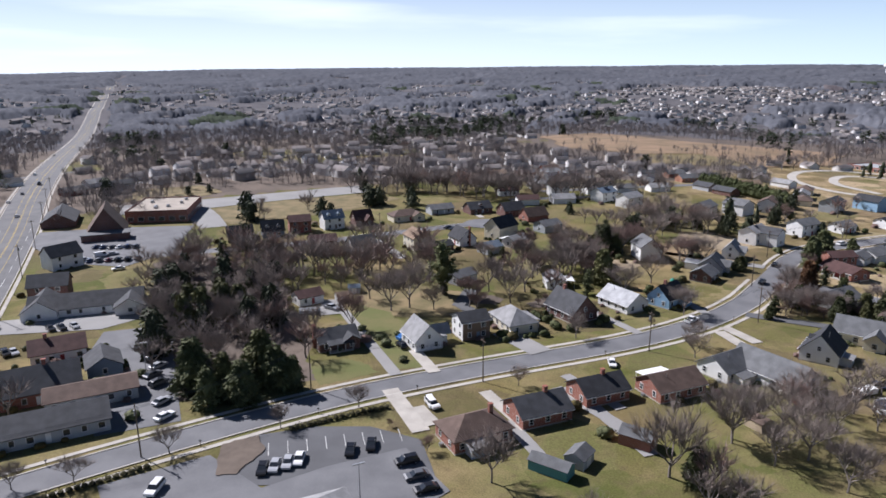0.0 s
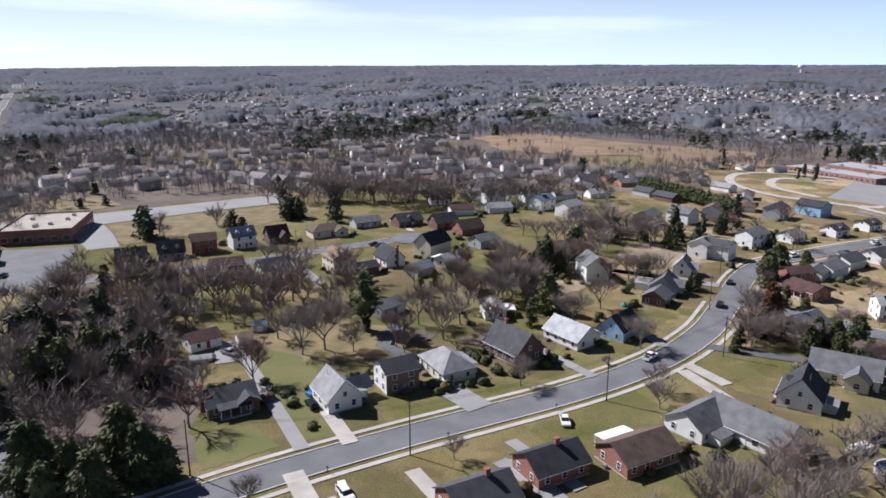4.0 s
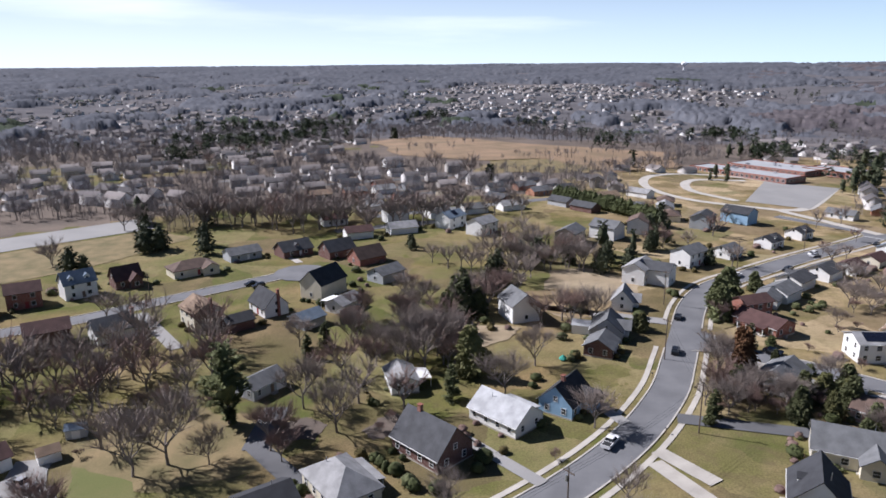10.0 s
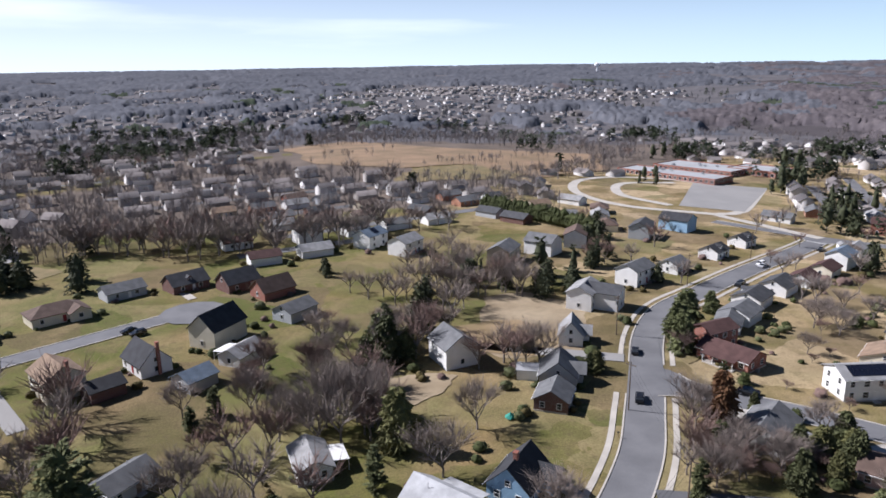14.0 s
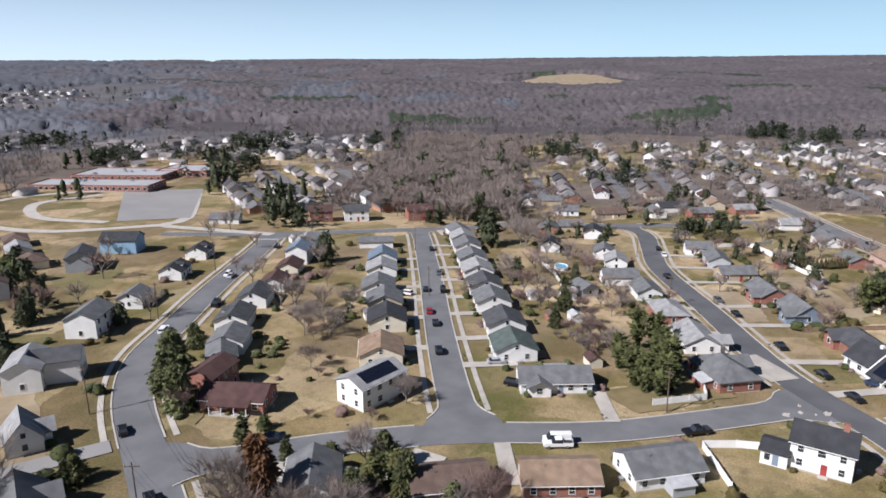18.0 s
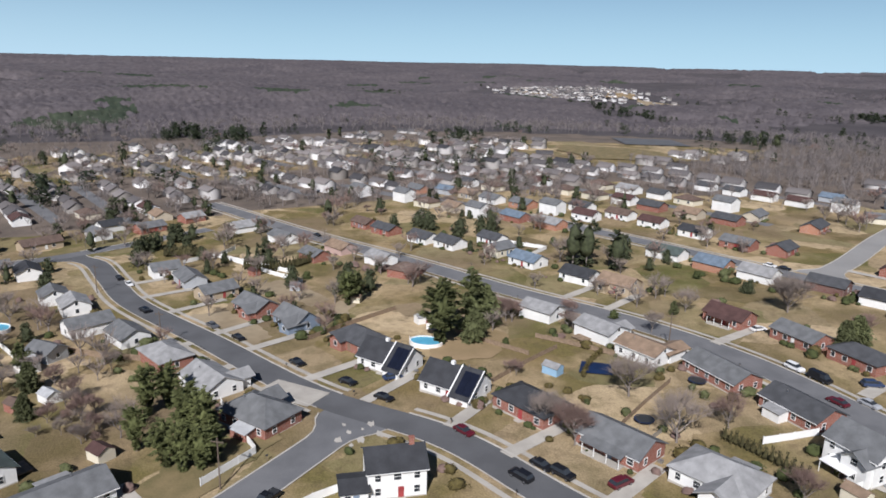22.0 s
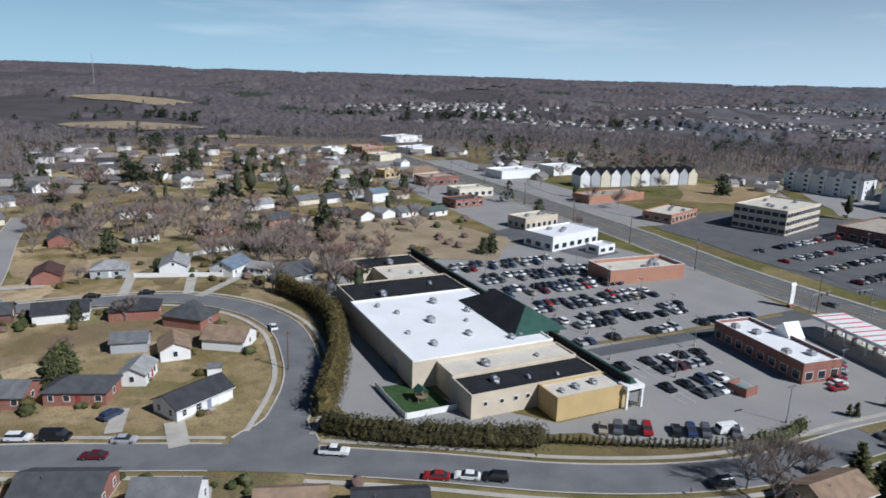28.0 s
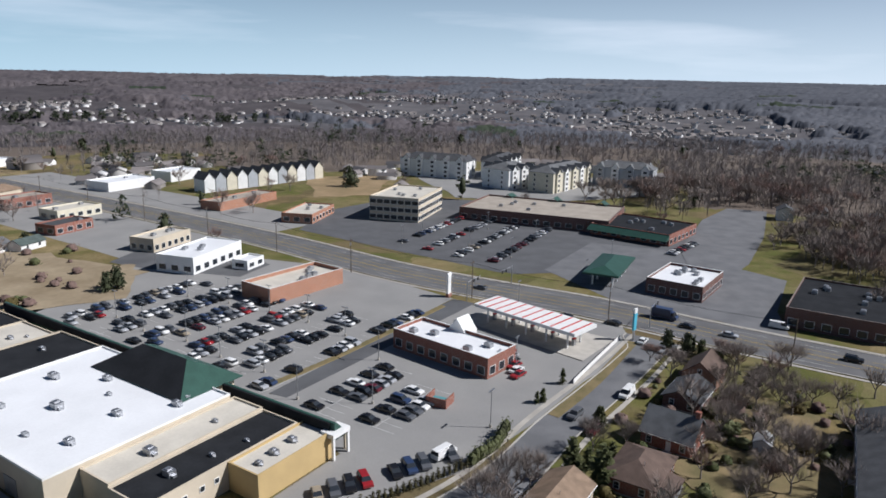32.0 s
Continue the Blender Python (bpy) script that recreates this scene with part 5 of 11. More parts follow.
# driveways
drive(-52.2, 202.3, -27.5, 154.6, 3.2, "lot", "grey asphalt driveway beside the house")
drive(-59.8, 201.5, -52.3, 204.0, 9, "lot", "grey asphalt driveway beside the house")
drive(-25.5, 171.8, -18.2, 157.0, 3.4, "concrete", "pale concrete driveway beside the house")
drive(-1.7, 187.2, 9.1, 172.5, 7, "lot", "grey asphalt driveway beside the house")
drive(-20.4, 137.7, -15.6, 129.6, 4, "concrete", "pale concrete driveway beside the house")
drive(-5.3, 147.0, 4.3, 129.5, 3.2, "concrete", "pale concrete driveway beside the house")
drive(11.4, 150.3, 23.8, 132.9, 3.4, "lot", "grey asphalt driveway beside the house")
drive(61.0, 192.7, 68.1, 169.6, 3.6, "concrete", "pale concrete driveway beside the house")
drive(25.0, 210.3, 37.9, 189.1, 3, "lot", "grey asphalt driveway beside the house")
drive(58.4, 219.3, 61.6, 208.0, 3, "lot", "grey asphalt driveway beside the house")
drive(64.5, 282.4, 97.9, 263.7, 5, "lot", "grey asphalt driveway beside the house")
drive(63.4, 196.7, 69.1, 184.3, 3.6, "concrete", "pale concrete driveway beside the house")
drive(116.5, 208.5, 125.8, 208.3, 7, "concrete", "pale concrete driveway beside the house")
drive(112.9, 205.4, 120.3, 214.1, 5, "concrete", "pale concrete driveway beside the house")
drive(204.7, 162.6, 193.3, 151.9, 8, "concrete", "pale concrete driveway beside the house")
drive(149.4, 28.5, 144.3, 37.7, 4, "concrete", "pale concrete driveway beside the house")
drive(-60.0, 297.7, -42.5, 266.2, 4, "lot", "grey asphalt driveway beside the house")
drive(-25.0, 373.1, -13.6, 348.2, 3, "concrete", "pale concrete driveway beside the house")
drive(-57.6, 212.9, -56.6, 200.1, 7, "lot", "grey asphalt driveway beside the house")
drive(-12.5, 227.5, -15.5, 209.5, 5.5, "dark_asphalt", "dark asphalt driveway to the garage")
drive(-15.7, 211.5, -6.1, 196, 4.5, "dark_asphalt", "dark asphalt driveway to the garage")
drive(25.3, 140.5, 14.2, 158.0, 3, "lot", "grey asphalt driveway beside the house")
drive(-27.7, 146.3, -17.8, 126.7, 4, "concrete", "pale concrete driveway beside the house")
drive(135.3, 50.1, 130.9, 63.2, 4, "concrete", "pale concrete driveway beside the house")
drive(179.8, 122.1, 185.0, 116.5, 3, "concrete", "pale concrete driveway beside the house")
drive(73.5, 208.5, 103, 195.5, 4.5, "dark_asphalt", "dark asphalt driveway beside the house")
drive(14.7, 151.3, 28.1, 121.1, 3.4, "lot", "grey asphalt driveway beside the house")
drive(0.1, 132.8, 6.3, 119.4, 3, "lot", "grey asphalt driveway beside the house")
drive(159.3, 34.0, 162.7, 24.2, 3.4, "concrete", "pale concrete driveway beside the house")

# ---- shops, lots and public buildings ----


def flat_building(name, x, y, rz, w, d, h, wall, roof, label, category, cols=0, floors=1, parapet=0.7, units=3, ribbon_glass=False, fine=True):
    """A flat-roofed building: walls with a parapet, a roof sheet, windows, rooftop units."""
    t = thing(name, x, y, rz, label, category)
    part("wall", Mesh().box(0, 0, -0.6, w, d, h + 0.6), wall, t)
    part("roof", Mesh().box(0, 0, h, w - 0.5, d - 0.5, 0.06), roof, t)
    for px, py, sx, sy in ((0, -d / 2 + 0.15, w, 0.3), (0, d / 2 - 0.15, w, 0.3), (-w / 2 + 0.15, 0, 0.3, d - 0.6), (w / 2 - 0.15, 0, 0.3, d - 0.6)):
        part("parapet", Mesh().box(px, py, h + 0.003, sx, sy, parapet), wall, t)
        if math.hypot(x - 70, y - 60) < 190:
            part("coping", Mesh().box(px, py, h + parapet + 0.004, sx + (0.1 if sx > sy else 0.06), sy + 0.06, 0.08), "trim", t)
    rk = random.Random(int(x * 3 + y * 5))
    for i in range(units):
        ux, uy = rk.uniform(-0.38, 0.38) * w, rk.uniform(-0.35, 0.35) * d
        u = part("rooftop_unit", Mesh().box(ux, uy, h + 0.06, 2.0, 1.5, 1.1).box(ux, uy, h + 1.16, 1.2, 1.2, 0.18), "metal", t)
    for f in range(floors):
        z = f * h / floors + 0.9
        hh = min(h / floors - 1.5, 2.0)
        for i in range(cols):
            px = -w / 2 + w * (i + 0.5) / cols
            add_window(t, px, -d / 2 - 0.03, z, 0, w / cols * (0.86 if ribbon_glass else 0.55), hh, False)
            if fine:
                add_window(t, px, d / 2 + 0.03, z, 180, w / cols * (0.86 if ribbon_glass else 0.55), hh, False)
        n2 = max(1, int(cols * d / w))
        if cols:
            for i in range(n2):
                for s in (-1, 1):
                    add_window(t, s * (w / 2 + 0.03), -d / 2 + d * (i + 0.5) / n2, z, 90 * s, d / n2 * (0.86 if ribbon_glass else 0.55), hh, False)
    return t


# the supermarket: its own frame runs along the front (x) and to the back (y)
SA = -61.3
SX, SY = Vector((math.cos(radians(SA)), math.sin(radians(SA)))), Vector((-math.sin(radians(SA)), math.cos(radians(SA))))


def store_xy(a, b):
    p = Vector((54, 10)) + SX * a + SY * b
    return p.x, p.y


market = thing("supermarket", 54, 10, SA, "long tan stucco supermarket with white flat roofs and green front", "supermarket", z=0.0)
for a0, a1, b0, b1, h, m, wallm in ((25, 70, 4, 42, 6.6, "membrane", "stucco"), (16.6, 25, 3, 36, 5.6, "cream_membrane", "stucco"), (7, 16.6, 3, 36.3, 5.2, "black_membrane", "stucco"),
                                    (-0.5, 7, 1.5, 20, 5.0, "cream_membrane", "ochre"), (70, 90, 3, 40, 5.6, "black_membrane", "stucco"), (90, 107, 4, 22, 5.0, "cream_membrane", "stucco"), (107, 121, 3, 26, 4.6, "black_membrane", "stucco")):
    ca, cb, sa, sb = (a0 + a1) / 2, (b0 + b1) / 2, a1 - a0, b1 - b0
    sec = part("section", Mesh().box(ca, cb, -0.5, sa - 0.02, sb, h + 0.5), wallm, market)
    part("roof_sheet", Mesh().box(ca, cb, h + 0.004, sa - 0.5, sb - 0.5, 0.05), m, sec)
    for px, py, sx, sy in ((ca, b0 + 0.15, sa - 0.04, 0.3), (ca, b1 - 0.15, sa - 0.04, 0.3), (a0 + 0.18, cb, 0.3, sb - 0.66), (a1 - 0.18, cb, 0.3, sb - 0.66)):
        part("parapet", Mesh().box(px, py, h + 0.005, sx, sy, 0.45), "trim" if m == "membrane" else wallm, sec)
for a, b, s in ((33, 33, 1.0), (42, 36, 0.7), (36, 22, 1.0), (48, 27, 1.3), (57, 33, 0.8), (52, 14, 1.0), (62, 20, 1.2), (64, 36, 0.8), (45, 18, 0.6), (30, 13, 1.0), (31, 10, 0.7),
                (20, 12, 0.6), (20, 26, 1.2), (11, 20, 0.6), (12, 28, 1.1), (10, 13, 0.5), (3, 13, 0.9), (3.5, 8, 0.9), (2.5, 17, 0.7), (76, 30, 1.4), (82, 12, 0.8), (97, 12, 0.8), (101, 18, 0.6), (95, 9, 0.5), (112, 14, 1.5)):
    h = next(hh for a0, a1, b0, b1, hh in ((25, 70, 4, 42, 6.6), (16.6, 25, 3, 36, 5.6), (7, 16.6, 3, 37, 5.2), (-1, 7, 1, 20, 5.0), (70, 90, 3, 40, 5.6), (90, 107, 3, 23, 5.0), (107, 122, 3, 26, 4.6)) if a0 <= a < a1)
    s *= 0.78
    u = part("rooftop_unit", Mesh().box(a, b, h + 0.06, 2.2 * s, 1.7 * s, 1.2 * s).box(a + 0.3 * s, b, h + 0.06 + 1.2 * s, 1.1 * s, 1.1 * s, 0.2 * s), "metal", market)
    part("duct", Mesh().box(a - 1.4 * s, b, h + 0.06, 0.7 * s, 0.9 * s, 0.5 * s), "lightgrey" if "lightgrey" in MATS else "metal", u)
part("mansard", Mesh().prism([(-2.6, 3.5), (1.4, 3.5), (1.4, 7.0), (0.8, 7.0)], -1.0, 30), "green_metal", market, "dark green metal mansard over the shop fronts")
part("mansard", Mesh().prism([(-2.6, 3.5), (1.4, 3.5), (1.4, 7.0), (0.8, 7.0)], 60.5, 122), "green_metal", market, "dark green metal mansard over the shop fronts")
part("mansard_back", Mesh().box(15, 1.7, 5.0, 30, 0.3, 1.95), "black_membrane", market)
part("mansard_back", Mesh().box(91, 1.7, 4.5, 61, 0.3, 2.45), "black_membrane", market)
part("entrance_roof", hip_roof(30, 15, 6.7, 4.6, 0.5, 0.15).shift(45.5, 4.2, 0), "green_metal", market, "tall green metal hip roof over the entrance")
part("entrance_back_slope", Mesh().poly([(30.0, 12.3, 6.9), (61.0, 12.3, 6.9), (53.1, 4.3, 11.55), (37.9, 4.3, 11.55)]), "black_membrane", market)
part("entrance_wall", Mesh().box(45.5, 2.2, -0.3, 28, 9.5, 7.0), "stucco", market)
part("corner_tower", Mesh().box(-1.6, 2.5, 0, 0.5, 0.5, 4.6).box(-1.6, -1.6, 0, 0.5, 0.5, 4.6).box(-0.4, 0.5, 4.6, 3.2, 4.8, 0.9), "trim", market)
for i in range(26):
    a = -0.5 + i * 4.7
    if not 29 < a < 61:
        part("pillar", Mesh().box(a, -2.1, 0, 0.45, 0.45, 3.5), "stucco", market)
for i in range(24):
    a = 2 + i * 4.9
    if not 30 < a < 60:
        add_window(market, a, 1.2, 0.4, 0, 3.6, 2.3, False)
for b in (22.5, 25.5, 29, 33):
    add_window(market, 6.95, b, 2.6, -90, 0.9, 0.9, False)
part("loading_door", Mesh().box(36, 42.06, 0, 4, 0.12, 3.6), "metal", market)

# play yard behind a low white fence
patch("play_yard", [store_xy(12.5, 37), store_xy(28, 38), store_xy(29, 49), store_xy(12.5, 48.5)], "turf", "dark green play yard turf", "yard", 0.09)


def fence(pts, h=1.8, m="trim", label="white vinyl privacy fence", step=3.4):
    """Panels between posts along a line."""
    x0, y0 = pts[0]
    t = thing("fence", x0, y0, 0, label, "fence")
    inv = t.matrix_world.inverted()
    line = fine_line(pts, step) if len(pts) > 2 else [Vector(pts[0]).lerp(Vector(pts[1]), i / max(1, int((Vector(pts[1]) - Vector(pts[0])).length / step))) for i in range(max(1, int((Vector(pts[1]) - Vector(pts[0])).length / step)) + 1)]
    for i, p in enumerate(line):
        z = ground_z(p.x, p.y) - t.matrix_world.translation.z
        part("post", Mesh().box(p.x - x0, p.y - y0, z - 0.2, 0.13, 0.13, h + 0.35), m, t)
        if i + 1 < len(line):
            q = line[i + 1]
            d = q - p
            pm = Mesh().box(d.length / 2, 0, 0.08, d.length - 0.13, 0.05, h - 0.1)
            part("panel", pm, m, t, "", pose(p.x - x0, p.y - y0, z, 0, 0, math.degrees(math.atan2(d.y, d.x))))
    return t


fence([store_xy(12.5, 48.8), store_xy(20, 49.2), store_xy(29.2, 49.4)], 1.5, "trim", "low white play yard fence")
fence([store_xy(12.2, 37), store_xy(12.3, 43), store_xy(12.4, 48.6)], 1.5, "trim", "low white play yard fence")
play = thing("play_frame", *store_xy(19, 42.5), SA, "small tan and green climbing frame with a slide", "playground")
for px, py in ((-1.2, -1), (1.2, -1), (1.2, 1), (-1.2, 1)):
    part("post", Mesh().box(px, py, 0, 0.12, 0.12, 2.8), "wood", play)
part("platform", Mesh().box(0, 0, 1.2, 2.6, 2.2, 0.12), "wood", play)
part("roof", gable_roof(2.6, 2.2, 2.7, 0.8, 0.2, 0.08), "green_metal", play)
part("slide", Mesh().prism([(-0.3, 0), (0.3, 0), (0.3, 0.1), (-0.3, 0.1)], 0, 3.2), "yellow_sign", play, "", pose(1.2, 0, 1.3, 0, 25, 0))

# paved areas
patch("parking_lot", [store_xy(-6, -3), (59, -21), (-13, -64), (-3, -92), (10, -118), (40, -150), (62, -168), (78, -150), (100, -112), store_xy(124, 2), store_xy(124, -3)], "lot", "wide grey asphalt parking lot with worn white bays")
patch("parking_lot", [(59, -20), (-15, -56), (-46, -20), (-36, -4), (-10, 6), (14, 18), (36, 27), (56, 28), (66, 24), store_xy(-1, 21), store_xy(-1, 0)], "lot", "grey asphalt lot round the filling station", h=0.056)
patch("service_yard", [store_xy(-1, 20), (66, 24), (80, 27), (110, 29), (118, 18), (122, -8), (135, -40), (139, -62), (140, -85), (118, -105), store_xy(122, 3), store_xy(90, 41), store_xy(25, 43)], "lot", "grey asphalt service yard behind the shops", h=0.062)
patch("store_lane", [(59, -21), (-13, -63.5), (-17, -56.5), (56, -17)], "dark_asphalt", "dark new asphalt lane", "road", 0.075)
patch("parking_lot", [(-14, -152), (-78, -192), (-100, -140), (-108, -112), (-60, -78), (-44, -84)], "dark_asphalt", "dark asphalt parking lot with white bays")
patch("parking_lot", [(-62, -80), (-108, -108), (-128, -85), (-135, -30), (-100, -8), (-82, 10), (-76, -10), (-60, -36)], "asphalt", "grey asphalt lots beside the highway", h=0.054)
patch("parking_lot", [(30, -130), (44, -118), (72, -142), (84, -158), (66, -182), (40, -165)], "dark_asphalt", "dark asphalt lot beside the white shop", h=0.057)
patch("parking_lot", [(-85, 119), (-112, 160), (-118, 178), (-100, 186), (-92, 168), (-70, 127)], "asphalt", "grey asphalt lot beside the offices")
patch("litter_floor", rough([(-85, 132), (-46, 150), (-60, 190), (-88, 230), (-128, 270), (-142, 252), (-102, 196), (-90, 160)], 5), "litter", "brown leaf litter under the street-side woods", "ground", -0.03)
patch("dry_yard", rough([(-50, 202), (-30, 197), (-12, 204), (-4, 222), (-24, 226), (-34, 234), (-52, 228)], 5), "dry_grass", "tan winter grass under tall bare trees", "yard", 0.0)
patch("green_lawn", rough([(-51, 162), (-42, 164), (-38, 162), (-32, 156), (-41, 150), (-45, 147), (-49, 154)], 2), "green_lawn", "mown green lawn before a brick house", "lawn", 0.0)
patch("green_lawn", rough([(-50, 209), (-37, 202), (-27, 185), (-26, 173), (-22, 160), (-29, 158), (-43, 185)], 2), "green_lawn", "mown green lawn between two driveways", "lawn", 0.0)
patch("straw_yard", rough([(79, 322), (95, 322), (107, 301), (88, 269), (68, 273), (64, 280)], 4), "straw", "straw-coloured open yard by the street", "lawn", 0.0)
patch("straw_yard", rough([(258, 145), (265, 136), (263, 130), (249, 137), (244, 144)], 2.5), "straw", "straw-coloured dry yard", "lawn", 0.0)
patch("straw_yard", rough([(265, 182), (267, 171), (251, 163), (238, 159), (233, 165), (246, 171)], 2.5), "straw", "straw-coloured dry yard", "lawn", 0.0)
patch("straw_yard", rough([(293, 164), (298, 152), (284, 145), (268, 138), (262, 145), (278, 152), (281, 160)], 2.5), "straw", "straw-coloured dry yard", "lawn", 0.0)
patch("leaf_bed", rough([(-14, 219), (-6, 222), (-1, 218), (-4, 212), (-11, 213)], 2.5), "litter", "bed of brown fallen leaves", "bed", 0.02)
patch("leaf_bed", rough([(6, 214), (12, 221), (17, 218), (14, 211), (8, 210)], 2.5), "litter", "bed of brown fallen leaves", "bed", 0.02)
patch("rear_soil", rough([(-51, -346), (-112, -338), (-68, -262), (-33, -266)], 8), "bare_soil", "tan bare ground behind the office", "ground", 0.03)
patch("parking_lot", [(-58, 114), (-44, 104), (-34, 112), (-20, 120), (-10, 106), (-25, 88), (-60, 84), (-74, 102)], "asphalt", "grey asphalt lot with parked cars")
patch("parking_lot", [(-215, 280), (-180, 250), (-150, 246), (-142, 272), (-150, 300), (-155, 320), (-195, 312), (-222, 300)], "asphalt", "grey asphalt church lot")
patch("parking_lot", [(-165, 168), (-120, 180), (-112, 192), (-118, 200), (-165, 180)], "lot", "grey asphalt drive of the offices", h=0.058)
patch("parking_lot", [(-222, 366), (-186, 386), (-140, 417), (-94, 448), (-85, 421), (-130, 392), (-166, 364), (-152, 344), (-138, 320), (-149, 314), (-176, 350), (-206, 342)], "lot", "long grey asphalt drive and lot")
patch("straw_lawn", rough([(-163, 360), (-130, 388), (-86, 418), (-64, 398), (-96, 352), (-138, 324)], 3), "dry_grass", "straw-coloured field beside the long lot", "lawn", 0.03)
patch("straw_lawn", rough([(-236, 420), (-206, 440), (-180, 416), (-188, 392), (-226, 376)], 3), "dry_grass", "straw-coloured field beside the long lot", "lawn", 0.03)
patch("parking_lot", [(299, 529), (334, 498), (262, 428), (236, 450)], "lot", "grey school parking lot")
patch("school_field", rough([(36, 845), (106, 925), (150, 870), (200, 790), (325, 712), (262, 590), (199, 562), (172, 640), (110, 632), (55, 680)], 14), "field_soil", "bare reddish field", "field", 0.35)
patch("dry_meadow", rough([(95, 560), (180, 562), (250, 610), (275, 640), (240, 655), (120, 620)], 10), "dry_grass", "dry yellow grass", "field", 0.3)
patch("court_turning", [(-12 + 10.5 * math.cos(i * 0.524), 334 + 10.5 * math.sin(i * 0.524)) for i in range(12)], "asphalt", "grey asphalt turning circle of the court", "road", 0.13)
patch("bare_yard", rough([(205, 122), (222, 120), (232, 104), (218, 96), (204, 106)], 2.5), "bare_soil", "bare sandy back yard", "yard")
patch("corner_lawn", rough([(160, 178), (178, 161), (190, 162), (178, 180), (166, 188)], 2.5), "dry_grass", "straw-coloured corner lawn", "lawn")
patch("bare_slope", rough([(120, -118), (95, -158), (75, -150), (82, -108), (108, -108)], 2.5), "straw", "dry grassy bank behind the shops", "bank")
patch("bare_lot", rough([(118, 275), (135, 282), (125, 262), (112, 256)], 2.5), "dry_grass", "straw-coloured front yard", "lawn")
patch("bare_lot", rough([(56, 283), (76, 272), (92, 281), (82, 298), (58, 300)], 5), "bare_soil", "straw-coloured open lot", "lawn")
for i, ring in enumerate(([(242, 424), (205, 455), (198, 500), (220, 545), (255, 560), (290, 545), (300, 528)], [(232, 452), (222, 490), (245, 530), (285, 530)], [(254, 366), (246, 400), (242, 424), (262, 430), (330, 498)])):
    structure("road_school", ribbon(Mesh(), fine_line(ring, 6), -3, 3, 0.12 + 0.006 * i), "kerb", "pale concrete drive round the school", "road")

patch("parking_lot", [(-53.3, 104), (-57, 117.9), (-54, 121.4), (-40.5, 127), (-28.8, 128), (-17.4, 123.5), (-12.3, 108)], "dark_asphalt", "dark asphalt lot with white bay lines", h=-0.05)
patch("parking_lot", [(2, -185), (-25, -125), (-48, -80), (-100, -62), (-150, -80), (-165, -130), (-150, -190), (-100, -235), (-60, -240), (-25, -225)], "dark_asphalt", "wide dark asphalt lots round the office and plaza", h=-0.085)
patch("litter_yard", rough([(-18, 32), (4, 42), (-2, 60), (-22, 64), (-46, 44), (-42, 26)], 8), "dry_grass", "leaf-strewn back gardens under bare trees", "yard", 0.02)
patch("dry_bank", rough([(148, -78), (205, -108), (186, -172), (120, -196), (92, -165), (72, -138), (100, -112)], 12), "straw", "dry grassy slope behind the shops", "bank", 0.02)
patch("apartment_court", rough([(-110, -235), (-140, -205), (-240, -190), (-270, -240), (-190, -330), (-130, -350)], 8), "lot", "grey asphalt court round the apartment blocks", "parking lot", 0.03)
side = [p for p in LINES["highway"] if -420 < p.y < -175]
for lo, hi in ((12.5, 46), (-58, -12.5)):
    structure("parking_lot", ribbon(Mesh(), side, lo, hi, 0.035), "lot", "grey asphalt forecourts beside the highway", "parking lot")

isle = fine_line([(59.5, -24.6), (42.2, -32.1), (21.9, -42.9), (-6.4, -58.7)], 4)
island = Mesh()
ribbon(island, isle, -0.9, 0.9, 0.24)
ribbon(island, isle, 0.9, 1.1, 0.24, 0.08)
ribbon(island, isle, -1.1, -0.9, 0.08, 0.24)
structure("kerb_island", island, "dry_grass", "long straw-coloured planted island between two lots", "island")
verge = fine_line([(7.1, 16.8), (-12.7, 7.2), (-39.7, -8.6)], 4)
structure("verge", ribbon(Mesh(), verge, -1.4, 1.4, 0.16), "dry_grass", "straw-coloured grass verge beside the street", "verge")

# worn bay stripes in one sheet for each lot
bays = Mesh()


def stripe(mesh, x0, y0, x1, y1, wd=0.14, h=0.085):
    a, b = Vector((x0, y0)), Vector((x1, y1))
    n = Vector((-(b - a).y, (b - a).x)).normalized() * wd / 2
    mesh.poly([(p.x, p.y, ground_z(p.x, p.y) + h) for p in (a - n, b - n, b + n, a + n)])


def bay_row(a, b0, b1, back=True):
    n = int(abs(b1 - b0) / 2.75)
    for i in range(n + 1):
        b = b0 + (b1 - b0) * i / n
        stripe(bays, *store_xy(a - (5.0 if back else 0), b), *store_xy(a + 5.0, b))
    stripe(bays, *store_xy(a, b0), *store_xy(a, b1))


BAY_ROWS = ((31, -10, -76, False, 0.55), (47, -12, -62, True, 0.62), (63, -12, -62, True, 0.72), (79, -10, -60, True, 0.75), (95, -10, -62, True, 0.75), (111, -8, -58, True, 0.7), (14, -10, -38, True, 0.55), (0, -12, -34, True, 0.75))
for a, b0, b1, back, _ in BAY_ROWS:
    bay_row(a, b0, b1, back)
for i in range(9):
    stripe(bays, -50 + i * 3.6, 113.5 + i * 1.15, -51.6 + i * 3.6, 118.3 + i * 1.15, 0.14, 0.16)
tagged(new("bay_marking", bays.data("bay_marking", "paint")), "worn white parking bay lines on asphalt", "marking", kind="structure")
lanes = Mesh()
hl, hn = LINES["highway"], normals(LINES["highway"])
for off in (-0.25, 0.25, -3.4, 3.4):
    ribbon(lanes, hl, off - 0.07, off + 0.07, 0.14)
tagged(new("lane_marking", lanes.data("lane_marking", "yellow_paint")), "yellow lane lines of the highway", "marking", kind="structure")
dash = Mesh()
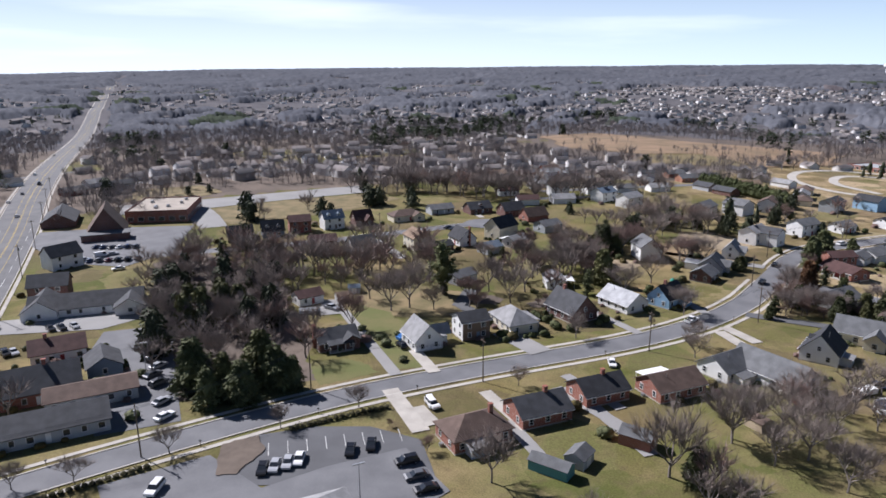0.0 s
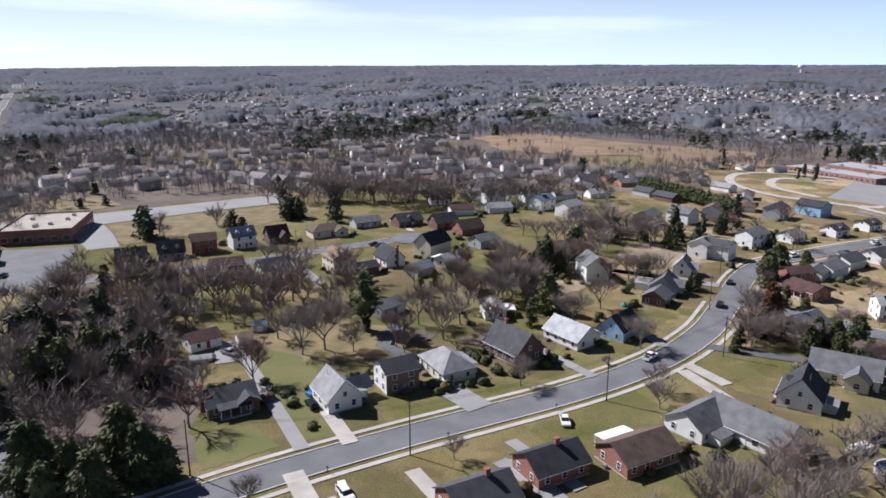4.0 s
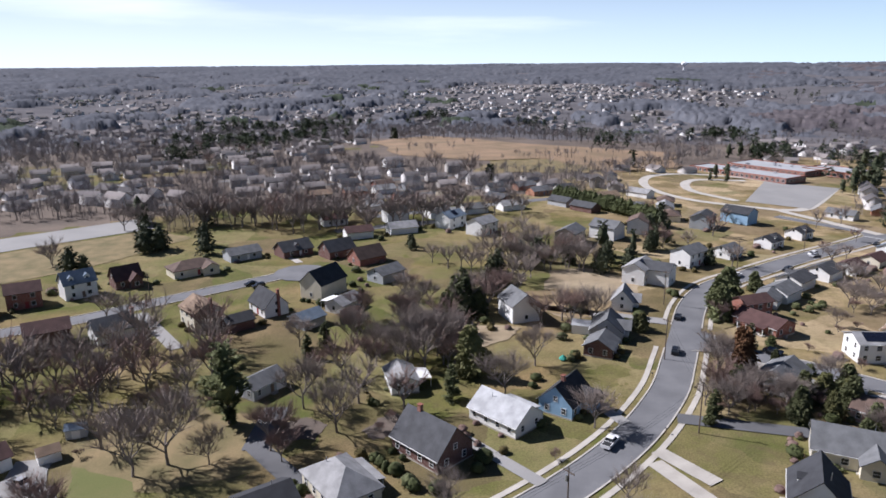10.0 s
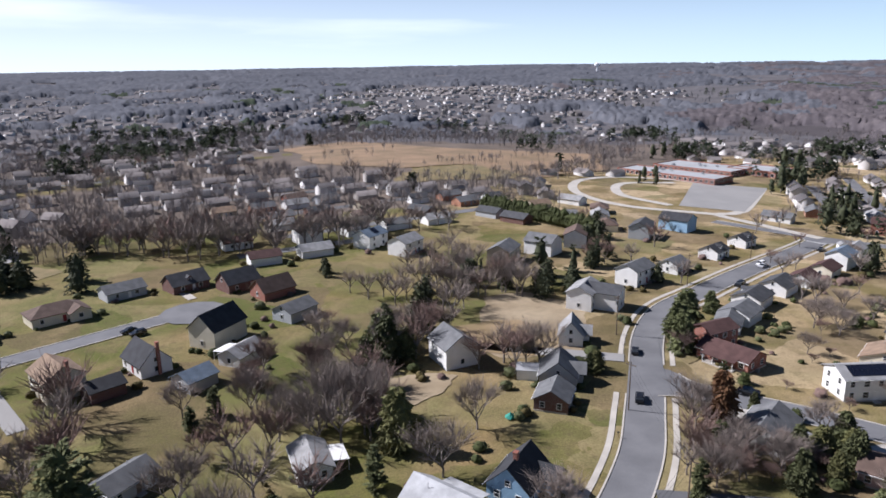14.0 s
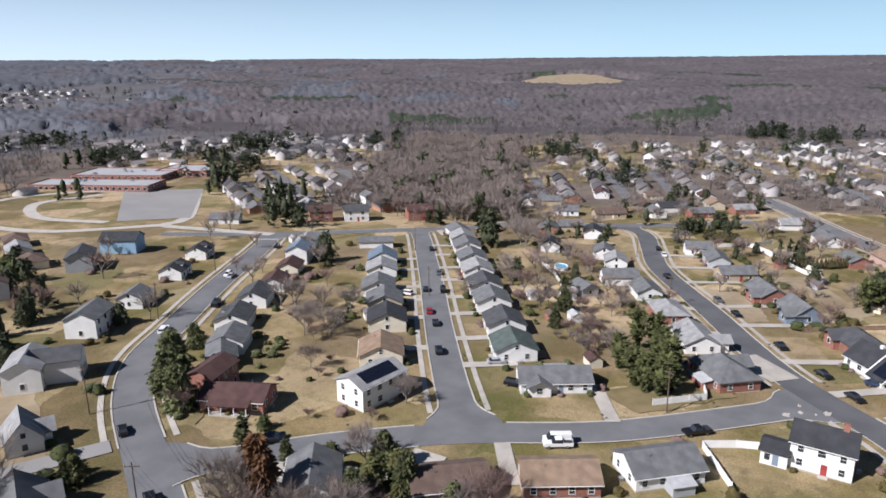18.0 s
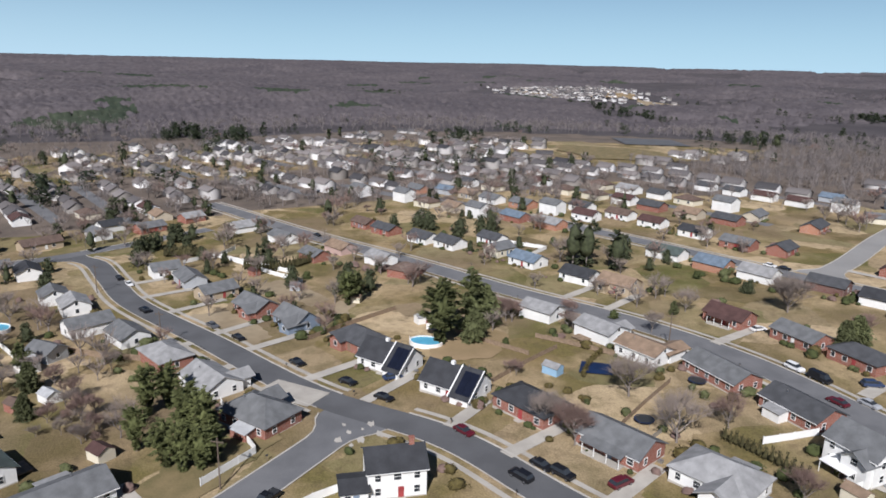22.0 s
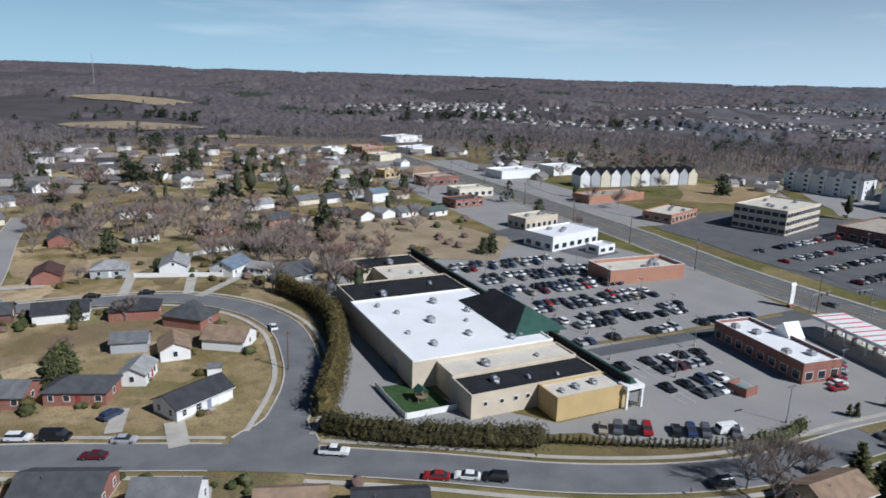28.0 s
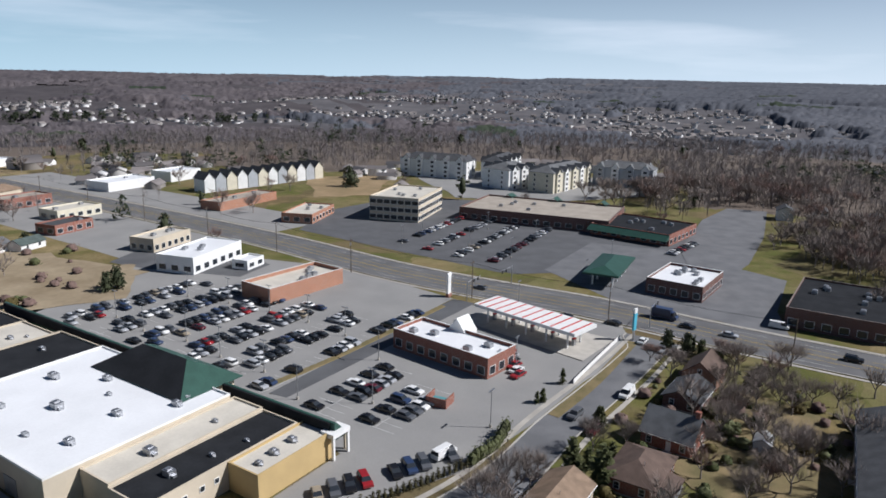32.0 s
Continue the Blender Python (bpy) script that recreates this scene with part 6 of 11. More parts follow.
for s in (-1, 1):
    for i in range(0, len(hl) - 1, 2):
        if hl[i].y < 300:
            a, b = hl[i] + hn[i] * s * 6.4, hl[i + 1] + hn[i + 1] * s * 6.4
            stripe(dash, a.x, a.y, b.x, b.y, 0.16, 0.15)
tagged(new("lane_dash", dash.data("lane_dash", "paint")), "white lane dashes of the highway", "marking", kind="structure")

repair = Mesh()
rq = random.Random(9)
for x, y in ((180.0, 148.5), (174.2, 150.6), (177.2, 145.2), (178.8, 143.0), (174.0, 142.2), (171.5, 148.5), (173.0, 146.5), (176.5, 148.0)):
    a0, size = rq.uniform(0, 6.28), rq.uniform(0.5, 1.1)
    repair.poly([(x + size * (1.6 if k % 2 else 0.8) * rq.uniform(0.6, 1.2) * math.cos(a0 + k * 0.785), y + size * rq.uniform(0.4, 0.9) * math.sin(a0 + k * 0.785), ground_z(x, y) + 0.13) for k in range(8)])
structure("road_repair", repair, "kerb", "pale broken patches in the asphalt of the junction", "road")

# filling station
flat_building("shop", 10.5, -22, 112.5, 31, 12, 4.6, "brick", "membrane", "brick convenience shop with a white flat roof and parapet", "shop", cols=8, parapet=0.9, units=4)
gable = thing("shop_gable", 4.5, -27.5, 22, "white steep gable over the shop entrance", "roof", z=0.0)
part("gable", Mesh().prism([(-3, 0.5), (3, 0.5), (3, 4.6), (0, 8.4), (-3, 4.6)], -2.6, 2.6), "trim", gable)
canopy = thing("fuel_canopy", -18.5, -27, 108, "long white fuel canopy with red stripes over the pumps", "canopy", z=0.0)
part("deck", Mesh().box(0, 0, 4.9, 35, 11, 0.9), "trim", canopy)
for i in range(11):
    part("stripe", Mesh().box(-16 + i * 3.2, 0, 5.804, 0.55, 10.4, 0.05), "red_sign", canopy, "red stripe")
for i in range(5):
    for s in (-1, 1):
        part("column", Mesh().box(-14 + i * 7, s * 3.2, 0, 0.4, 0.4, 4.9), "trim", canopy)
for i in range(5):
    pump = thing("fuel_pump", -18.5 + (-14 + i * 7) * math.cos(radians(108)), -27 + (-14 + i * 7) * math.sin(radians(108)), 108, "grey fuel pump on a concrete island", "pump", "pumps", z=0.06)
    part("island", Mesh().box(0, 0, 0, 1.2, 4.5, 0.18), "concrete", pump)
    part("cabinet", Mesh().box(0, 0, 0.18, 0.7, 1.1, 1.8), "metal", pump)
    part("top", Mesh().box(0, 0, 1.984, 0.8, 1.2, 0.3), "red_sign", pump)
patch("canopy_slab", [(-4, -46), (-18, -48), (-36, -12), (-18, -4)], "kerb", "pale concrete slab under the fuel canopy", "slab", 0.09)
fence([(-7.3, 5.7), (-21.4, -2.6), (-37.6, -11.9)], 1.3, "trim", "low white wall panels beside the filling station")
sign = thing("pylon_sign", -12.8, -66.5, 35, "white pylon sign with a yellow panel", "sign", z=0.0)
part("base", Mesh().box(0, 0, 0, 2.6, 0.9, 1.2), "brick", sign)
part("panel", Mesh().box(0, 0, 1.2, 2.3, 0.5, 6.2), "trim", sign)
part("face", Mesh().box(0, -0.28, 4.2, 2.0, 0.06, 2.0), "yellow_sign", sign, "yellow sign face")
part("cap", Mesh().prism([(-0.4, 7.4), (0.4, 7.4), (0, 8.3)], -1.3, 1.3), "trim", sign)
price = thing("price_sign", -40.5, -9.5, 20, "tall blue and white price sign", "sign", z=0.0)
part("pole", Mesh().box(0, 0, 0, 0.5, 0.5, 3.2), "metal", price)
part("panel", Mesh().box(0, 0, 3.2, 1.6, 0.5, 5.0), "cyan_sign", price)
part("face", Mesh().box(0, 0, 8.2, 1.6, 0.5, 1.3), "trim", price)
dump = thing("bin_enclosure", *store_xy(-5, -29), SA + 8, "brown brick bin enclosure with a teal bin inside", "enclosure", z=0.0)
for px, py, sx, sy in ((0, 2.2, 5, 0.25), (-2.4, 0, 0.25, 4.2), (2.4, 0, 0.25, 4.2)):
    part("wall", Mesh().box(px, py, 0, sx, sy, 2.2), "brick", dump)
part("bin", Mesh().box(0, 0.6, 0.1, 3.0, 1.8, 1.4), "teal", dump)

flat_building("shop", 31, -95, 25, 32, 14, 4.2, "orangebrick", "lightflat" if "lightflat" in MATS else "cream_membrane", "orange brick shop with a sunken flat roof", "shop", cols=0, parapet=1.3, units=5)
flat_building("shop", 53, -143, 44, 30, 16, 6.0, "trim", "membrane", "white rendered shop with a flat roof", "shop", cols=6, parapet=0.5)
flat_building("shop", 38, -131, 40, 10, 7, 3.0, "trim", "membrane", "small white flat-roofed annex", "shop", cols=2, units=0)
flat_building("shop", 63, -178, 42, 22, 12, 5.0, "stucco", "cream_membrane", "tan brick shop with a flat roof", "shop", cols=6)
flat_building("office_building", -61, -200, 45, 40, 26, 11.5, "stucco", "cream_membrane", "three-storey tan office building with bands of dark glass", "office building", cols=12, floors=3, ribbon_glass=True, units=5)
plaza = flat_building("shopping_plaza", -121, -162, 128, 76, 44, 5.4, "darkbrick", "gravel_roof", "dark brick shopping plaza with a gravel roof", "shopping plaza", cols=14, parapet=0.9, units=6)
part("arcade", Mesh().prism([(22, 3.0), (26, 3.0), (22, 5.6)], -38, 38), "green_metal", plaza, "dark arcade roof")
for px in (-26, 0, 26):
    part("arcade_gable", gable_roof(7, 9, 4.4, 3.0, 0.3, 0.2), "green_metal", plaza, "", pose(px, 24, 0, 0, 0, 90))
plaza2 = flat_building("shopping_plaza", -143, -112, 113, 38, 34, 4.6, "brick", "black_membrane", "brick shopping plaza with a dark flat roof", "shopping plaza", cols=8, units=6)
part("arcade", Mesh().prism([(-21, 2.8), (-17, 2.8), (-17, 5.0)], -19, 19), "green_metal", plaza2, "dark arcade roof")
gas2 = thing("fuel_canopy", -77, -61, 36, "green-roofed fuel canopy on white columns", "canopy", z=0.0)
part("roof", hip_roof(30, 12, 4.6, 1.7, 0.3, 0.7), "green_metal", gas2)
for i in range(4):
    for s in (-1, 1):
        part("column", Mesh().box(-11 + i * 7.3, s * 3.5, 0, 0.6, 0.6, 4.7), "trim", gas2)
flat_building("restaurant", -92, -39, 26, 25, 19, 4.6, "darkbrick", "membrane", "dark brick restaurant with a white flat roof", "restaurant", cols=7, parapet=0.9, units=9)
flat_building("shop", -114, 4, 28, 40, 27, 5.6, "darkbrick", "black_membrane", "dark brick shop block with a black flat roof", "shop", cols=9, units=8)
flat_building("shop", -11, -211, 50, 30, 16, 4.2, "orangebrick", "cream_membrane", "brick shop with a parapet roof", "shop", cols=7)
flat_building("shop", 12, -262, 34, 44, 14, 4.0, "orangebrick", "gravel_roof", "long low tan brick building", "shop", cols=0, units=2)
flat_building("warehouse", 66, -347, 35, 34, 20, 5.0, "trim", "membrane", "white flat-roofed commercial building", "warehouse", cols=0, units=1)
flat_building("warehouse", 30, -372, 35, 26, 18, 6.0, "trim", "membrane", "white flat-roofed commercial building", "warehouse", cols=0, units=1)
flat_building("shop", 95, -260, 35, 24, 14, 4.5, "cream", "cream_membrane", "cream shop with a flat roof", "shop", cols=5, units=2)
flat_building("shop", 118, -300, 35, 26, 14, 5.0, "brick", "gravel_roof", "brick shop with a flat roof", "shop", cols=5, units=2)
flat_building("shop", 188, -444, 51, 24, 16, 8.0, "orangebrick", "gravel_roof", "two-storey orange brick building with a flat roof", "shop", cols=6, floors=2, units=2)
flat_building("shop", 218, -452, 51, 18, 14, 5.0, "trim", "membrane", "white flat-roofed shop beside the highway", "shop", cols=0, units=1)
flat_building("shop", 200, -380, 51, 18, 14, 4.5, "grey", "membrane", "pale grey flat-roofed shop", "shop", cols=0, units=2)
flat_building("shop", 153, -321, 49, 14, 10, 5.0, "ochre", "cream_membrane", "small ochre shop with a flat roof", "shop", cols=3, units=1)
house(132, -338, 49, 26, 13, 1, "stucco", "tanroof", hip=True, pitch=0.5, kind="shop", fine=False)
flat_building("warehouse", 148, -490, 51, 34, 22, 5.0, "trim", "membrane", "wide white commercial building", "warehouse", cols=0, units=2)
flat_building("warehouse", 170, -420, 51, 24, 18, 4.5, "cream", "lightflat" if "lightflat" in MATS else "cream_membrane", "wide cream commercial building", "warehouse", cols=0, units=2)
flat_building("warehouse", 180, -630, 53, 42, 26, 6.0, "trim", "membrane", "wide white commercial building", "warehouse", cols=0, units=0)
flat_building("shop", 98, -225, 40, 20, 12, 4.0, "brick", "roof_charcoal", "low brick shop with a dark roof", "shop", cols=4, units=1)


def apartments(x, y, rz, w, d, wall, roof, label, bays_n=5, floors=3):
    """A block of flats: storeys of windows, gabled bays along the front, a hip roof."""
    t = thing("apartment_block", x, y, rz, label, "apartment block", "apartment blocks")
    h = 3.1 * floors + 0.3
    part("wall", Mesh().box(0, 0, -1.5, w, d, h + 1.5), wall, t)
    part("roof", hip_roof(w, d, h, 4.0), "roof_" + roof, t)
    for i in range(bays_n):
        px = -w / 2 + w * (i + 0.5) / bays_n
        for s in (-1, 1):
            bay = part("bay", Mesh().prism([(-2.4, -1.0), (2.4, -1.0), (2.4, h + 0.4), (0, h + 3.2), (-2.4, h + 0.4)], 0, 1.2), "trim" if i % 2 else wall, t, "", pose(px, s * d / 2, 0, 0, 0, 90 * s))
            part("bay_roof", gable_roof(6.0, 4.8, h + 0.4, 2.8, 0.3, 0.15).shift(-1.6, 0, 0), "roof_" + roof, t, "", pose(px, s * d / 2, 0.03, 0, 0, 90 * s))
            for f in range(floors):
                add_window(bay, 1.24, 0, 0.9 + f * 3.1, 90, 2.2, 1.5, False)
                for o in (-3.6, 3.6) if floors == 3 else ():
                    if abs(px + o) < w / 2 - 0.8:
                        add_window(t, px + o, s * (d / 2 + 0.03), 0.9 + f * 3.1, 0 if s < 0 else 180, 1.2, 1.5, False)
    for s in (-1, 1):
        for f in range(floors):
            for py in (-d / 4, d / 4):
                add_window(t, s * (w / 2 + 0.03), py, 0.9 + f * 3.1, 90 * s, 1.2, 1.5, False)
    return t


apartments(-143, -321, 128, 52, 17, "white", "charcoal", "white four-storey apartment block with a dark roof", 5, 4)
apartments(-186, -302, 38, 42, 16, "white", "charcoal", "white four-storey apartment wing with a dark roof", 4, 4)
apartments(-165, -260, 19, 30, 22, "white", "greyroof", "white four-storey apartment block with a grey roof", 3, 4)
apartments(-194, -242, 25, 55, 18, "cream", "greyroof", "cream apartment block with white bays and a grey roof", 5, 4)
apartments(-241, -232, 125, 40, 16, "grey", "greyroof", "grey apartment block with white bays and a grey roof", 4, 4)
house(-31, 92, 30, 14, 12, 1, "white", "lightroof", hip=True, pitch=0.6, fine=False, kind="office")
patch("planting_bed", rough([(-57, 118), (-51, 122), (-48, 117), (-50, 108), (-54, 107)], 1.0), "litter", "mulched bed with a brown shrub in the lot", "bed", 0.12)
patch("side_road_lot", [(-106, -47), (-135, -82), (-196, -124), (-236, -142), (-250, -126), (-190, -82), (-142, -52), (-114, -40)], "asphalt", "grey asphalt side road and lot by the woods", "parking lot", 0.04)
house(-240, -108, 40, 10, 8, 2, "white", "charcoal", fine=False)
house(-262, -100, 40, 12, 8, 1.5, "grey", "greyroof", fine=False)
house(-276, -80, 40, 12, 8, 1, "tan", "charcoal", fine=False)
house(-33, 68, 32, 38, 16, 2, "slate", "charcoal", pitch=0.4, kind="town house")
for i in range(12):
    f = i / 11
    house(22 - 79 * f, -312 - 32 * f, 21 + 90, 12, 7.0, 3, ("white", "grey", "cream")[i % 3], "charcoal", pitch=1.1, fine=False, kind="town house")

# west of the woods: church, offices
church = thing("church", -190, 303, 118, "stone church with a steep brown A-frame roof", "church")
part("wall", Mesh().prism([(-8, -0.5), (8, -0.5), (8, 2.6), (0, 13.2), (-8, 2.6)], -11, 11), "darkbrick", church)
part("roof", gable_roof(22, 16, 2.6, 10.8, 1.0, 0.35), "roof_brownroof", church)
part("porch", Mesh().box(-15, 0, -0.3, 8, 20, 3.4), "darkbrick", church)
part("porch_roof", Mesh().box(-15, 0, 3.1, 9, 21, 0.3), "roof_greyroof", church)
house(-226, 322, 118, 28, 15, 1, "darkbrick", "charcoal", pitch=0.6, kind="church hall", fine=False)
flat_building("school_block", -182, 345, 104, 40, 30, 5.6, "brick", "gravel_roof", "flat-roofed brick hall beside the church", "hall", cols=9, units=6)
office = house(-134, 197, 24, 33, 11, 1, "white", "charcoal", pitch=0.6, wing=(13, 9, 4, 3.0), kind="office")
house(-146, 192, 114, 15, 10, 1, "white", "charcoal", pitch=0.7, kind="office")
flat_building("school", 300, 556, -66, 80, 24, 3.4, "brick", "grey_membrane", "low red brick school with a flat grey roof", "school", cols=20, units=6)
flat_building("school", 345, 585, -66, 66, 34, 3.6, "brick", "grey_membrane", "low red brick school wing with a grey roof", "school", cols=14, units=6)
flat_building("school", 378, 560, -66, 38, 30, 4.2, "brick", "grey_membrane", "low red brick school wing", "school", cols=8, units=3)

# ---- vehicles ----
CAR_PROTOS = {}
CAR_SHAPES = {
    "saloon": (4.7, 1.82, [(-2.35, 0.35), (2.35, 0.35), (2.35, 0.72), (1.95, 0.9), (-2.1, 0.95), (-2.35, 0.8)], [(1.15, 0.9), (0.35, 1.42), (-1.15, 1.42), (-1.85, 0.95)]),
    "suv": (4.75, 1.9, [(-2.35, 0.4), (2.35, 0.4), (2.35, 0.9), (1.95, 1.08), (-2.25, 1.12), (-2.37, 0.9)], [(1.25, 1.08), (0.55, 1.7), (-1.95, 1.7), (-2.3, 1.12)]),
    "van": (5.6, 2.0, [(-2.8, 0.4), (2.8, 0.4), (2.8, 1.0), (2.2, 1.25), (-2.75, 1.3), (-2.8, 0.9)], [(2.15, 1.25), (1.45, 2.15), (-2.65, 2.15), (-2.78, 1.3)]),
    "pickup": (5.7, 1.98, [(-2.85, 0.5), (2.85, 0.5), (2.85, 0.98), (2.4, 1.15), (-2.85, 1.15)], [(1.2, 1.15), (0.55, 1.85), (-0.75, 1.85), (-0.95, 1.15)]),
    "bus": (7.5, 2.3, [(-3.75, 0.45), (3.75, 0.45), (3.75, 1.2), (3.4, 1.4), (-3.75, 1.4)], [(3.35, 1.4), (2.8, 2.7), (-3.65, 2.7), (-3.72, 1.4)]),
    "truck": (8.0, 2.4, [(-4.0, 0.6), (4.0, 0.6), (4.0, 1.3), (3.6, 1.5), (-4.0, 1.5)], [(3.5, 1.5), (2.9, 2.6), (2.2, 2.6), (2.1, 1.5)]),
}


def car_mesh(prof, half, inset=0.0):
    q = Mesh()
    n = len(prof)
    k = len(q.v)
    for s in (-1, 1):
        zm = max(z for _, z in prof)
        for x, z in prof:
            hw = half - inset * (1 if z > zm - 0.05 else 0)
            q.v.append((x, s * hw, z))
    q.f += [tuple(range(n)), tuple(reversed(range(n, 2 * n)))]
    q.f += [(i, n + i, n + (i + 1) % n, (i + 1) % n) for i in range(n)]
    q.s += [0] * (n + 2)
    return q


def car_proto(kind, colour):
    key = (kind, colour)
    if key in CAR_PROTOS:
        return CAR_PROTOS[key]
    L, W, low, cab = CAR_SHAPES[kind]
    words = dict(saloon="saloon car", suv="sport utility car", van="panel van", pickup="pickup truck", bus="minibus", truck="box truck")[kind]
    t = new(dict(saloon="car", suv="car", van="van", pickup="pickup_truck", bus="minibus", truck="truck")[kind])
    tagged(t, f"{colour} {words} standing on the asphalt", "truck" if kind in ("truck", "pickup") else "car", "parked vehicles")
    m = "car_" + colour
    part("body", shared(("cb", key), lambda: car_mesh(low, W / 2).data("body", m)), (), t)
    part("glasshouse", shared(("cg", kind), lambda: car_mesh(cab, W / 2 - 0.08, 0.16).data("glasshouse", "glass")), (), t)
    top = sorted(cab, key=lambda p: -p[1])[:2]
    xs = sorted(p[0] for p in top)
    part("roof_panel", shared(("cr", key), lambda: Mesh().box((xs[0] + xs[1]) / 2, 0, top[0][1] - 0.02, xs[1] - xs[0] + 0.1, W - 0.42, 0.06, 0, 0.92).data("roof_panel", m)), (), t)
    if kind == "pickup":
        part("bed", Mesh().box(-1.95, 0, 1.155, 1.6, W - 0.35, 0.02), "dark_metal", t)
    if kind == "truck":
        part("box", Mesh().box(-0.9, 0, 0.9, 6.0, 2.4, 2.5), "plastic_white" if colour == "white" else m, t)
    if kind == "van":
        part("side", shared(("cs", key), lambda: Mesh().box(-1.0, 0, 1.2, 3.2, W - 0.12, 0.85, 0, 0.93).data("side", m)), (), t)
    wheel = shared("wheel", lambda: wheel_mesh())
    for sx in (-0.31, 0.31):
        for s in (-1, 1):
            part("wheel", wheel, (), t, "", pose(sx * L, s * (W / 2 - 0.1), 0.33))
    CAR_PROTOS[key] = t
    t["fresh"] = 1
    return t


FAR_CARS = Bake()


def far_car(x, y, rz, colour, kind="saloon"):
    """A car of the joined rest."""
    L, W, low, cab = CAR_SHAPES[kind]
    m = pose(x, y, ground_z(x, y) + 0.1, 0, 0, rz)
    FAR_CARS.add(shared(("cb", (kind, colour)), lambda: car_mesh(low, W / 2).data("body", "car_" + colour)), m)
    FAR_CARS.add(shared(("cg", kind), lambda: car_mesh(cab, W / 2 - 0.08, 0.16).data("glasshouse", "glass")), m)
    top = sorted(cab, key=lambda p: -p[1])[:2]
    xs = sorted(p[0] for p in top)
    FAR_CARS.add(shared(("cr", (kind, colour)), lambda: Mesh().box((xs[0] + xs[1]) / 2, 0, top[0][1] - 0.02, xs[1] - xs[0] + 0.1, W - 0.42, 0.06, 0, 0.92).data("roof_panel", "car_" + colour)), m)


def wheel_mesh():
    q = Mesh()
    q.tube((0, -0.11, 0), (0, 0.11, 0), 0.33, 0.33, 10, 0)
    q.tube((0, -0.12, 0), (0, 0.12, 0), 0.19, 0.19, 8, 1)
    return q.data("wheel", "tyre", "rim")


def car(x, y, rz, colour="black", kind="saloon", z=0.1):
    p = car_proto(kind, colour)
    m = pose(x, y, ground_z(x, y) + z, 0, 0, rz)
    if "fresh" in p:
        del p["fresh"]
        p.matrix_world = m
        return p
    return copy_thing(p, m)


rc = random.Random(11)
PALETTE = ["black"] * 9 + ["grey"] * 7 + ["white"] * 7 + ["silver"] * 7 + ["blue"] * 3 + ["red", "maroon", "tan"]
for a, b0, b1, back, full in BAY_ROWS:
    n = int(abs(b1 - b0) / 2.75)
    for i in range(n):
        b = b0 + (b1 - b0) * (i + 0.5) / n
        for s in ((-1, 1) if back else (1,)):
            if rc.random() < full:
                x, y = store_xy(a + s * 2.6 + rc.uniform(-0.2, 0.2), b)
                (car if a < 40 else far_car)(x, y, SA + (0 if rc.random() < 0.5 else 180), rc.choice(PALETTE), rc.choice(["saloon", "saloon", "suv"]))
for i in range(10):
    if i not in (4, 8):
        car(62 - i * 3.0, 22.6 - i * 0.12, 82 + rc.uniform(-3, 3), rc.choice(PALETTE), rc.choice(["saloon", "suv"]))
for i in range(92):
    if rc.random() < 0.22:
        continue
    f, row = (i // 4 + 0.5) / 23, i % 4
    x, y = -22 - 70 * f * 0.86 + row * -6 - 6, -140 - 42 * f + row * 15
    far_car(x, y, 40 + 90 + (180 if rc.random() < 0.5 else 0), rc.choice(PALETTE), rc.choice(["saloon", "suv"]))
for i in range(7):
    car(1.5 - i * 0.2 + rc.uniform(-0.2, 0.2) - i * 1.05 + 1, -3.5 - i * 2.6, 22 + (180 if i % 2 else 0), ("red", "white", "red", "black", "silver", "red", "grey")[i])
for i in range(9):
    far_car(-148 + i * 2.9, -86 + i * 1.2 + rc.uniform(-0.3, 0.3), 113, rc.choice(PALETTE))
for i in range(12):
    far_car(118 - i * 1.5 + (i % 3) * 8, -100 + i * 0.4 + (i % 2) * 10, 30, rc.choice(PALETTE))
for i in range(8):
    far_car(-175 + i * 3.6, 250 + i * 0.9 + rc.uniform(-0.4, 0.4), 100, rc.choice(PALETTE), rc.choice(["saloon", "suv"]))
    if i < 6:
        far_car(-178 + i * 3.4, 273 + i * 0.4 + rc.uniform(-0.4, 0.4), 95, rc.choice(PALETTE), rc.choice(["saloon", "suv"]))
FAR_CARS.make("parked_cars", "rows of parked cars in many colours on the far lots", "cars")
car(36.0, 20.5, 200, "white", "van")
car(89.6, 241.9, 59, "black", "suv")
car(102.4, 266.1, 58, "black", "saloon")
car(55.2, 200.4, 46, "white", "pickup")
car(144.6, 305.2, 31, "white", "saloon")
car(169.1, 310.9, -150, "black", "saloon")
car(192.5, 328.8, -152, "silver", "saloon")
car(114.4, 237.4, -45, "black", "saloon")
car(235.4, 346.4, -149, "black", "saloon")
car(193.5, 331.0, -152, "white", "suv")
car(167.2, 309.2, -150, "black", "suv")
car(143.8, 304.1, 31, "white", "suv")
car(140.7, 188.6, 120, "white", "van")
car(156.9, 165.6, 131, "black", "pickup")
car(316.7, 208.2, -161, "black", "saloon")
car(307.3, 203.8, -161, "white", "saloon")
car(273.3, 195.5, 29, "black", "suv")
car(252.0, 175.1, -151, "grey", "saloon")
car(238.9, 168.1, -152, "black", "saloon")
car(215.5, 154.6, -152, "black", "saloon")
car(200.0, 144.3, -141, "black", "saloon")
car(215.7, 154.3, -152, "black", "saloon")
car(189.1, 138.1, -141, "black", "saloon")
car(199.5, 133.7, -81, "blue", "saloon")
car(169.4, 126.1, -155, "maroon", "saloon")
car(153.2, 116.6, -155, "black", "saloon")
car(149.4, 114.3, -155, "black", "suv")
car(143.8, 105.8, -74, "maroon", "suv")
car(150.9, 121.7, 25, "black", "suv")
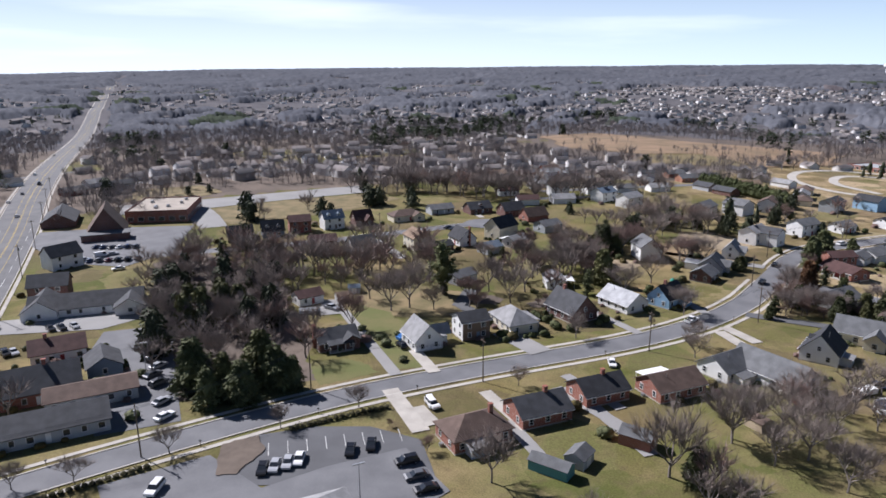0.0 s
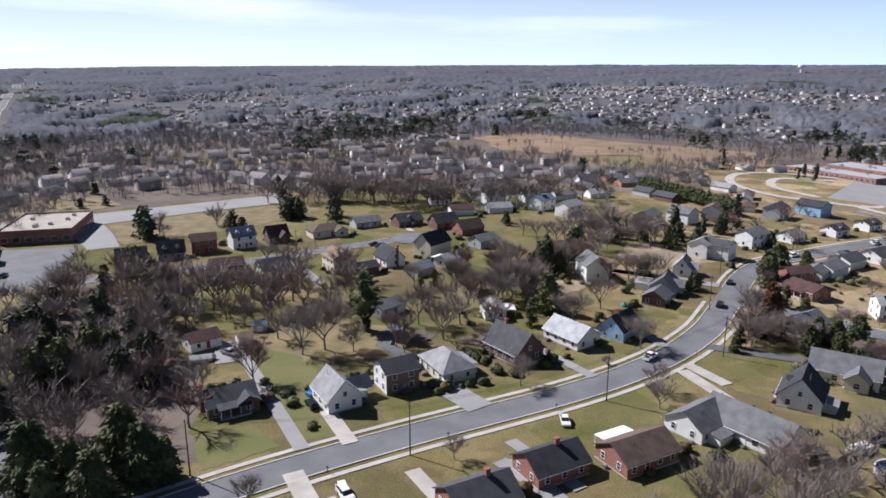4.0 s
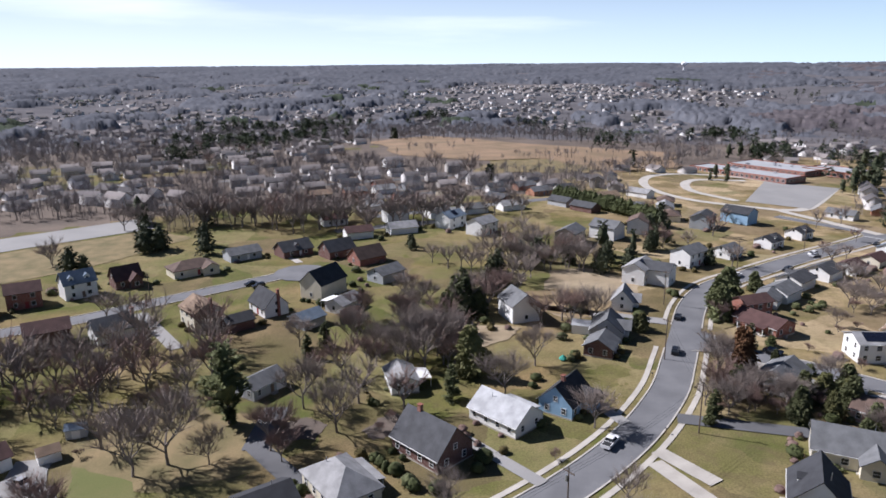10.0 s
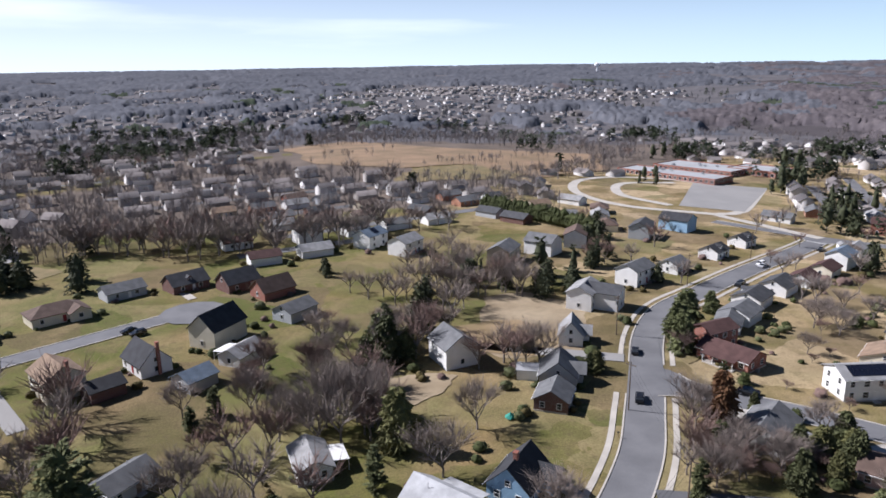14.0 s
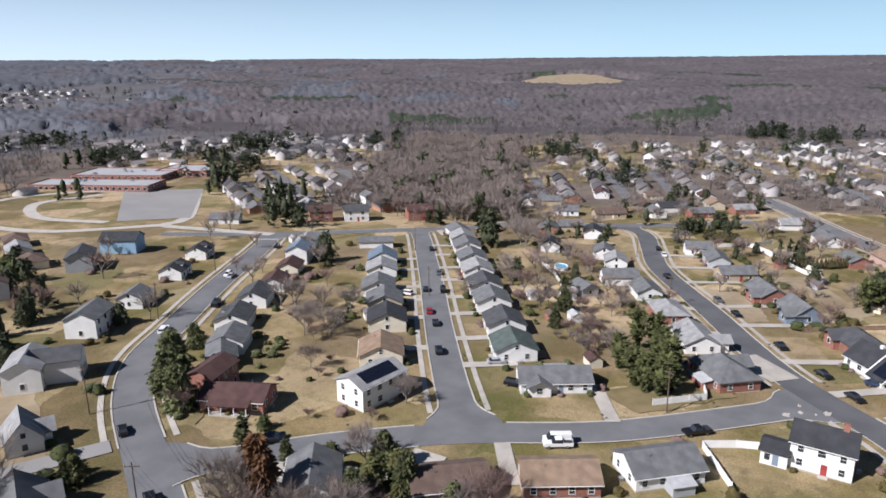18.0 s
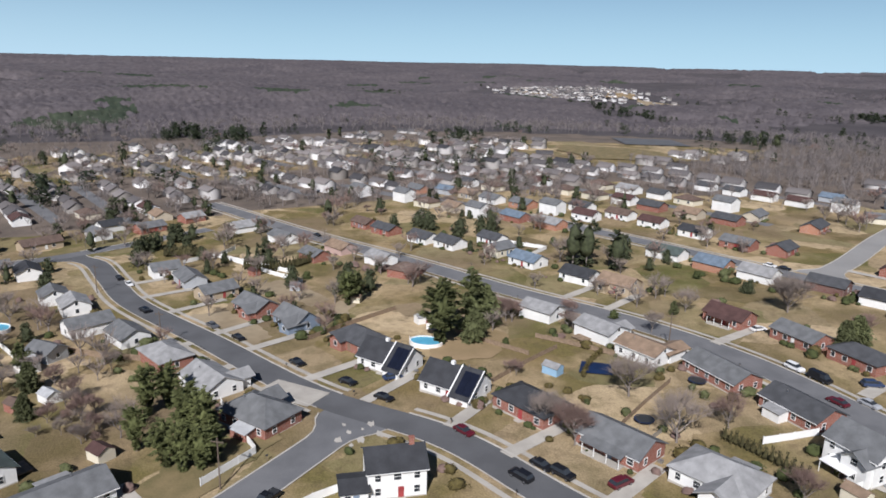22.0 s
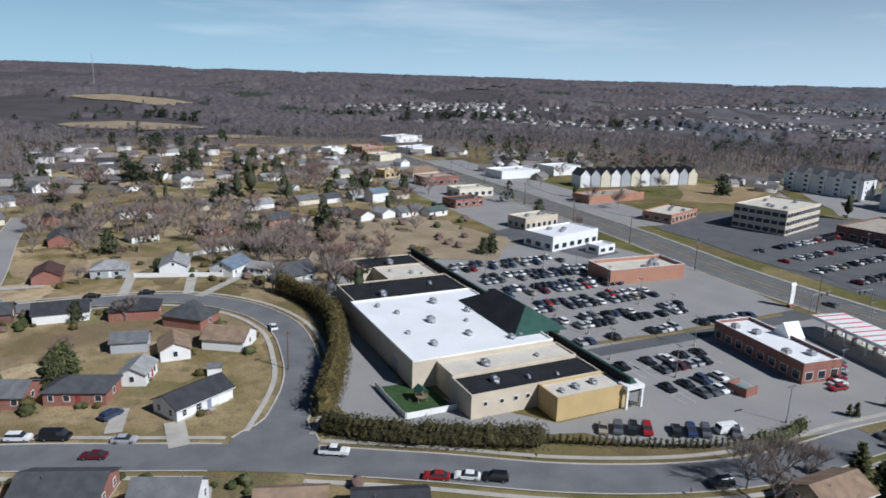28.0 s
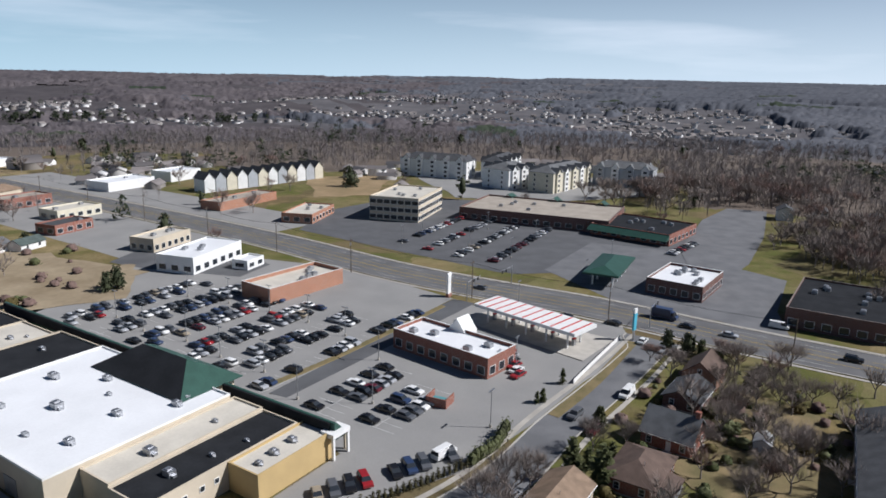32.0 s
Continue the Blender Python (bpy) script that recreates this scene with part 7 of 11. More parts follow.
car(169.3, 231.3, 34, "black", "suv")
car(187.2, 242.5, 33, "black", "saloon")
car(195.3, 249.3, 33, "red", "saloon")
car(214.4, 261.9, 33, "black", "saloon")
car(216.4, 256.3, -147, "black", "suv")
car(234.7, 268.3, -146, "grey", "saloon")
car(265.8, 289.4, -146, "black", "saloon")
car(207.1, 265.1, 93, "white", "suv")
car(154.0, 239.9, 124, "black", "pickup")
car(170.3, 215.4, -56, "silver", "saloon")
car(160.4, 206.3, -84, "black", "suv")
car(175.7, 38.1, -173, "white", "suv")
car(168.9, 37.1, -173, "black", "van")
car(158.1, 42.9, 7, "maroon", "saloon")
car(155.4, 36.9, -173, "silver", "saloon")
car(162.9, 27.7, -113, "blue", "suv")
car(207.1, -43.8, -162, "black", "saloon")
car(192.6, -49.6, -162, "black", "saloon")
car(145.0, -25.3, -63, "white", "saloon")
car(252.4, -22.9, -158, "white", "saloon")
car(247.7, -25.1, -154, "black", "saloon")
car(200.2, 27.6, -90, "white", "saloon")
car(365.9, 130.0, -154, "black", "saloon")
car(114.6, 37.5, -180, "white", "pickup")
car(94.9, 43.7, -2, "red", "saloon")
car(89.4, 43.1, -2, "white", "saloon")
car(84.4, 43.1, -2, "black", "suv")
car(44.1, 40.6, 18, "black", "suv")
car(32.5, 38.1, 18, "silver", "saloon")
car(3.1, 19.2, 25, "grey", "suv")
car(3.5, 26.2, 25, "maroon", "pickup")
car(-14.3, 16.4, 26, "white", "van")
car(-41.7, -7.0, -152, "white", "saloon")
car(-42.0, -0.0, 28, "silver", "saloon")
car(-62.2, -19.2, 116, "blue", "truck")
car(-62.2, -10.0, 116, "black", "saloon")
car(-44.3, -21.9, -64, "black", "saloon")
car(-87.0, 2.1, 118, "white", "van")
car(-67.6, 0.5, 118, "silver", "saloon")
car(-34.9, -32.9, -57, "black", "saloon")
car(-26.7, -69.3, -60, "grey", "saloon")
car(-82.7, 27.5, 118, "black", "suv")
car(-96.5, 164.0, -36, "white", "bus")
car(-92.7, 158.8, 65, "black", "suv")
car(-89.0, 154.3, 65, "silver", "saloon")
car(-87.7, 148.8, 65, "grey", "saloon")
car(-83.8, 144.1, 65, "grey", "suv")
car(-78.2, 134.9, 65, "silver", "saloon")
car(-74.1, 127.9, 65, "white", "saloon")
car(-45.7, 109.5, -80, "black", "saloon")
car(-43.7, 110.7, -84, "silver", "saloon")
car(-41.6, 112.0, -84, "silver", "saloon")
car(-39.8, 113.4, -84, "white", "saloon")
car(-30.7, 117.5, -84, "black", "saloon")
car(-27.0, 119.9, -84, "black", "saloon")
car(-19.0, 114.3, -154, "black", "suv")
car(-16.5, 109.6, -154, "grey", "saloon")
car(-14.2, 105.6, -154, "black", "saloon")
car(-62.7, 101.5, -90, "white", "suv")
car(-17.1, 139.1, -69, "white", "suv")
car(1.1, 184.7, 128, "white", "saloon")
car(-29.0, 173.3, 121, "black", "suv")
car(26.7, 165.6, -92, "white", "saloon")
car(-16.7, 138.4, -59, "white", "suv")
car(-171.1, 253.8, 44, "silver", "saloon")
car(-167.7, 260.2, 44, "white", "van")
car(-164.5, 263.1, 44, "silver", "saloon")
car(-150.1, 242.2, -136, "white", "saloon")
car(-134.5, 178.1, -41, "black", "saloon")
car(-131.8, 179.3, -41, "black", "saloon")
car(-128.9, 181.0, -41, "silver", "saloon")
car(-134.0, 158.5, -41, "black", "suv")
car(-132.6, 159.8, -41, "silver", "saloon")
car(-291.1, 371.0, 121, "white", "saloon")
car(-302.1, 398.5, 121, "grey", "saloon")
car(-350.2, 479.0, 119, "white", "suv")
car(-258.3, 333.3, 121, "silver", "saloon")
car(-434.5, 626.5, 119, "black", "saloon")
car(-315.9, 434.6, -61, "black", "van")
car(139.4, 188.1, 120, "white", "pickup")
car(115.2, 237.9, -45, "black", "saloon")
car(112.6, 303.0, 107, "silver", "saloon")
car(-29.1, 321.9, -149, "black", "saloon")
car(-26.2, 318.6, -149, "black", "suv")

# ---- trees and shrubs ----


def bare_tree(seed, spread=1.0, dense=1.0, last=3, lean_build=False):
    """A leafless tree of unit height: trunk and limbs in one mesh, the twigs in another."""
    rk = random.Random(seed)
    wood, twigs = Mesh(), Mesh()

    def twig(p, d, ln):
        side = d.cross(Vector((rk.uniform(-1, 1), rk.uniform(-1, 1), rk.uniform(-1, 1)))).normalized() * (0.0021 if last == 3 else 0.0038 if not lean_build else 0.0064)
        e = p + d * ln + Vector((0, 0, 0.1 * ln))
        twigs.poly([p - side, p + side, e])

    def grow(p, d, ln, r, lvl):
        mid = p + d * ln * 0.5 + Vector((rk.uniform(-1, 1), rk.uniform(-1, 1), rk.uniform(-0.5, 1))) * ln * 0.06
        e = p + d * ln + Vector((0, 0, ln * 0.08))
        if last == 2 and lvl == 2 and lean_build:
            edge = d.cross(Vector((0.3, 0.7, 0.2))).normalized() * r * 1.3
            wood.poly([p - edge, p + edge, e])
        elif last == 2 and lvl == 2:
            wood.tube(p, e, r, r * 0.58, 3, 0, False)
        elif lean_build or lvl > 2:
            wood.tube(p, e, r, r * 0.58, 3, 0, False)
        else:
            wood.tube(p, mid, r, r * 0.8, 5 if lvl < 2 else 3, 0, False)
            wood.tube(mid, e, r * 0.8, r * 0.58, 5 if lvl < 2 else 3, 0, False)
        if lvl >= last:
            for _ in range(int((16 if last == 3 else 18) * dense)):
                q = p.lerp(e, rk.uniform(0.2, 1))
                v = (d + Vector((rk.uniform(-1, 1), rk.uniform(-1, 1), rk.uniform(-0.4, 1.0))) * 0.8).normalized()
                twig(q, v, rk.uniform(0.08, 0.23))
            return
        for i in range({0: 5, 1: 4, 2: 4}[lvl]):
            q = mid.lerp(e, rk.uniform(0.1, 1)) if i else e
            az = 2 * math.pi * (i + rk.random() * 0.7) / {0: 5, 1: 4, 2: 4}[lvl]
            out = Vector((math.cos(az), math.sin(az), 0)) * spread
            v = (d * rk.uniform(0.45, 1.0) + out * (rk.uniform(0.35, 0.85) + (0.2 if lvl == 0 and i else 0.0)) + Vector((0, 0, 0.34))).normalized()
            grow(q, v, (ln if lvl else 0.3) * rk.uniform(0.62, 0.84), r * 0.52, lvl + 1)

    grow(Vector((0, 0, -0.01)), Vector((rk.uniform(-0.06, 0.06), rk.uniform(-0.06, 0.06), 1)).normalized(), 0.21, 0.018, 0)
    top = max(v[2] for v in twigs.v)
    reach = sorted(math.hypot(v[0], v[1]) for v in twigs.v)[int(0.95 * len(twigs.v))]
    wide = rk.uniform(0.4, 0.47) * (0.6 + 0.4 * spread) / reach
    for q in (wood, twigs):
        q.v = [(x * (1 / top + (wide - 1 / top) * min(1, 3 * z)), y * (1 / top + (wide - 1 / top) * min(1, 3 * z)), z / top) for x, y, z in q.v]
    return wood, twigs


def leaf_cloud(seed, n, shape, size, droop=0.3):
    """Many small leaf-shaped faces filling a crown; shape gives the radius at a height from 0 to 1."""
    rk = random.Random(seed)
    q = Mesh()
    lobes = [(rk.uniform(0, 6.28), rk.uniform(0, 1), rk.uniform(0.7, 1.2)) for _ in range(9)]
    for _ in range(n):
        z = rk.random()
        az = rk.uniform(0, 2 * math.pi)
        rim = shape(z)
        rim *= 0.7 + 0.34 * math.sin(az * 3 + lobes[0][0] + z * 9) * math.sin(z * 17 + lobes[1][0] + az * 2) + 0.16 * math.sin(az * 5 + lobes[2][0] - z * 23) + 0.14 * math.sin(az + lobes[3][0] + z * 5)
        rim += 0.012 * rk.random()
        r = rim * math.sqrt(rk.uniform(0.25, 1.0))
        c = Vector((r * math.cos(az), r * math.sin(az), z))
        out = Vector((math.cos(az), math.sin(az), -droop + rk.uniform(-0.4, 0.5))).normalized()
        s = size * rk.uniform(0.6, 1.4)
        side = out.cross(Vector((rk.uniform(-1, 1), rk.uniform(-1, 1), rk.uniform(-0.3, 1)))).normalized()
        q.poly([c - side * s * 0.45, c + out * s * 0.5 - side * s * 0.1, c + side * s * 0.45, c + out * s + Vector((0, 0, -0.1 * s))])
    return q


def boughs(seed, n, shape, size, lift=-0.25):
    """An evergreen crown of separate boughs, each set with small sprays of needles."""
    rk = random.Random(seed)
    q = Mesh()
    each = 20
    lean = rk.uniform(0, 6.28)
    for _ in range(n // each):
        z = rk.random() ** 0.85
        az = rk.uniform(0, 2 * math.pi)
        ln = (shape(z) * rk.uniform(0.55, 1.2) + 0.012) * (1 + 0.18 * math.cos(az - lean))
        d = Vector((math.cos(az), math.sin(az), 0))
        sd = Vector((-d.y, d.x, 0))
        tilt = lift + 0.75 * (z - 0.35) + rk.uniform(-0.2, 0.2)
        for _ in range(each):
            f = math.sqrt(rk.uniform(0.04, 1.0))
            c = d * (ln * f) + sd * (rk.uniform(-0.3, 0.3) * ln * (1.15 - f)) + Vector((0, 0, z + ln * (tilt * f + 0.25 * f * f) + rk.uniform(-0.012, 0.012)))
            s = size * rk.uniform(0.6, 1.35) * (1.0 if z < 0.85 else 0.7)
            out = (d + sd * rk.uniform(-0.8, 0.8) + Vector((0, 0, rk.uniform(-0.35, 0.5)))).normalized()
            side = out.cross(Vector((rk.uniform(-0.7, 0.7), rk.uniform(-0.7, 0.7), 1))).normalized()
            q.poly([c - side * s * 0.4, c + out * s * 0.45 - side * s * 0.08, c + side * s * 0.4, c + out * s])
    return q


def heart(mesh, seed, shape, fill=0.72, rings=7, sides=9, z0=0.04, z1=0.97):
    """The dense, shaded inside of an evergreen crown: a lumpy closed body."""
    rk = random.Random(seed)
    k = len(mesh.v)
    for i in range(rings):
        z = z0 + (z1 - z0) * i / (rings - 1)
        for j in range(sides):
            az = 2 * math.pi * (j + 0.5 * (i % 2)) / sides
            r = max(0.004, shape(z) * fill * rk.uniform(0.72, 1.22)) if 0 < i < rings - 1 else 0.012
            mesh.v.append((r * math.cos(az), r * math.sin(az), z + rk.uniform(-0.02, 0.02)))
    for i in range(rings - 1):
        for j in range(sides):
            a, b = k + i * sides + j, k + i * sides + (j + 1) % sides
            mesh.f.append((a, b, b + sides, a + sides))
            mesh.s.append(0)
    return mesh


def spruce(z):
    return 0.25 * (1 - z) ** 0.75 * (1 if z > 0.06 else 0.4) + 0.01


def cedar(z):
    return 0.33 * max(0.02, 1 - abs(2 * z - 0.75) ** 2.2 / 1.9) * (1 - 0.55 * z) * 1.25


def pine_crown(z):
    return 0.0 if z < 0.22 else 0.35 * math.sin(min(1, (z - 0.22) / 0.3) * 1.57) * (1.08 - z) ** 0.55


def dome(z):
    return 0.62 * math.sqrt(max(0.02, 1 - z * z))


TREE_PROTOS = {}
TREE_WORDS = dict(bare="leafless broad-leaved tree with grey-brown twigs", redbare="leafless tree with reddish twigs", spruce="dark green spruce with a pointed crown", cedar="dense green cedar with an oval crown",
                  pine="tall green pine with an open crown", olive="dense olive-green tall evergreen thicket tree", rust="rust-brown columnar cypress", bush="low dark evergreen bush", brownbush="bare brown shrub")


def tree_proto(kind, k):
    if (kind, k) in TREE_PROTOS:
        return TREE_PROTOS[kind, k]
    t = new("shrub" if "bush" in kind else "tree")
    tagged(t, TREE_WORDS[kind] + " in a yard", "shrub" if "bush" in kind else "tree", "shrubs" if "bush" in kind else "trees")
    if kind in ("bare", "redbare", "brownbush"):
        wood, twigs = bare_tree(k * 7 + (3 if kind == "bare" else 90), 1.0 if kind == "bare" else 0.8, 1.35 if kind != "bare" else 1.15)
        if kind == "brownbush":
            wood.v = [(x * 1.2, y * 1.2, z) for x, y, z in wood.v]
            twigs.v = [(x * 1.2, y * 1.2, z) for x, y, z in twigs.v]
        part("trunk", wood, "bark", t)
        part("crown", twigs, "twig" if kind == "bare" else "redtwig", t)
    else:
        shape, size, m, n = dict(spruce=(spruce, 0.085, "needles", 2000), cedar=(cedar, 0.095, "needles", 1800), pine=(pine_crown, 0.085, "pine", 2100), rust=(spruce, 0.1, "rust_needles", 1900), olive=(cedar, 0.09, "olive_leaf", 1700), bush=(dome, 0.16, "green_hedge", 350))[kind]
        part("trunk", Mesh().tube((0, 0, -0.02), (0, 0, 0.85 if kind != "bush" else 0.3), 0.018, 0.004, 6), "bark", t)
        crown = leaf_cloud(k * 5 + 4, n, shape, size) if kind in ("bush", "cedar", "rust", "olive") else boughs(k * 5 + len(kind), n, shape, size)
        part("crown", heart(crown, k + 3, shape, 0.5 if kind in ("pine", "spruce") else 0.66, 11, 11, 0.24 if kind == "pine" else 0.05), m, t)
    t["fresh"] = 1
    TREE_PROTOS[kind, k] = t
    return t


rt = random.Random(5)


def tree(x, y, kind="bare", h=10.0, k=None):
    if math.hypot(x - 85, y - 125) > 178 and kind in ("bare", "redbare", "spruce", "cedar", "pine"):
        return far_tree(x, y, kind, h)
    p = tree_proto(kind, rt.randrange(5 if kind == "bare" else 3) if k is None else k)
    s = h * rt.uniform(0.93, 1.07)
    wide = rt.uniform(0.9, 1.12)
    m = pose(x, y, ground_z(x, y), 0, 0, rt.uniform(0, 360)) @ Matrix.Diagonal((s * wide, s * wide, s, 1))
    if "fresh" in p:
        del p["fresh"]
        p.matrix_world = m
        return p
    q = p.copy()
    scene.collection.objects.link(q)
    q.matrix_basis = m
    for c in p.children:
        d = c.copy()
        scene.collection.objects.link(d)
        d.parent = q
    return q


FAR_TREES = Bake()
LIGHT = {}


def far_tree(x, y, kind, h):
    """A tree of the joined rest, lighter in build."""
    k = rt.randrange(3)
    if math.hypot(x - 85, y - 125) > 250:
        k += 3
    if (kind, k) not in LIGHT:
        if kind in ("bare", "redbare"):
            wood, twigs = bare_tree(k * 11 + 5, 1.0, 0.95 if k < 3 else 0.62, 2, k > 2)
            LIGHT[kind, k] = (wood.data("wood", "bark"), twigs.data("twigs", "twig" if kind == "bare" else "redtwig"))
        else:
            shape = dict(cedar=cedar, pine=pine_crown, spruce=spruce)[kind]
            crown = (boughs if kind != "cedar" else leaf_cloud)(k * 3 + 2, 260 if k < 3 else 150, shape, 0.14 if k < 3 else 0.18)
            heart(crown, k, shape, 0.66, 8, 8, 0.24 if kind == "pine" else 0.05)
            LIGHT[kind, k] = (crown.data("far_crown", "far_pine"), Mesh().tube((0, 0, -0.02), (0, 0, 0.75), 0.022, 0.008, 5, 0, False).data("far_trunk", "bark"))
    m = pose(x, y, ground_z(x, y), 0, 0, rt.uniform(0, 360)) @ Matrix.Diagonal((h, h, h, 1))
    for me in LIGHT[kind, k]:
        FAR_TREES.add(me, m)


def hedge(pts, h, wd, m, label, n=90, pointed=False):
    """A clipped hedge along a line: overlapping leafy clumps."""
    line = fine_line(pts, 1.2)
    x0, y0 = pts[0]
    t = thing("hedge", x0, y0, 0, label, "hedge")
    rk = random.Random(int(x0 * 3))
    q = Mesh()
    for i, p in enumerate(line):
        if i and i % 4 == 0:
            part("shrub", q, m, t)
            q = Mesh()
        hh = h * rk.uniform(0.86, 1.14)
        body = heart(Mesh(), i, (lambda z: 0.8 * (1.05 - z)) if pointed else (lambda z: 1.0 - 0.4 * z * z), 0.86, 5, 7, 0.0, 0.95)
        k, zb = len(q.v), ground_z(p.x, p.y) - t.location.z
        q.v += [(p.x - x0 + vx * wd / 2, p.y - y0 + vy * wd / 2, zb + vz * hh) for vx, vy, vz in body.v]
        q.f += [tuple(k + j for j in f) for f in body.f]
        q.s += body.s
        for _ in range(n // 2):
            z = rk.random()
            r = wd / 2 * math.sqrt(rk.random()) * ((1.15 - 0.55 * z ** 2) if not pointed else 0.95 * (1.04 - z))
            az = rk.uniform(0, 6.283)
            c = Vector((p.x - x0 + r * math.cos(az) * 1.2, p.y - y0 + r * math.sin(az) * 1.2, ground_z(p.x, p.y) - t.location.z + z * hh))
            out = Vector((math.cos(az), math.sin(az), rk.uniform(-0.3, 0.9))).normalized()
            side = out.cross(Vector((rk.uniform(-1, 1), rk.uniform(-1, 1), 1))).normalized()
            s = rk.uniform(0.27, 0.52)
            q.poly([c - side * s * 0.5, c + out * s * 0.3, c + side * s * 0.5, c + out * s])
    part("shrub", q, m, t)
    return t


hedge([(152, -57), (145, -52), (137, -44), (129, -30), (123, -8), (121, 8), (120, 22)], 6.6, 4.8, "hedge", "tall olive-brown evergreen hedge beside the bend", 640)
hedge([(118, 29), (110, 31), (100, 32), (88, 31.5), (76, 30.5)], 5.0, 3.8, "dark_hedge", "dark olive evergreen hedge behind the shops", 520)
hedge([(74, 29), (60, 28.5), (48, 28), (33, 26)], 2.1, 1.4, "dark_hedge", "low row of small pointed arborvitae at the lot edge", 90, True)
hedge([(33, 26), (26, 23), (20, 18)], 3.2, 2.2, "needles", "row of dark evergreens at the lot edge", 110)
hedge([(152.1, 77.5), (144, 75), (135.9, 72.9)], 3.1, 1.9, "dark_hedge", "olive-brown row of pointed arborvitae", 110, True)
hedge([(-14.1, 36.4), (-18, 43), (-21.3, 50.6)], 1.3, 1.2, "twig", "low bare brown hedge between two gardens", 60)
hedge([(124, 458), (137, 433), (148, 408), (152, 388)], 9.0, 5.5, "green_hedge", "long row of tall dark arborvitae", 540)
hedge([(317, 164), (312, 155), (314, 146), (323, 134)], 4.6, 3.0, "dark_hedge", "dark brown-green row of pointed arborvitae", 150, True)
hedge([(348, 194), (347, 188), (345, 180)], 4.6, 4.0, "dark_hedge", "dark olive evergreen thicket behind the fence", 260)
hedge([(199, 78), (194, 84), (187, 90)], 1.8, 1.0, "hedge", "clipped brown arborvitae row beside the yard", 70)
hedge([(-44.8, 125.1), (-36.8, 130.6), (-26.8, 136.6)], 1.1, 1.6, "dark_hedge", "low dark clipped hedge at the pavement", 50)
hedge([(-86, 94), (-78, 100), (-68, 108.5)], 1.0, 1.5, "dark_hedge", "low dark clipped hedge at the pavement", 50)
for x, y, h in ((-197, 404, 6), (-187, 412, 6), (153, 384, 9), (164, 408, 8), (111, 323, 8), (108, 316, 9), (79, 205, 4.5), (111, 231, 4.5), (117, 213, 8), (112, 205, 8.5), (104, 191, 7), (143, 376, 9), (52, 299, 11), (38, 287, 10), (44, 280, 9), (33, 276, 9), (78, 334, 10), (97, 315, 10), (86, 259, 5), (60, 322, 9), (89, 328, 8), (129, 343, 9), (264, 131, 9), (273, 134, 8), (245, 242, 8), (287, 149, 8), (203, 212, 6), (182, 12, 9), (228, 100, 12), (333, 300, 15)):
    tree(x, y, "cedar", h)
for x, y, h in ((-90, 184, 13), (-86, 190, 12), (-94, 180, 12), (-83, 194, 11), (-96, 188, 12), (-89, 195, 13)):
    tree(x, y, "olive", h)
# yards along the main street
tree(-22.1, 221.6, "pine", 18)
tree(0.8, 214.4, "bare", 16)
tree(-37.1, 203.9, "bare", 17)
tree(-31.5, 207.1, "bare", 17)
tree(-82.0, 224.9, "bare", 14)
tree(-75.5, 224.5, "bare", 12)
tree(-71.9, 245.1, "bare", 14)
tree(-52.2, 242.2, "bare", 12)
tree(-51.2, 243.9, "bare", 11)
tree(-44.2, 251.0, "bare", 10)
tree(22.1, 253.3, "bare", 14)
tree(19.8, 273.8, "redbare", 11)
tree(29.1, 252.9, "bare", 12)
tree(33.6, 237.5, "olive", 12)
tree(26.7, 224.8, "spruce", 9)
tree(50.8, 240.0, "bare", 12)
tree(40.5, 288.6, "spruce", 12)
tree(55.6, 311.7, "cedar", 10)
tree(114.7, 263.9, "cedar", 11)
tree(124.1, 276.3, "cedar", 12)
tree(95.8, 222.0, "rust", 11.5)
for x, y, h in ((87, 212, 4.2), (91, 214, 5), (92, 209, 4.5), (101, 207, 5), (107, 208, 4.5), (104, 216, 5.5), (97, 213, 5), (96, 207, 4), (89, 219, 5), (84, 209, 4), (100, 219, 5), (94, 216, 5.5)):
    tree(x, y, "brownbush", h)
for x, y, h in ((109, 210, 8), (114, 208, 7.5), (106, 203, 7)):
    tree(x, y, "olive", h)
tree(110.0, 240.7, "spruce", 8)
tree(87.9, 211.5, "bare", 9)
tree(90.2, 208.7, "redbare", 8)
tree(88.2, 217.1, "redbare", 7)
tree(98.9, 208.3, "bare", 9)
tree(104.3, 210.7, "cedar", 8)
tree(81.5, 207.9, "spruce", 6)
tree(19.3, 184.2, "bare", 9)
tree(42.7, 196.9, "brownbush", 2.6)
tree(9.9, 213.1, "brownbush", 2.5)
tree(12.4, 217.6, "brownbush", 3)
tree(-8.5, 218.2, "brownbush", 2.6)
tree(-11.6, 215.4, "brownbush", 2)
car(-56.2, 203.4, -30, "silver", "pickup")
tree(87.2, 258.2, "olive", 6)
tree(74.2, 279.8, "olive", 4)
patch("straw_yard", rough([(36, 270), (50, 268.5), (54, 266), (48, 258), (40, 254)], 3), "straw", "straw-coloured yard before the white house", "lawn", 0.0)
tree(-38.3, 233.5, "brownbush", 5.5)
tree(-42.5, 231.5, "brownbush", 5)
tree(-31.2, 227.4, "brownbush", 4.5)
tree(-27.4, 229.6, "brownbush", 4)
tree(-36.6, 230.2, "brownbush", 4)
tree(18.8, 247.2, "bare", 16)
tree(28.2, 247.4, "bare", 17)
tree(-49.6, 212.5, "brownbush", 2.4)
tree(-130.5, 331.4, "cedar", 11)
tree(-124.7, 334.8, "bare", 10)
tree(-78.0, 373.6, "cedar", 10)
tree(-72.5, 376.3, "cedar", 9)
tree(-52.4, 368.0, "cedar", 10)
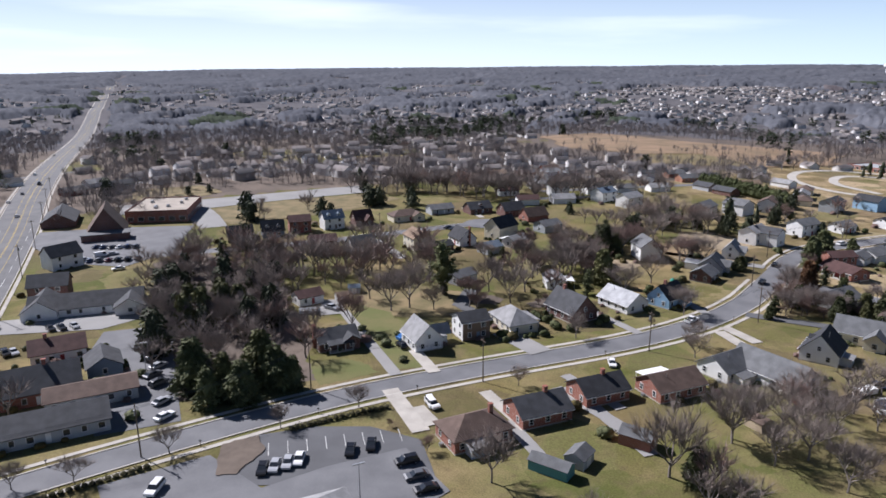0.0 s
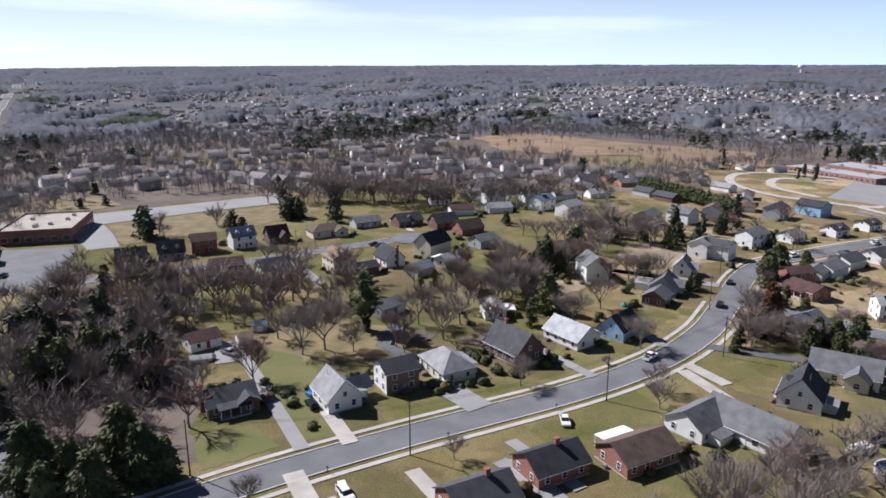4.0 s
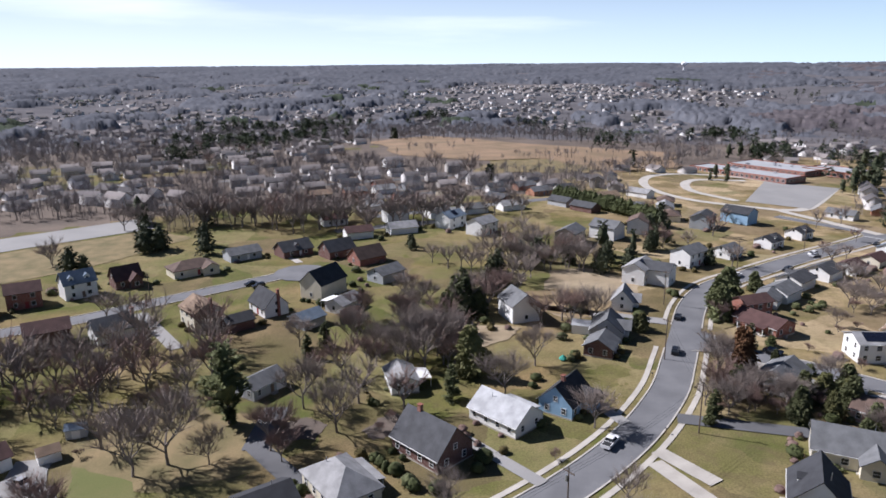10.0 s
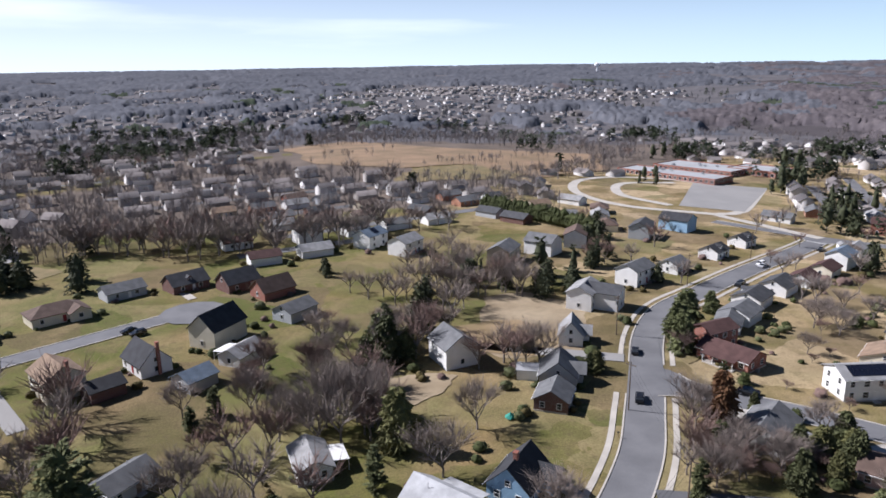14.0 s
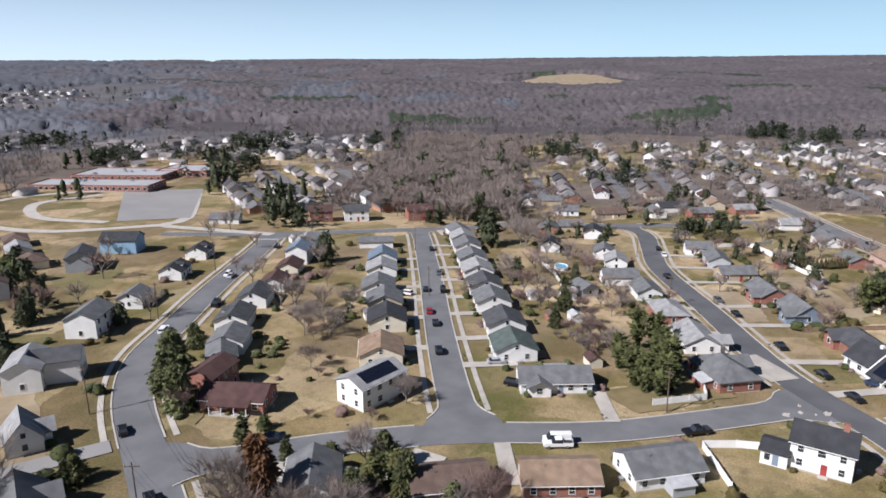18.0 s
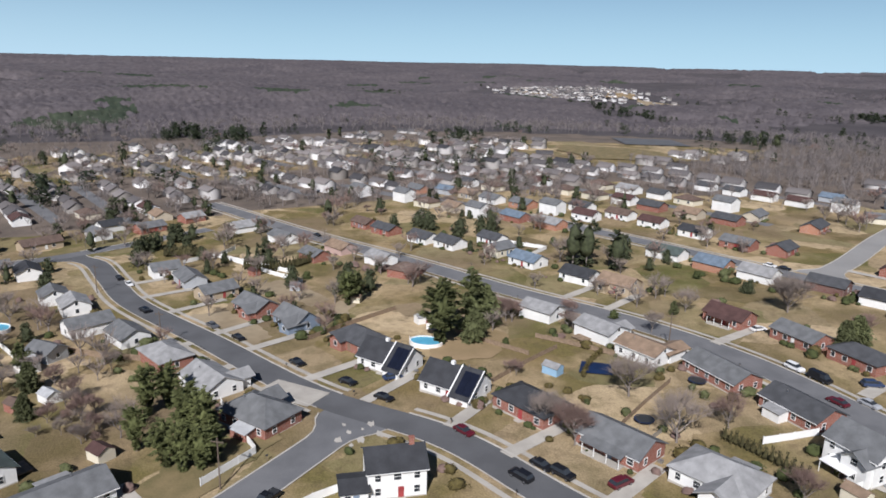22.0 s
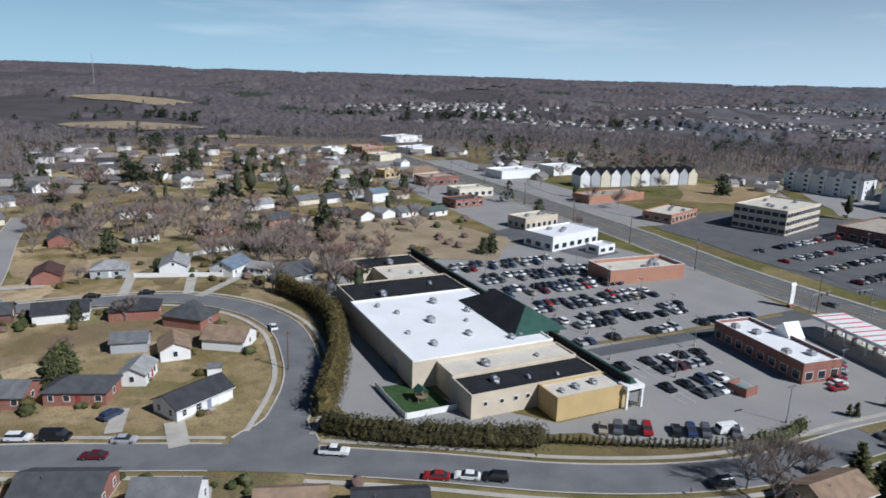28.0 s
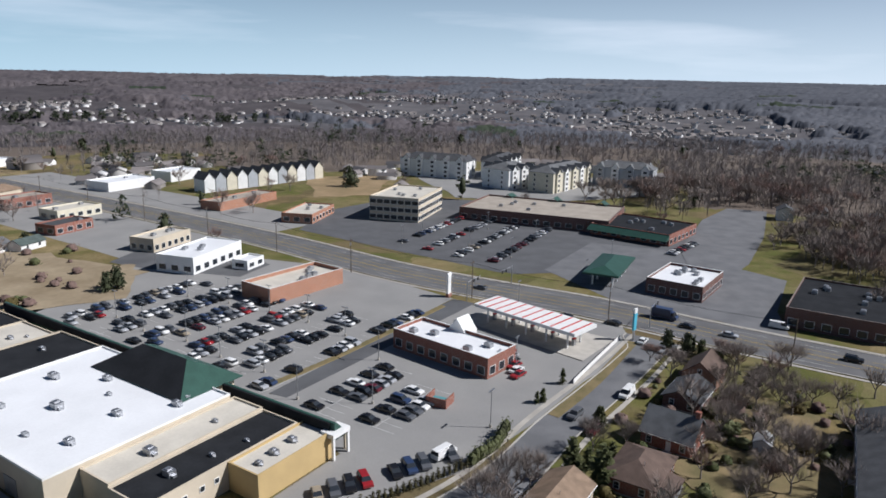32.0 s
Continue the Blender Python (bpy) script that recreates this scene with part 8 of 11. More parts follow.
tree(-108.0, 359.0, "bare", 10)
tree(-93.3, 349.2, "cedar", 7)
tree(4.2, 274.7, "redbare", 8)
tree(-2.7, 241.3, "brownbush", 3)
tree(57.0, 217.3, "brownbush", 3)
# bare trees behind the court
tree(-56.3, 423.0, "bare", 16)
tree(-43.9, 415.5, "bare", 16)
tree(-29.2, 408.1, "bare", 17)
tree(-19.0, 398.8, "bare", 17)
tree(-14.5, 400.9, "bare", 17)
tree(-7.1, 406.7, "bare", 17)
tree(5.4, 409.8, "bare", 17)
tree(14.7, 396.7, "bare", 16)
tree(27.9, 411.0, "bare", 15)
tree(38.4, 417.0, "bare", 14)
tree(-38.3, 424.5, "bare", 16)
tree(-15.7, 407.2, "bare", 17)
tree(-7.6, 409.7, "bare", 16)
tree(0.8, 402.1, "bare", 17)
tree(14.8, 397.8, "bare", 15)
tree(-60.2, 442.3, "bare", 15)
tree(80.7, 422.0, "bare", 14)
tree(70.1, 568.9, "bare", 20)
tree(89.4, 538.2, "bare", 21)
tree(31.8, 365.6, "cedar", 6)
tree(141.9, 319.4, "cedar", 7)
tree(7.1, 271.8, "spruce", 6)
tree(-2.2, 261.6, "spruce", 7)
tree(-6.8, 254.3, "spruce", 7)
tree(-38.6, 271.5, "redbare", 6)
tree(19.4, 275.6, "redbare", 12)
tree(23.1, 257.7, "bare", 11)
tree(11.4, 260.9, "bare", 9)
tree(54.2, 308.6, "cedar", 9)
tree(104.7, 328.6, "cedar", 9)
tree(119.7, 339.9, "spruce", 10)
tree(131.7, 345.2, "spruce", 11)
tree(140.1, 352.1, "spruce", 11)
tree(72.6, 338.0, "spruce", 8)
tree(81.7, 350.6, "redbare", 10)
tree(61.1, 356.8, "bare", 11)
tree(72.3, 366.1, "bare", 11)
tree(146.8, 346.2, "bare", 9)
tree(177.6, 292.0, "bare", 11)
tree(166.2, 271.9, "bare", 10)
tree(145.4, 253.6, "bare", 8)
tree(343.9, 498.1, "pine", 16)
tree(402.5, 550.5, "pine", 15)
tree(425.8, 590.1, "pine", 15)
tree(306.2, 416.3, "spruce", 17)
tree(322.8, 422.0, "spruce", 16)
tree(369.4, 677.6, "pine", 15)
tree(352.5, 668.7, "pine", 14)
tree(398.6, 686.5, "pine", 14)
tree(379.3, 675.0, "pine", 14)
tree(259.7, 532.7, "spruce", 9)
tree(269.1, 526.8, "spruce", 10)
tree(227.8, 591.9, "spruce", 15)
tree(244.0, 596.9, "bare", 15)
tree(140.7, 288.0, "cedar", 7)
# south of the main street
tree(29.9, 113.9, "bare", 15)
tree(45.1, 127.4, "bare", 15)
tree(57.7, 122.1, "bare", 12)
tree(50.5, 119.5, "bare", 12)
tree(60.2, 111.6, "bare", 11)
tree(-2.7, 109.3, "bare", 13)
tree(50.6, 181.1, "bare", 8)
tree(2.7, 151.1, "bare", 6)
tree(-33.1, 136.4, "bare", 7)
tree(-47.6, 125.8, "bare", 7)
tree(-66.2, 114.0, "bare", 7)
tree(-78.9, 102.8, "bare", 7)
tree(-88.9, 99.7, "bare", 7)
tree(-15.7, 118.9, "brownbush", 4)
tree(-24.7, 128.5, "brownbush", 2)
tree(65.7, 145.4, "bare", 10)
tree(33.9, 111.5, "cedar", 8)
tree(49.1, 172.2, "bare", 8)
tree(45.6, 129.2, "bare", 14)
tree(56.5, 132.7, "bare", 12)
tree(61.4, 129.2, "bare", 12)
tree(68.5, 135.2, "bare", 10)
tree(86.2, 152.9, "bare", 10)
tree(85.2, 208.2, "bare", 9)
tree(91.8, 216.7, "cedar", 8)
tree(100.8, 209.5, "bare", 9)
# woods beside the main street
tree(-74.0, 142.4, "cedar", 13)
tree(-65.4, 140.1, "olive", 11)
tree(-58.9, 146.8, "olive", 14)
tree(-54.5, 144.0, "cedar", 11)
tree(-59.8, 136.1, "cedar", 10)
tree(-50.5, 144.4, "cedar", 9)
tree(-66.9, 134.1, "cedar", 10)
tree(-110.6, 203.8, "cedar", 9)
tree(-107.7, 209.9, "cedar", 10)
tree(-99.5, 204.7, "cedar", 8)
tree(-133.8, 337.2, "cedar", 15)
tree(-129.4, 341.7, "bare", 13)
tree(-78.7, 380.7, "cedar", 12)
tree(-73.2, 381.0, "cedar", 11)
tree(-55.2, 382.2, "cedar", 11)
tree(-98.7, 350.9, "cedar", 10)
tree(-109.7, 362.4, "bare", 13)
# row street and diagonal street
tree(228.4, 314.4, "cedar", 12)
tree(192.0, 318.0, "bare", 10)
tree(177.0, 285.5, "bare", 12)
tree(161.6, 269.3, "bare", 10)
tree(182.8, 269.4, "bare", 10)
tree(141.0, 223.4, "bare", 8)
tree(118.0, 271.0, "cedar", 11)
tree(113.1, 261.3, "redbare", 9)
tree(131.1, 225.6, "brownbush", 3)
tree(125.0, 237.5, "brownbush", 3)
tree(117.4, 242.5, "bush", 3)
tree(286.8, 272.9, "cedar", 17)
tree(287.8, 256.1, "bare", 15)
tree(285.3, 249.0, "bare", 14)
tree(407.7, 331.5, "spruce", 12)
tree(173.8, 182.4, "pine", 10)
tree(171.6, 179.4, "pine", 10)
tree(171.1, 176.2, "pine", 9)
tree(173.3, 174.0, "pine", 8)
tree(182.0, 188.2, "pine", 9)
tree(188.3, 191.8, "bare", 9)
tree(198.0, 200.3, "redbare", 8)
tree(218.0, 214.6, "cedar", 7)
tree(219.7, 209.8, "redbare", 6)
tree(215.4, 221.8, "bare", 8)
tree(260.0, 134.3, "pine", 11)
tree(262.3, 130.8, "pine", 10)
tree(263.8, 137.6, "bare", 9)
tree(348.2, 192.2, "cedar", 7)
tree(353.8, 186.3, "cedar", 7)
tree(335.5, 204.5, "cedar", 7)
tree(217.4, 116.5, "pine", 19)
tree(216.4, 106.9, "cedar", 10)
tree(226.2, 104.5, "spruce", 18)
tree(229.4, 112.1, "spruce", 15)
tree(265.4, 168.3, "bush", 2)
tree(301.1, 404.8, "spruce", 17)
tree(303.6, 398.4, "spruce", 16)
tree(294.0, 403.5, "spruce", 15)
tree(338.3, 418.6, "spruce", 15)
tree(314.4, 313.5, "spruce", 12)
tree(337.9, 350.9, "redbare", 16)
tree(340.4, 344.1, "redbare", 15)
tree(433.9, 600.1, "pine", 14)
tree(438.1, 588.1, "pine", 15)
tree(471.8, 577.0, "pine", 14)
tree(332.6, 483.9, "pine", 14)
tree(359.5, 496.5, "pine", 15)
# long street and yards
tree(276.3, 46.3, "pine", 17)
tree(272.9, 42.5, "pine", 17)
tree(265.5, 34.1, "pine", 15)
tree(272.3, 33.2, "bare", 10)
tree(340.9, 59.2, "cedar", 9)
tree(343.2, 67.9, "cedar", 8)
tree(341.1, 53.0, "cedar", 9)
tree(360.7, 79.2, "cedar", 9)
tree(369.0, 81.2, "bare", 9)
tree(406.3, 92.1, "cedar", 8)
tree(311.0, 74.9, "cedar", 5)
tree(216.6, 77.4, "bare", 7)
tree(229.4, 92.4, "redbare", 8)
tree(194.2, 105.7, "brownbush", 4)
tree(217.6, 78.6, "redbare", 7)
tree(174.5, 85.2, "bare", 12)
tree(153.9, 87.3, "bare", 12)
tree(166.7, 109.4, "bare", 9)
tree(160.6, 105.9, "redbare", 8)
tree(210.3, 8.0, "bare", 15)
tree(186.7, 5.5, "redbare", 9)
tree(207.4, 57.6, "bare", 8)
tree(220.1, 37.3, "bare", 8)
tree(228.1, 91.1, "redbare", 8)
tree(225.0, 73.7, "redbare", 7)
tree(211.9, 99.7, "bush", 2)
tree(156.0, 73.4, "redbare", 9)
tree(130.6, 78.7, "redbare", 8)
tree(158.6, 107.0, "redbare", 9)
tree(192.3, 105.0, "redbare", 5)
tree(166.7, 108.6, "bare", 9)
tree(354.6, 171.3, "bare", 12)
tree(274.5, 108.9, "bare", 11)
tree(192.1, 126.8, "bush", 2)
tree(180.2, 118.6, "bush", 2.2)
tree(372.7, -14.9, "bare", 16)
tree(358.4, -25.3, "spruce", 10)
# round the shops
tree(153.9, -124.1, "spruce", 15)
tree(176.1, -107.8, "cedar", 12)
tree(180.8, -111.6, "cedar", 11)
tree(181.4, 16.7, "cedar", 9)
tree(83.4, -121.1, "cedar", 8)
tree(86.8, -118.6, "cedar", 7)
tree(296.9, -320.9, "cedar", 14)
tree(252.8, -304.2, "pine", 16)
tree(237.7, -282.2, "pine", 15)
tree(261.4, -195.5, "bare", 14)
tree(228.9, -171.7, "bare", 13)
tree(221.3, -124.2, "bare", 12)
tree(223.7, -187.6, "cedar", 9)
tree(5.2, 10.4, "spruce", 3.5)
tree(6.7, 10.3, "spruce", 3)
tree(-4.9, 4.5, "spruce", 4)
tree(16.0, 42.5, "spruce", 8)
tree(14.3, 37.0, "spruce", 5)
tree(8.9, 37.3, "spruce", 5)
tree(33.0, 38.7, "bare", 11)
tree(27.7, 37.1, "bare", 9)
tree(39.8, 41.2, "bare", 11)
tree(-26.7, 35.6, "bare", 10)
tree(-44.9, 15.9, "spruce", 6)
tree(-48.6, 4.5, "spruce", 5)
tree(-31.3, 13.4, "bare", 9)
tree(-36.2, 33.9, "bare", 10)
tree(-12.5, 55.0, "bare", 9)
tree(-2.4, 58.4, "bare", 9)
tree(-61.3, 23.8, "bare", 9)
tree(-48.2, 18.3, "bare", 10)
tree(-46.1, 9.4, "spruce", 6)
tree(9.0, 32.1, "bare", 9)
tree(19.2, 38.0, "spruce", 9)
tree(288.2, -319.4, "cedar", 16)
tree(220.5, -213.3, "pine", 16)
tree(217.3, -224.7, "pine", 19)
tree(223.9, -199.3, "pine", 13)
tree(157.9, -146.9, "cedar", 13)
tree(162.3, -148.5, "spruce", 7)
tree(185.3, -118.7, "cedar", 8)
tree(178.2, -113.1, "redbare", 10)
tree(173.6, -117.8, "redbare", 8)
tree(261.2, -199.8, "spruce", 11)
tree(256.8, -204.8, "spruce", 10)
tree(202.5, -78.9, "bush", 4)
tree(220.8, -87.9, "brownbush", 6)
tree(440.2, -494.2, "cedar", 12)
tree(198.2, -416.5, "cedar", 12)
tree(163.7, -323.0, "redbare", 11)
tree(135.8, -267.5, "cedar", 10)
tree(137.9, -109.2, "bare", 11)
tree(157.1, -113.5, "redbare", 7)
tree(161.3, -104.4, "redbare", 6)
tree(149.3, -57.8, "bush", 4)
tree(112.7, -199.9, "cedar", 6)
tree(209.3, -118.5, "bare", 11)
tree(200.4, -118.2, "bare", 12)
tree(201.1, -289.6, "bare", 14)
tree(187.9, -274.4, "bare", 13)
tree(145.6, -256.8, "cedar", 7)
tree(199.6, 207.2, "brownbush", 5.3)
tree(197.5, 203.6, "bare", 3.0)
tree(206.1, 200.2, "redbare", 3.5)
tree(197.6, 200.5, "bare", 4.2)
tree(210.7, 203.8, "bare", 3.4)
tree(201.5, 198.3, "redbare", 4.7)
tree(193.9, 208.1, "bare", 3.1)
tree(189.2, 198.2, "brownbush", 4.2)
tree(188.0, 198.8, "bare", 5.0)
tree(193.2, 203.4, "bare", 4.1)
tree(187.2, 196.0, "redbare", 3.1)
tree(207.6, 205.3, "bare", 4.1)
tree(205.5, 203.0, "bare", 5.1)
tree(198.5, 202.5, "brownbush", 4.5)
tree(192.5, 197.1, "redbare", 5.1)
tree(192.7, 196.1, "redbare", 4.7)
tree(197.3, 187.6, "pine", 11)
tree(184.3, 178.8, "pine", 12)
tree(200.2, 183.5, "pine", 10)
tree(179.8, 175.5, "pine", 11)
tree(39.0, 278.9, "cedar", 12)
tree(51.8, 298.8, "cedar", 9)
tree(55.7, 300.5, "bare", 8)
tree(22.0, 272.2, "bare", 10)
tree(24.3, 264.9, "bare", 10)
tree(30.0, 260.4, "bare", 9)
tree(34.3, 265.4, "bare", 8)
tree(24.6, 295.6, "bare", 9)
tree(30.1, 298.7, "redbare", 7)
tree(56.6, 340.5, "bare", 10)
tree(68.8, 330.7, "bare", 11)
tree(31.9, 360.2, "cedar", 6)
tree(100.7, 323.0, "cedar", 6)
tree(86.4, 346.8, "spruce", 6)
tree(127.5, 342.1, "cedar", 7)
tree(88.2, 261.3, "cedar", 4)
tree(74.1, 281.1, "spruce", 3.5)
tree(97.8, 224.7, "rust", 13)
tree(86.2, 216.7, "redbare", 8)
tree(92.2, 214.7, "bare", 9)
tree(98.0, 202.6, "cedar", 9)
tree(118.7, 215.0, "cedar", 5)
tree(108.7, 194.2, "cedar", 8)
tree(115.9, 224.3, "bush", 3)
tree(230.6, 219.2, "pine", 7)
tree(-108.3, 200.8, "pine", 9)
tree(-108.3, 208.5, "pine", 8)
tree(-106.5, 191.2, "pine", 8)
tree(277.0, 41.9, "pine", 13)
tree(267.9, 34.1, "pine", 11)
tree(336.0, 56.6, "cedar", 7)
tree(375.5, 77.6, "cedar", 7)
tree(367, 82, "cedar", 8)
tree(356, 78, "cedar", 8)
tree(337, 72, "cedar", 8)
tree(337, 56, "cedar", 8)
tree(411, 98, "brownbush", 5)
tree(399, 93, "brownbush", 5)
tree(431, 87, "brownbush", 5)
tree(280.7, 130.2, "cedar", 9)
tree(272.3, 124.5, "cedar", 8)
tree(329.1, 171.4, "cedar", 5)
tree(337.9, 179.8, "cedar", 6)
tree(362.1, 186.7, "cedar", 6)
tree(210.2, 8.1, "bare", 12)
tree(188.9, 5.6, "cedar", 5)
tree(310.0, 53.6, "cedar", 5)
tree(310.5, 37.7, "bush", 3)
tree(262.0, 22.6, "cedar", 5)
tree(248.0, 12.6, "bush", 3)
tree(230.0, 7.5, "cedar", 4)
tree(342.5, 76.4, "bush", 3)
tree(295.9, 143.0, "bush", 3)
tree(219.2, 42.2, "cedar", 4)
tree(221.2, 61.5, "bush", 3)
tree(229.3, 104.6, "bush", 3)
tree(200.5, -24.2, "cedar", 6)
tree(187.4, -25.9, "bare", 9)
tree(313.0, 104.2, "bare", 8)
tree(279.9, 161.2, "bare", 8)
tree(-46.9, 3.9, "cedar", 6)
tree(-43.9, -0.2, "cedar", 6)
tree(-48.6, 7.3, "cedar", 5)
tree(-34.0, 3.6, "redbare", 6)
tree(1.9, 33.5, "bare", 7)
tree(1.9, 25.6, "cedar", 5)
tree(-34.4, 25.8, "bare", 8)
tree(-28.1, 34.9, "redbare", 6)
tree(-10.2, 41.7, "bare", 8)
tree(-42.3, 29.6, "bare", 9)
# trees past the bend of the side street
tree(291.4, 260.6, "bare", 15)
tree(307.4, 262.2, "bare", 14)
tree(330.2, 265.4, "bare", 13)
tree(316.7, 273.8, "bare", 14)
tree(346.5, 288.2, "bare", 14)
tree(347.5, 309.4, "bare", 14)
tree(332.4, 309.3, "bare", 13)
tree(334.6, 294.8, "bare", 14)
tree(322.5, 245.4, "spruce", 8)
tree(333.6, 234.6, "cedar", 6)
tree(391.8, 243.2, "cedar", 8)
tree(366.0, 225.1, "pine", 9)
tree(468.4, 278.9, "pine", 11)
tree(477.8, 290.6, "pine", 10)
tree(413.8, 295.2, "redbare", 9)
tree(443.6, 305.9, "spruce", 9)
tree(392.7, 269.4, "redbare", 9)
tree(363.1, 292.0, "bare", 12)
tree(375.3, 304.1, "bare", 13)
tree(345.3, 264.5, "redbare", 9)
tree(344.3, 242.9, "bare", 10)
tree(412.0, 235.8, "redbare", 8)
tree(371.5, 212.8, "bare", 9)
tree(441.1, 209.3, "cedar", 8)
tree(507.5, 272.6, "pine", 14)
tree(579.2, 343.3, "pine", 15)
tree(609.4, 279.4, "pine", 14)
tree(353.3, 205.4, "cedar", 8)
tree(357.7, 203.4, "cedar", 8)
tree(359.8, 201.1, "cedar", 8)
tree(364.4, 198.9, "cedar", 8)
tree(373.6, 193.1, "cedar", 9)
tree(375.9, 190.5, "cedar", 9)
tree(377.9, 185.2, "cedar", 8)
tree(325.0, 162.5, "spruce", 8)
tree(320.6, 159.1, "spruce", 9)
tree(324.2, 156.6, "spruce", 8)
# between the rows of the cul-de-sac streets
tree(238.5, 333.6, "bare", 9)
tree(221.2, 312.5, "bare", 10)
tree(201.2, 292.7, "redbare", 8)
tree(179.9, 277.4, "bare", 10)
tree(164.0, 262.5, "bare", 9)
tree(159.6, 264.4, "redbare", 6)
tree(150.1, 251.2, "brownbush", 3)
tree(142.2, 248.7, "brownbush", 3)
tree(269.6, 356.1, "redbare", 8)
tree(194.2, 280.3, "brownbush", 3)
tree(174.5, 267.1, "bush", 3)
tree(293.7, 396.6, "cedar", 12)
tree(289.1, 386.1, "spruce", 13)
tree(283.3, 393.9, "pine", 12)
tree(357.3, 502.2, "pine", 13)
tree(329.7, 480.9, "pine", 12)
tree(355.3, 490.2, "pine", 12)
tree(323.3, 319.9, "redbare", 10)
tree(313.3, 323.5, "redbare", 10)
tree(333.4, 349.8, "bare", 11)
tree(327.0, 337.7, "bare", 12)
tree(118.2, 270.4, "redbare", 6)
tree(231.0, 353.3, "redbare", 8)
tree(199.3, 332.9, "redbare", 7)
tree(202.8, 323.5, "bare", 8)
tree(233.9, 239.3, "bare", 8)
tree(213.4, 227.4, "redbare", 7)
# west side of the cross street
tree(80.7, 357.8, "bare", 13)
tree(74.0, 346.1, "bare", 12)
tree(78.8, 343.5, "bare", 12)
tree(87.8, 356.4, "bare", 11)
tree(82.8, 377.7, "bare", 12)
tree(135.8, 346.7, "redbare", 11)
tree(136.7, 355.4, "redbare", 11)
tree(128.5, 345.5, "redbare", 10)
tree(98.4, 323.4, "cedar", 6)
tree(92.0, 342.9, "bare", 11)
tree(85.1, 333.0, "redbare", 8)
tree(360.1, 510.1, "pine", 12)
tree(347.0, 484.7, "pine", 12)
tree(319.2, 476.8, "pine", 10)
tree(266.0, 375.9, "pine", 13)
tree(276.7, 378.1, "pine", 13)
tree(274.2, 368.0, "cedar", 12)
tree(322.1, 342.7, "redbare", 12)
tree(277.8, 542.7, "pine", 11)
tree(266.7, 538.7, "pine", 11)
tree(217.4, 576.5, "bare", 12)
tree(220.6, 560.6, "bare", 12)
tree(203.3, 576.7, "bare", 12)
tree(163.5, 420.3, "redbare", 9)
tree(190.4, 392.4, "bare", 9)
tree(47.5, 331.4, "bare", 11)
tree(42.4, 330.5, "bare", 11)
tree(49.8, 322.2, "bare", 12)
tree(54.2, 326.0, "bare", 11)
tree(37.6, 339.3, "bare", 10)
tree(21.9, 279.4, "bare", 11)
tree(25.4, 284.6, "bare", 11)
tree(30.0, 291.4, "bare", 10)
tree(22.8, 298.6, "bare", 11)
tree(37.9, 283.6, "spruce", 8)
tree(42.2, 293.3, "bare", 10)
tree(27.2, 308.7, "redbare", 7)
tree(70.7, 327.4, "bare", 11)
tree(69.8, 313.6, "bare", 11)
tree(62.9, 312.7, "bare", 12)
tree(-28.4, 34.9, "redbare", 7)
tree(-21.5, 52.4, "bare", 9)
tree(-47.8, 39.5, "bare", 9)
tree(-10.9, 56.3, "redbare", 7)
tree(-47.7, 32.6, "bare", 8)

# ---- the wider suburb ----
PLACED = [o.matrix_world.translation.copy() for o in scene.objects if o.parent is None and o.get("category") in ("house", "shop", "supermarket", "shopping plaza", "apartment block", "church", "church hall", "hall", "school", "office", "garage", "office building", "restaurant", "warehouse", "town house")]
HOUSE_NP = np.array([(p.x, p.y) for p in PLACED])
OPEN = [(30, -60, 95), (60, -20, 60), (-70, -110, 95), (-110, -40, 50), (150, 720, 150), (250, 490, 75), (340, 570, 80), (-140, 390, 60), (-175, -275, 75), (-25, 108, 45), (130, -105, 35), (660, -240, 105), (570, -135, 60), (-125, -62, 24), (-165, -88, 24), (-205, -108, 22), (-230, -128, 18)]


def is_open(x, y):
    return any(math.hypot(x - a, y - b) < r for a, b, r in OPEN)


def house_gap(x, y):
    return math.sqrt(((HOUSE_NP - (x, y)) ** 2).sum(1).min())


# woods beside the main street
rw = random.Random(3)
for i in range(150):
    f = rw.random()
    cx, cy = -70 - 55 * f, 152 + 125 * f
    x, y = cx + rw.uniform(-24, 24), cy + rw.uniform(-16, 16)
    if road_gap(x, y) > 4 and house_gap(x, y) > 9 and not (x > -42 and y < 180):
        (tree if i < 25 else far_tree)(x, y, "bare" if rw.random() < 0.8 else ("cedar" if rw.random() < 0.5 else "redbare"), rw.uniform(8, 14))

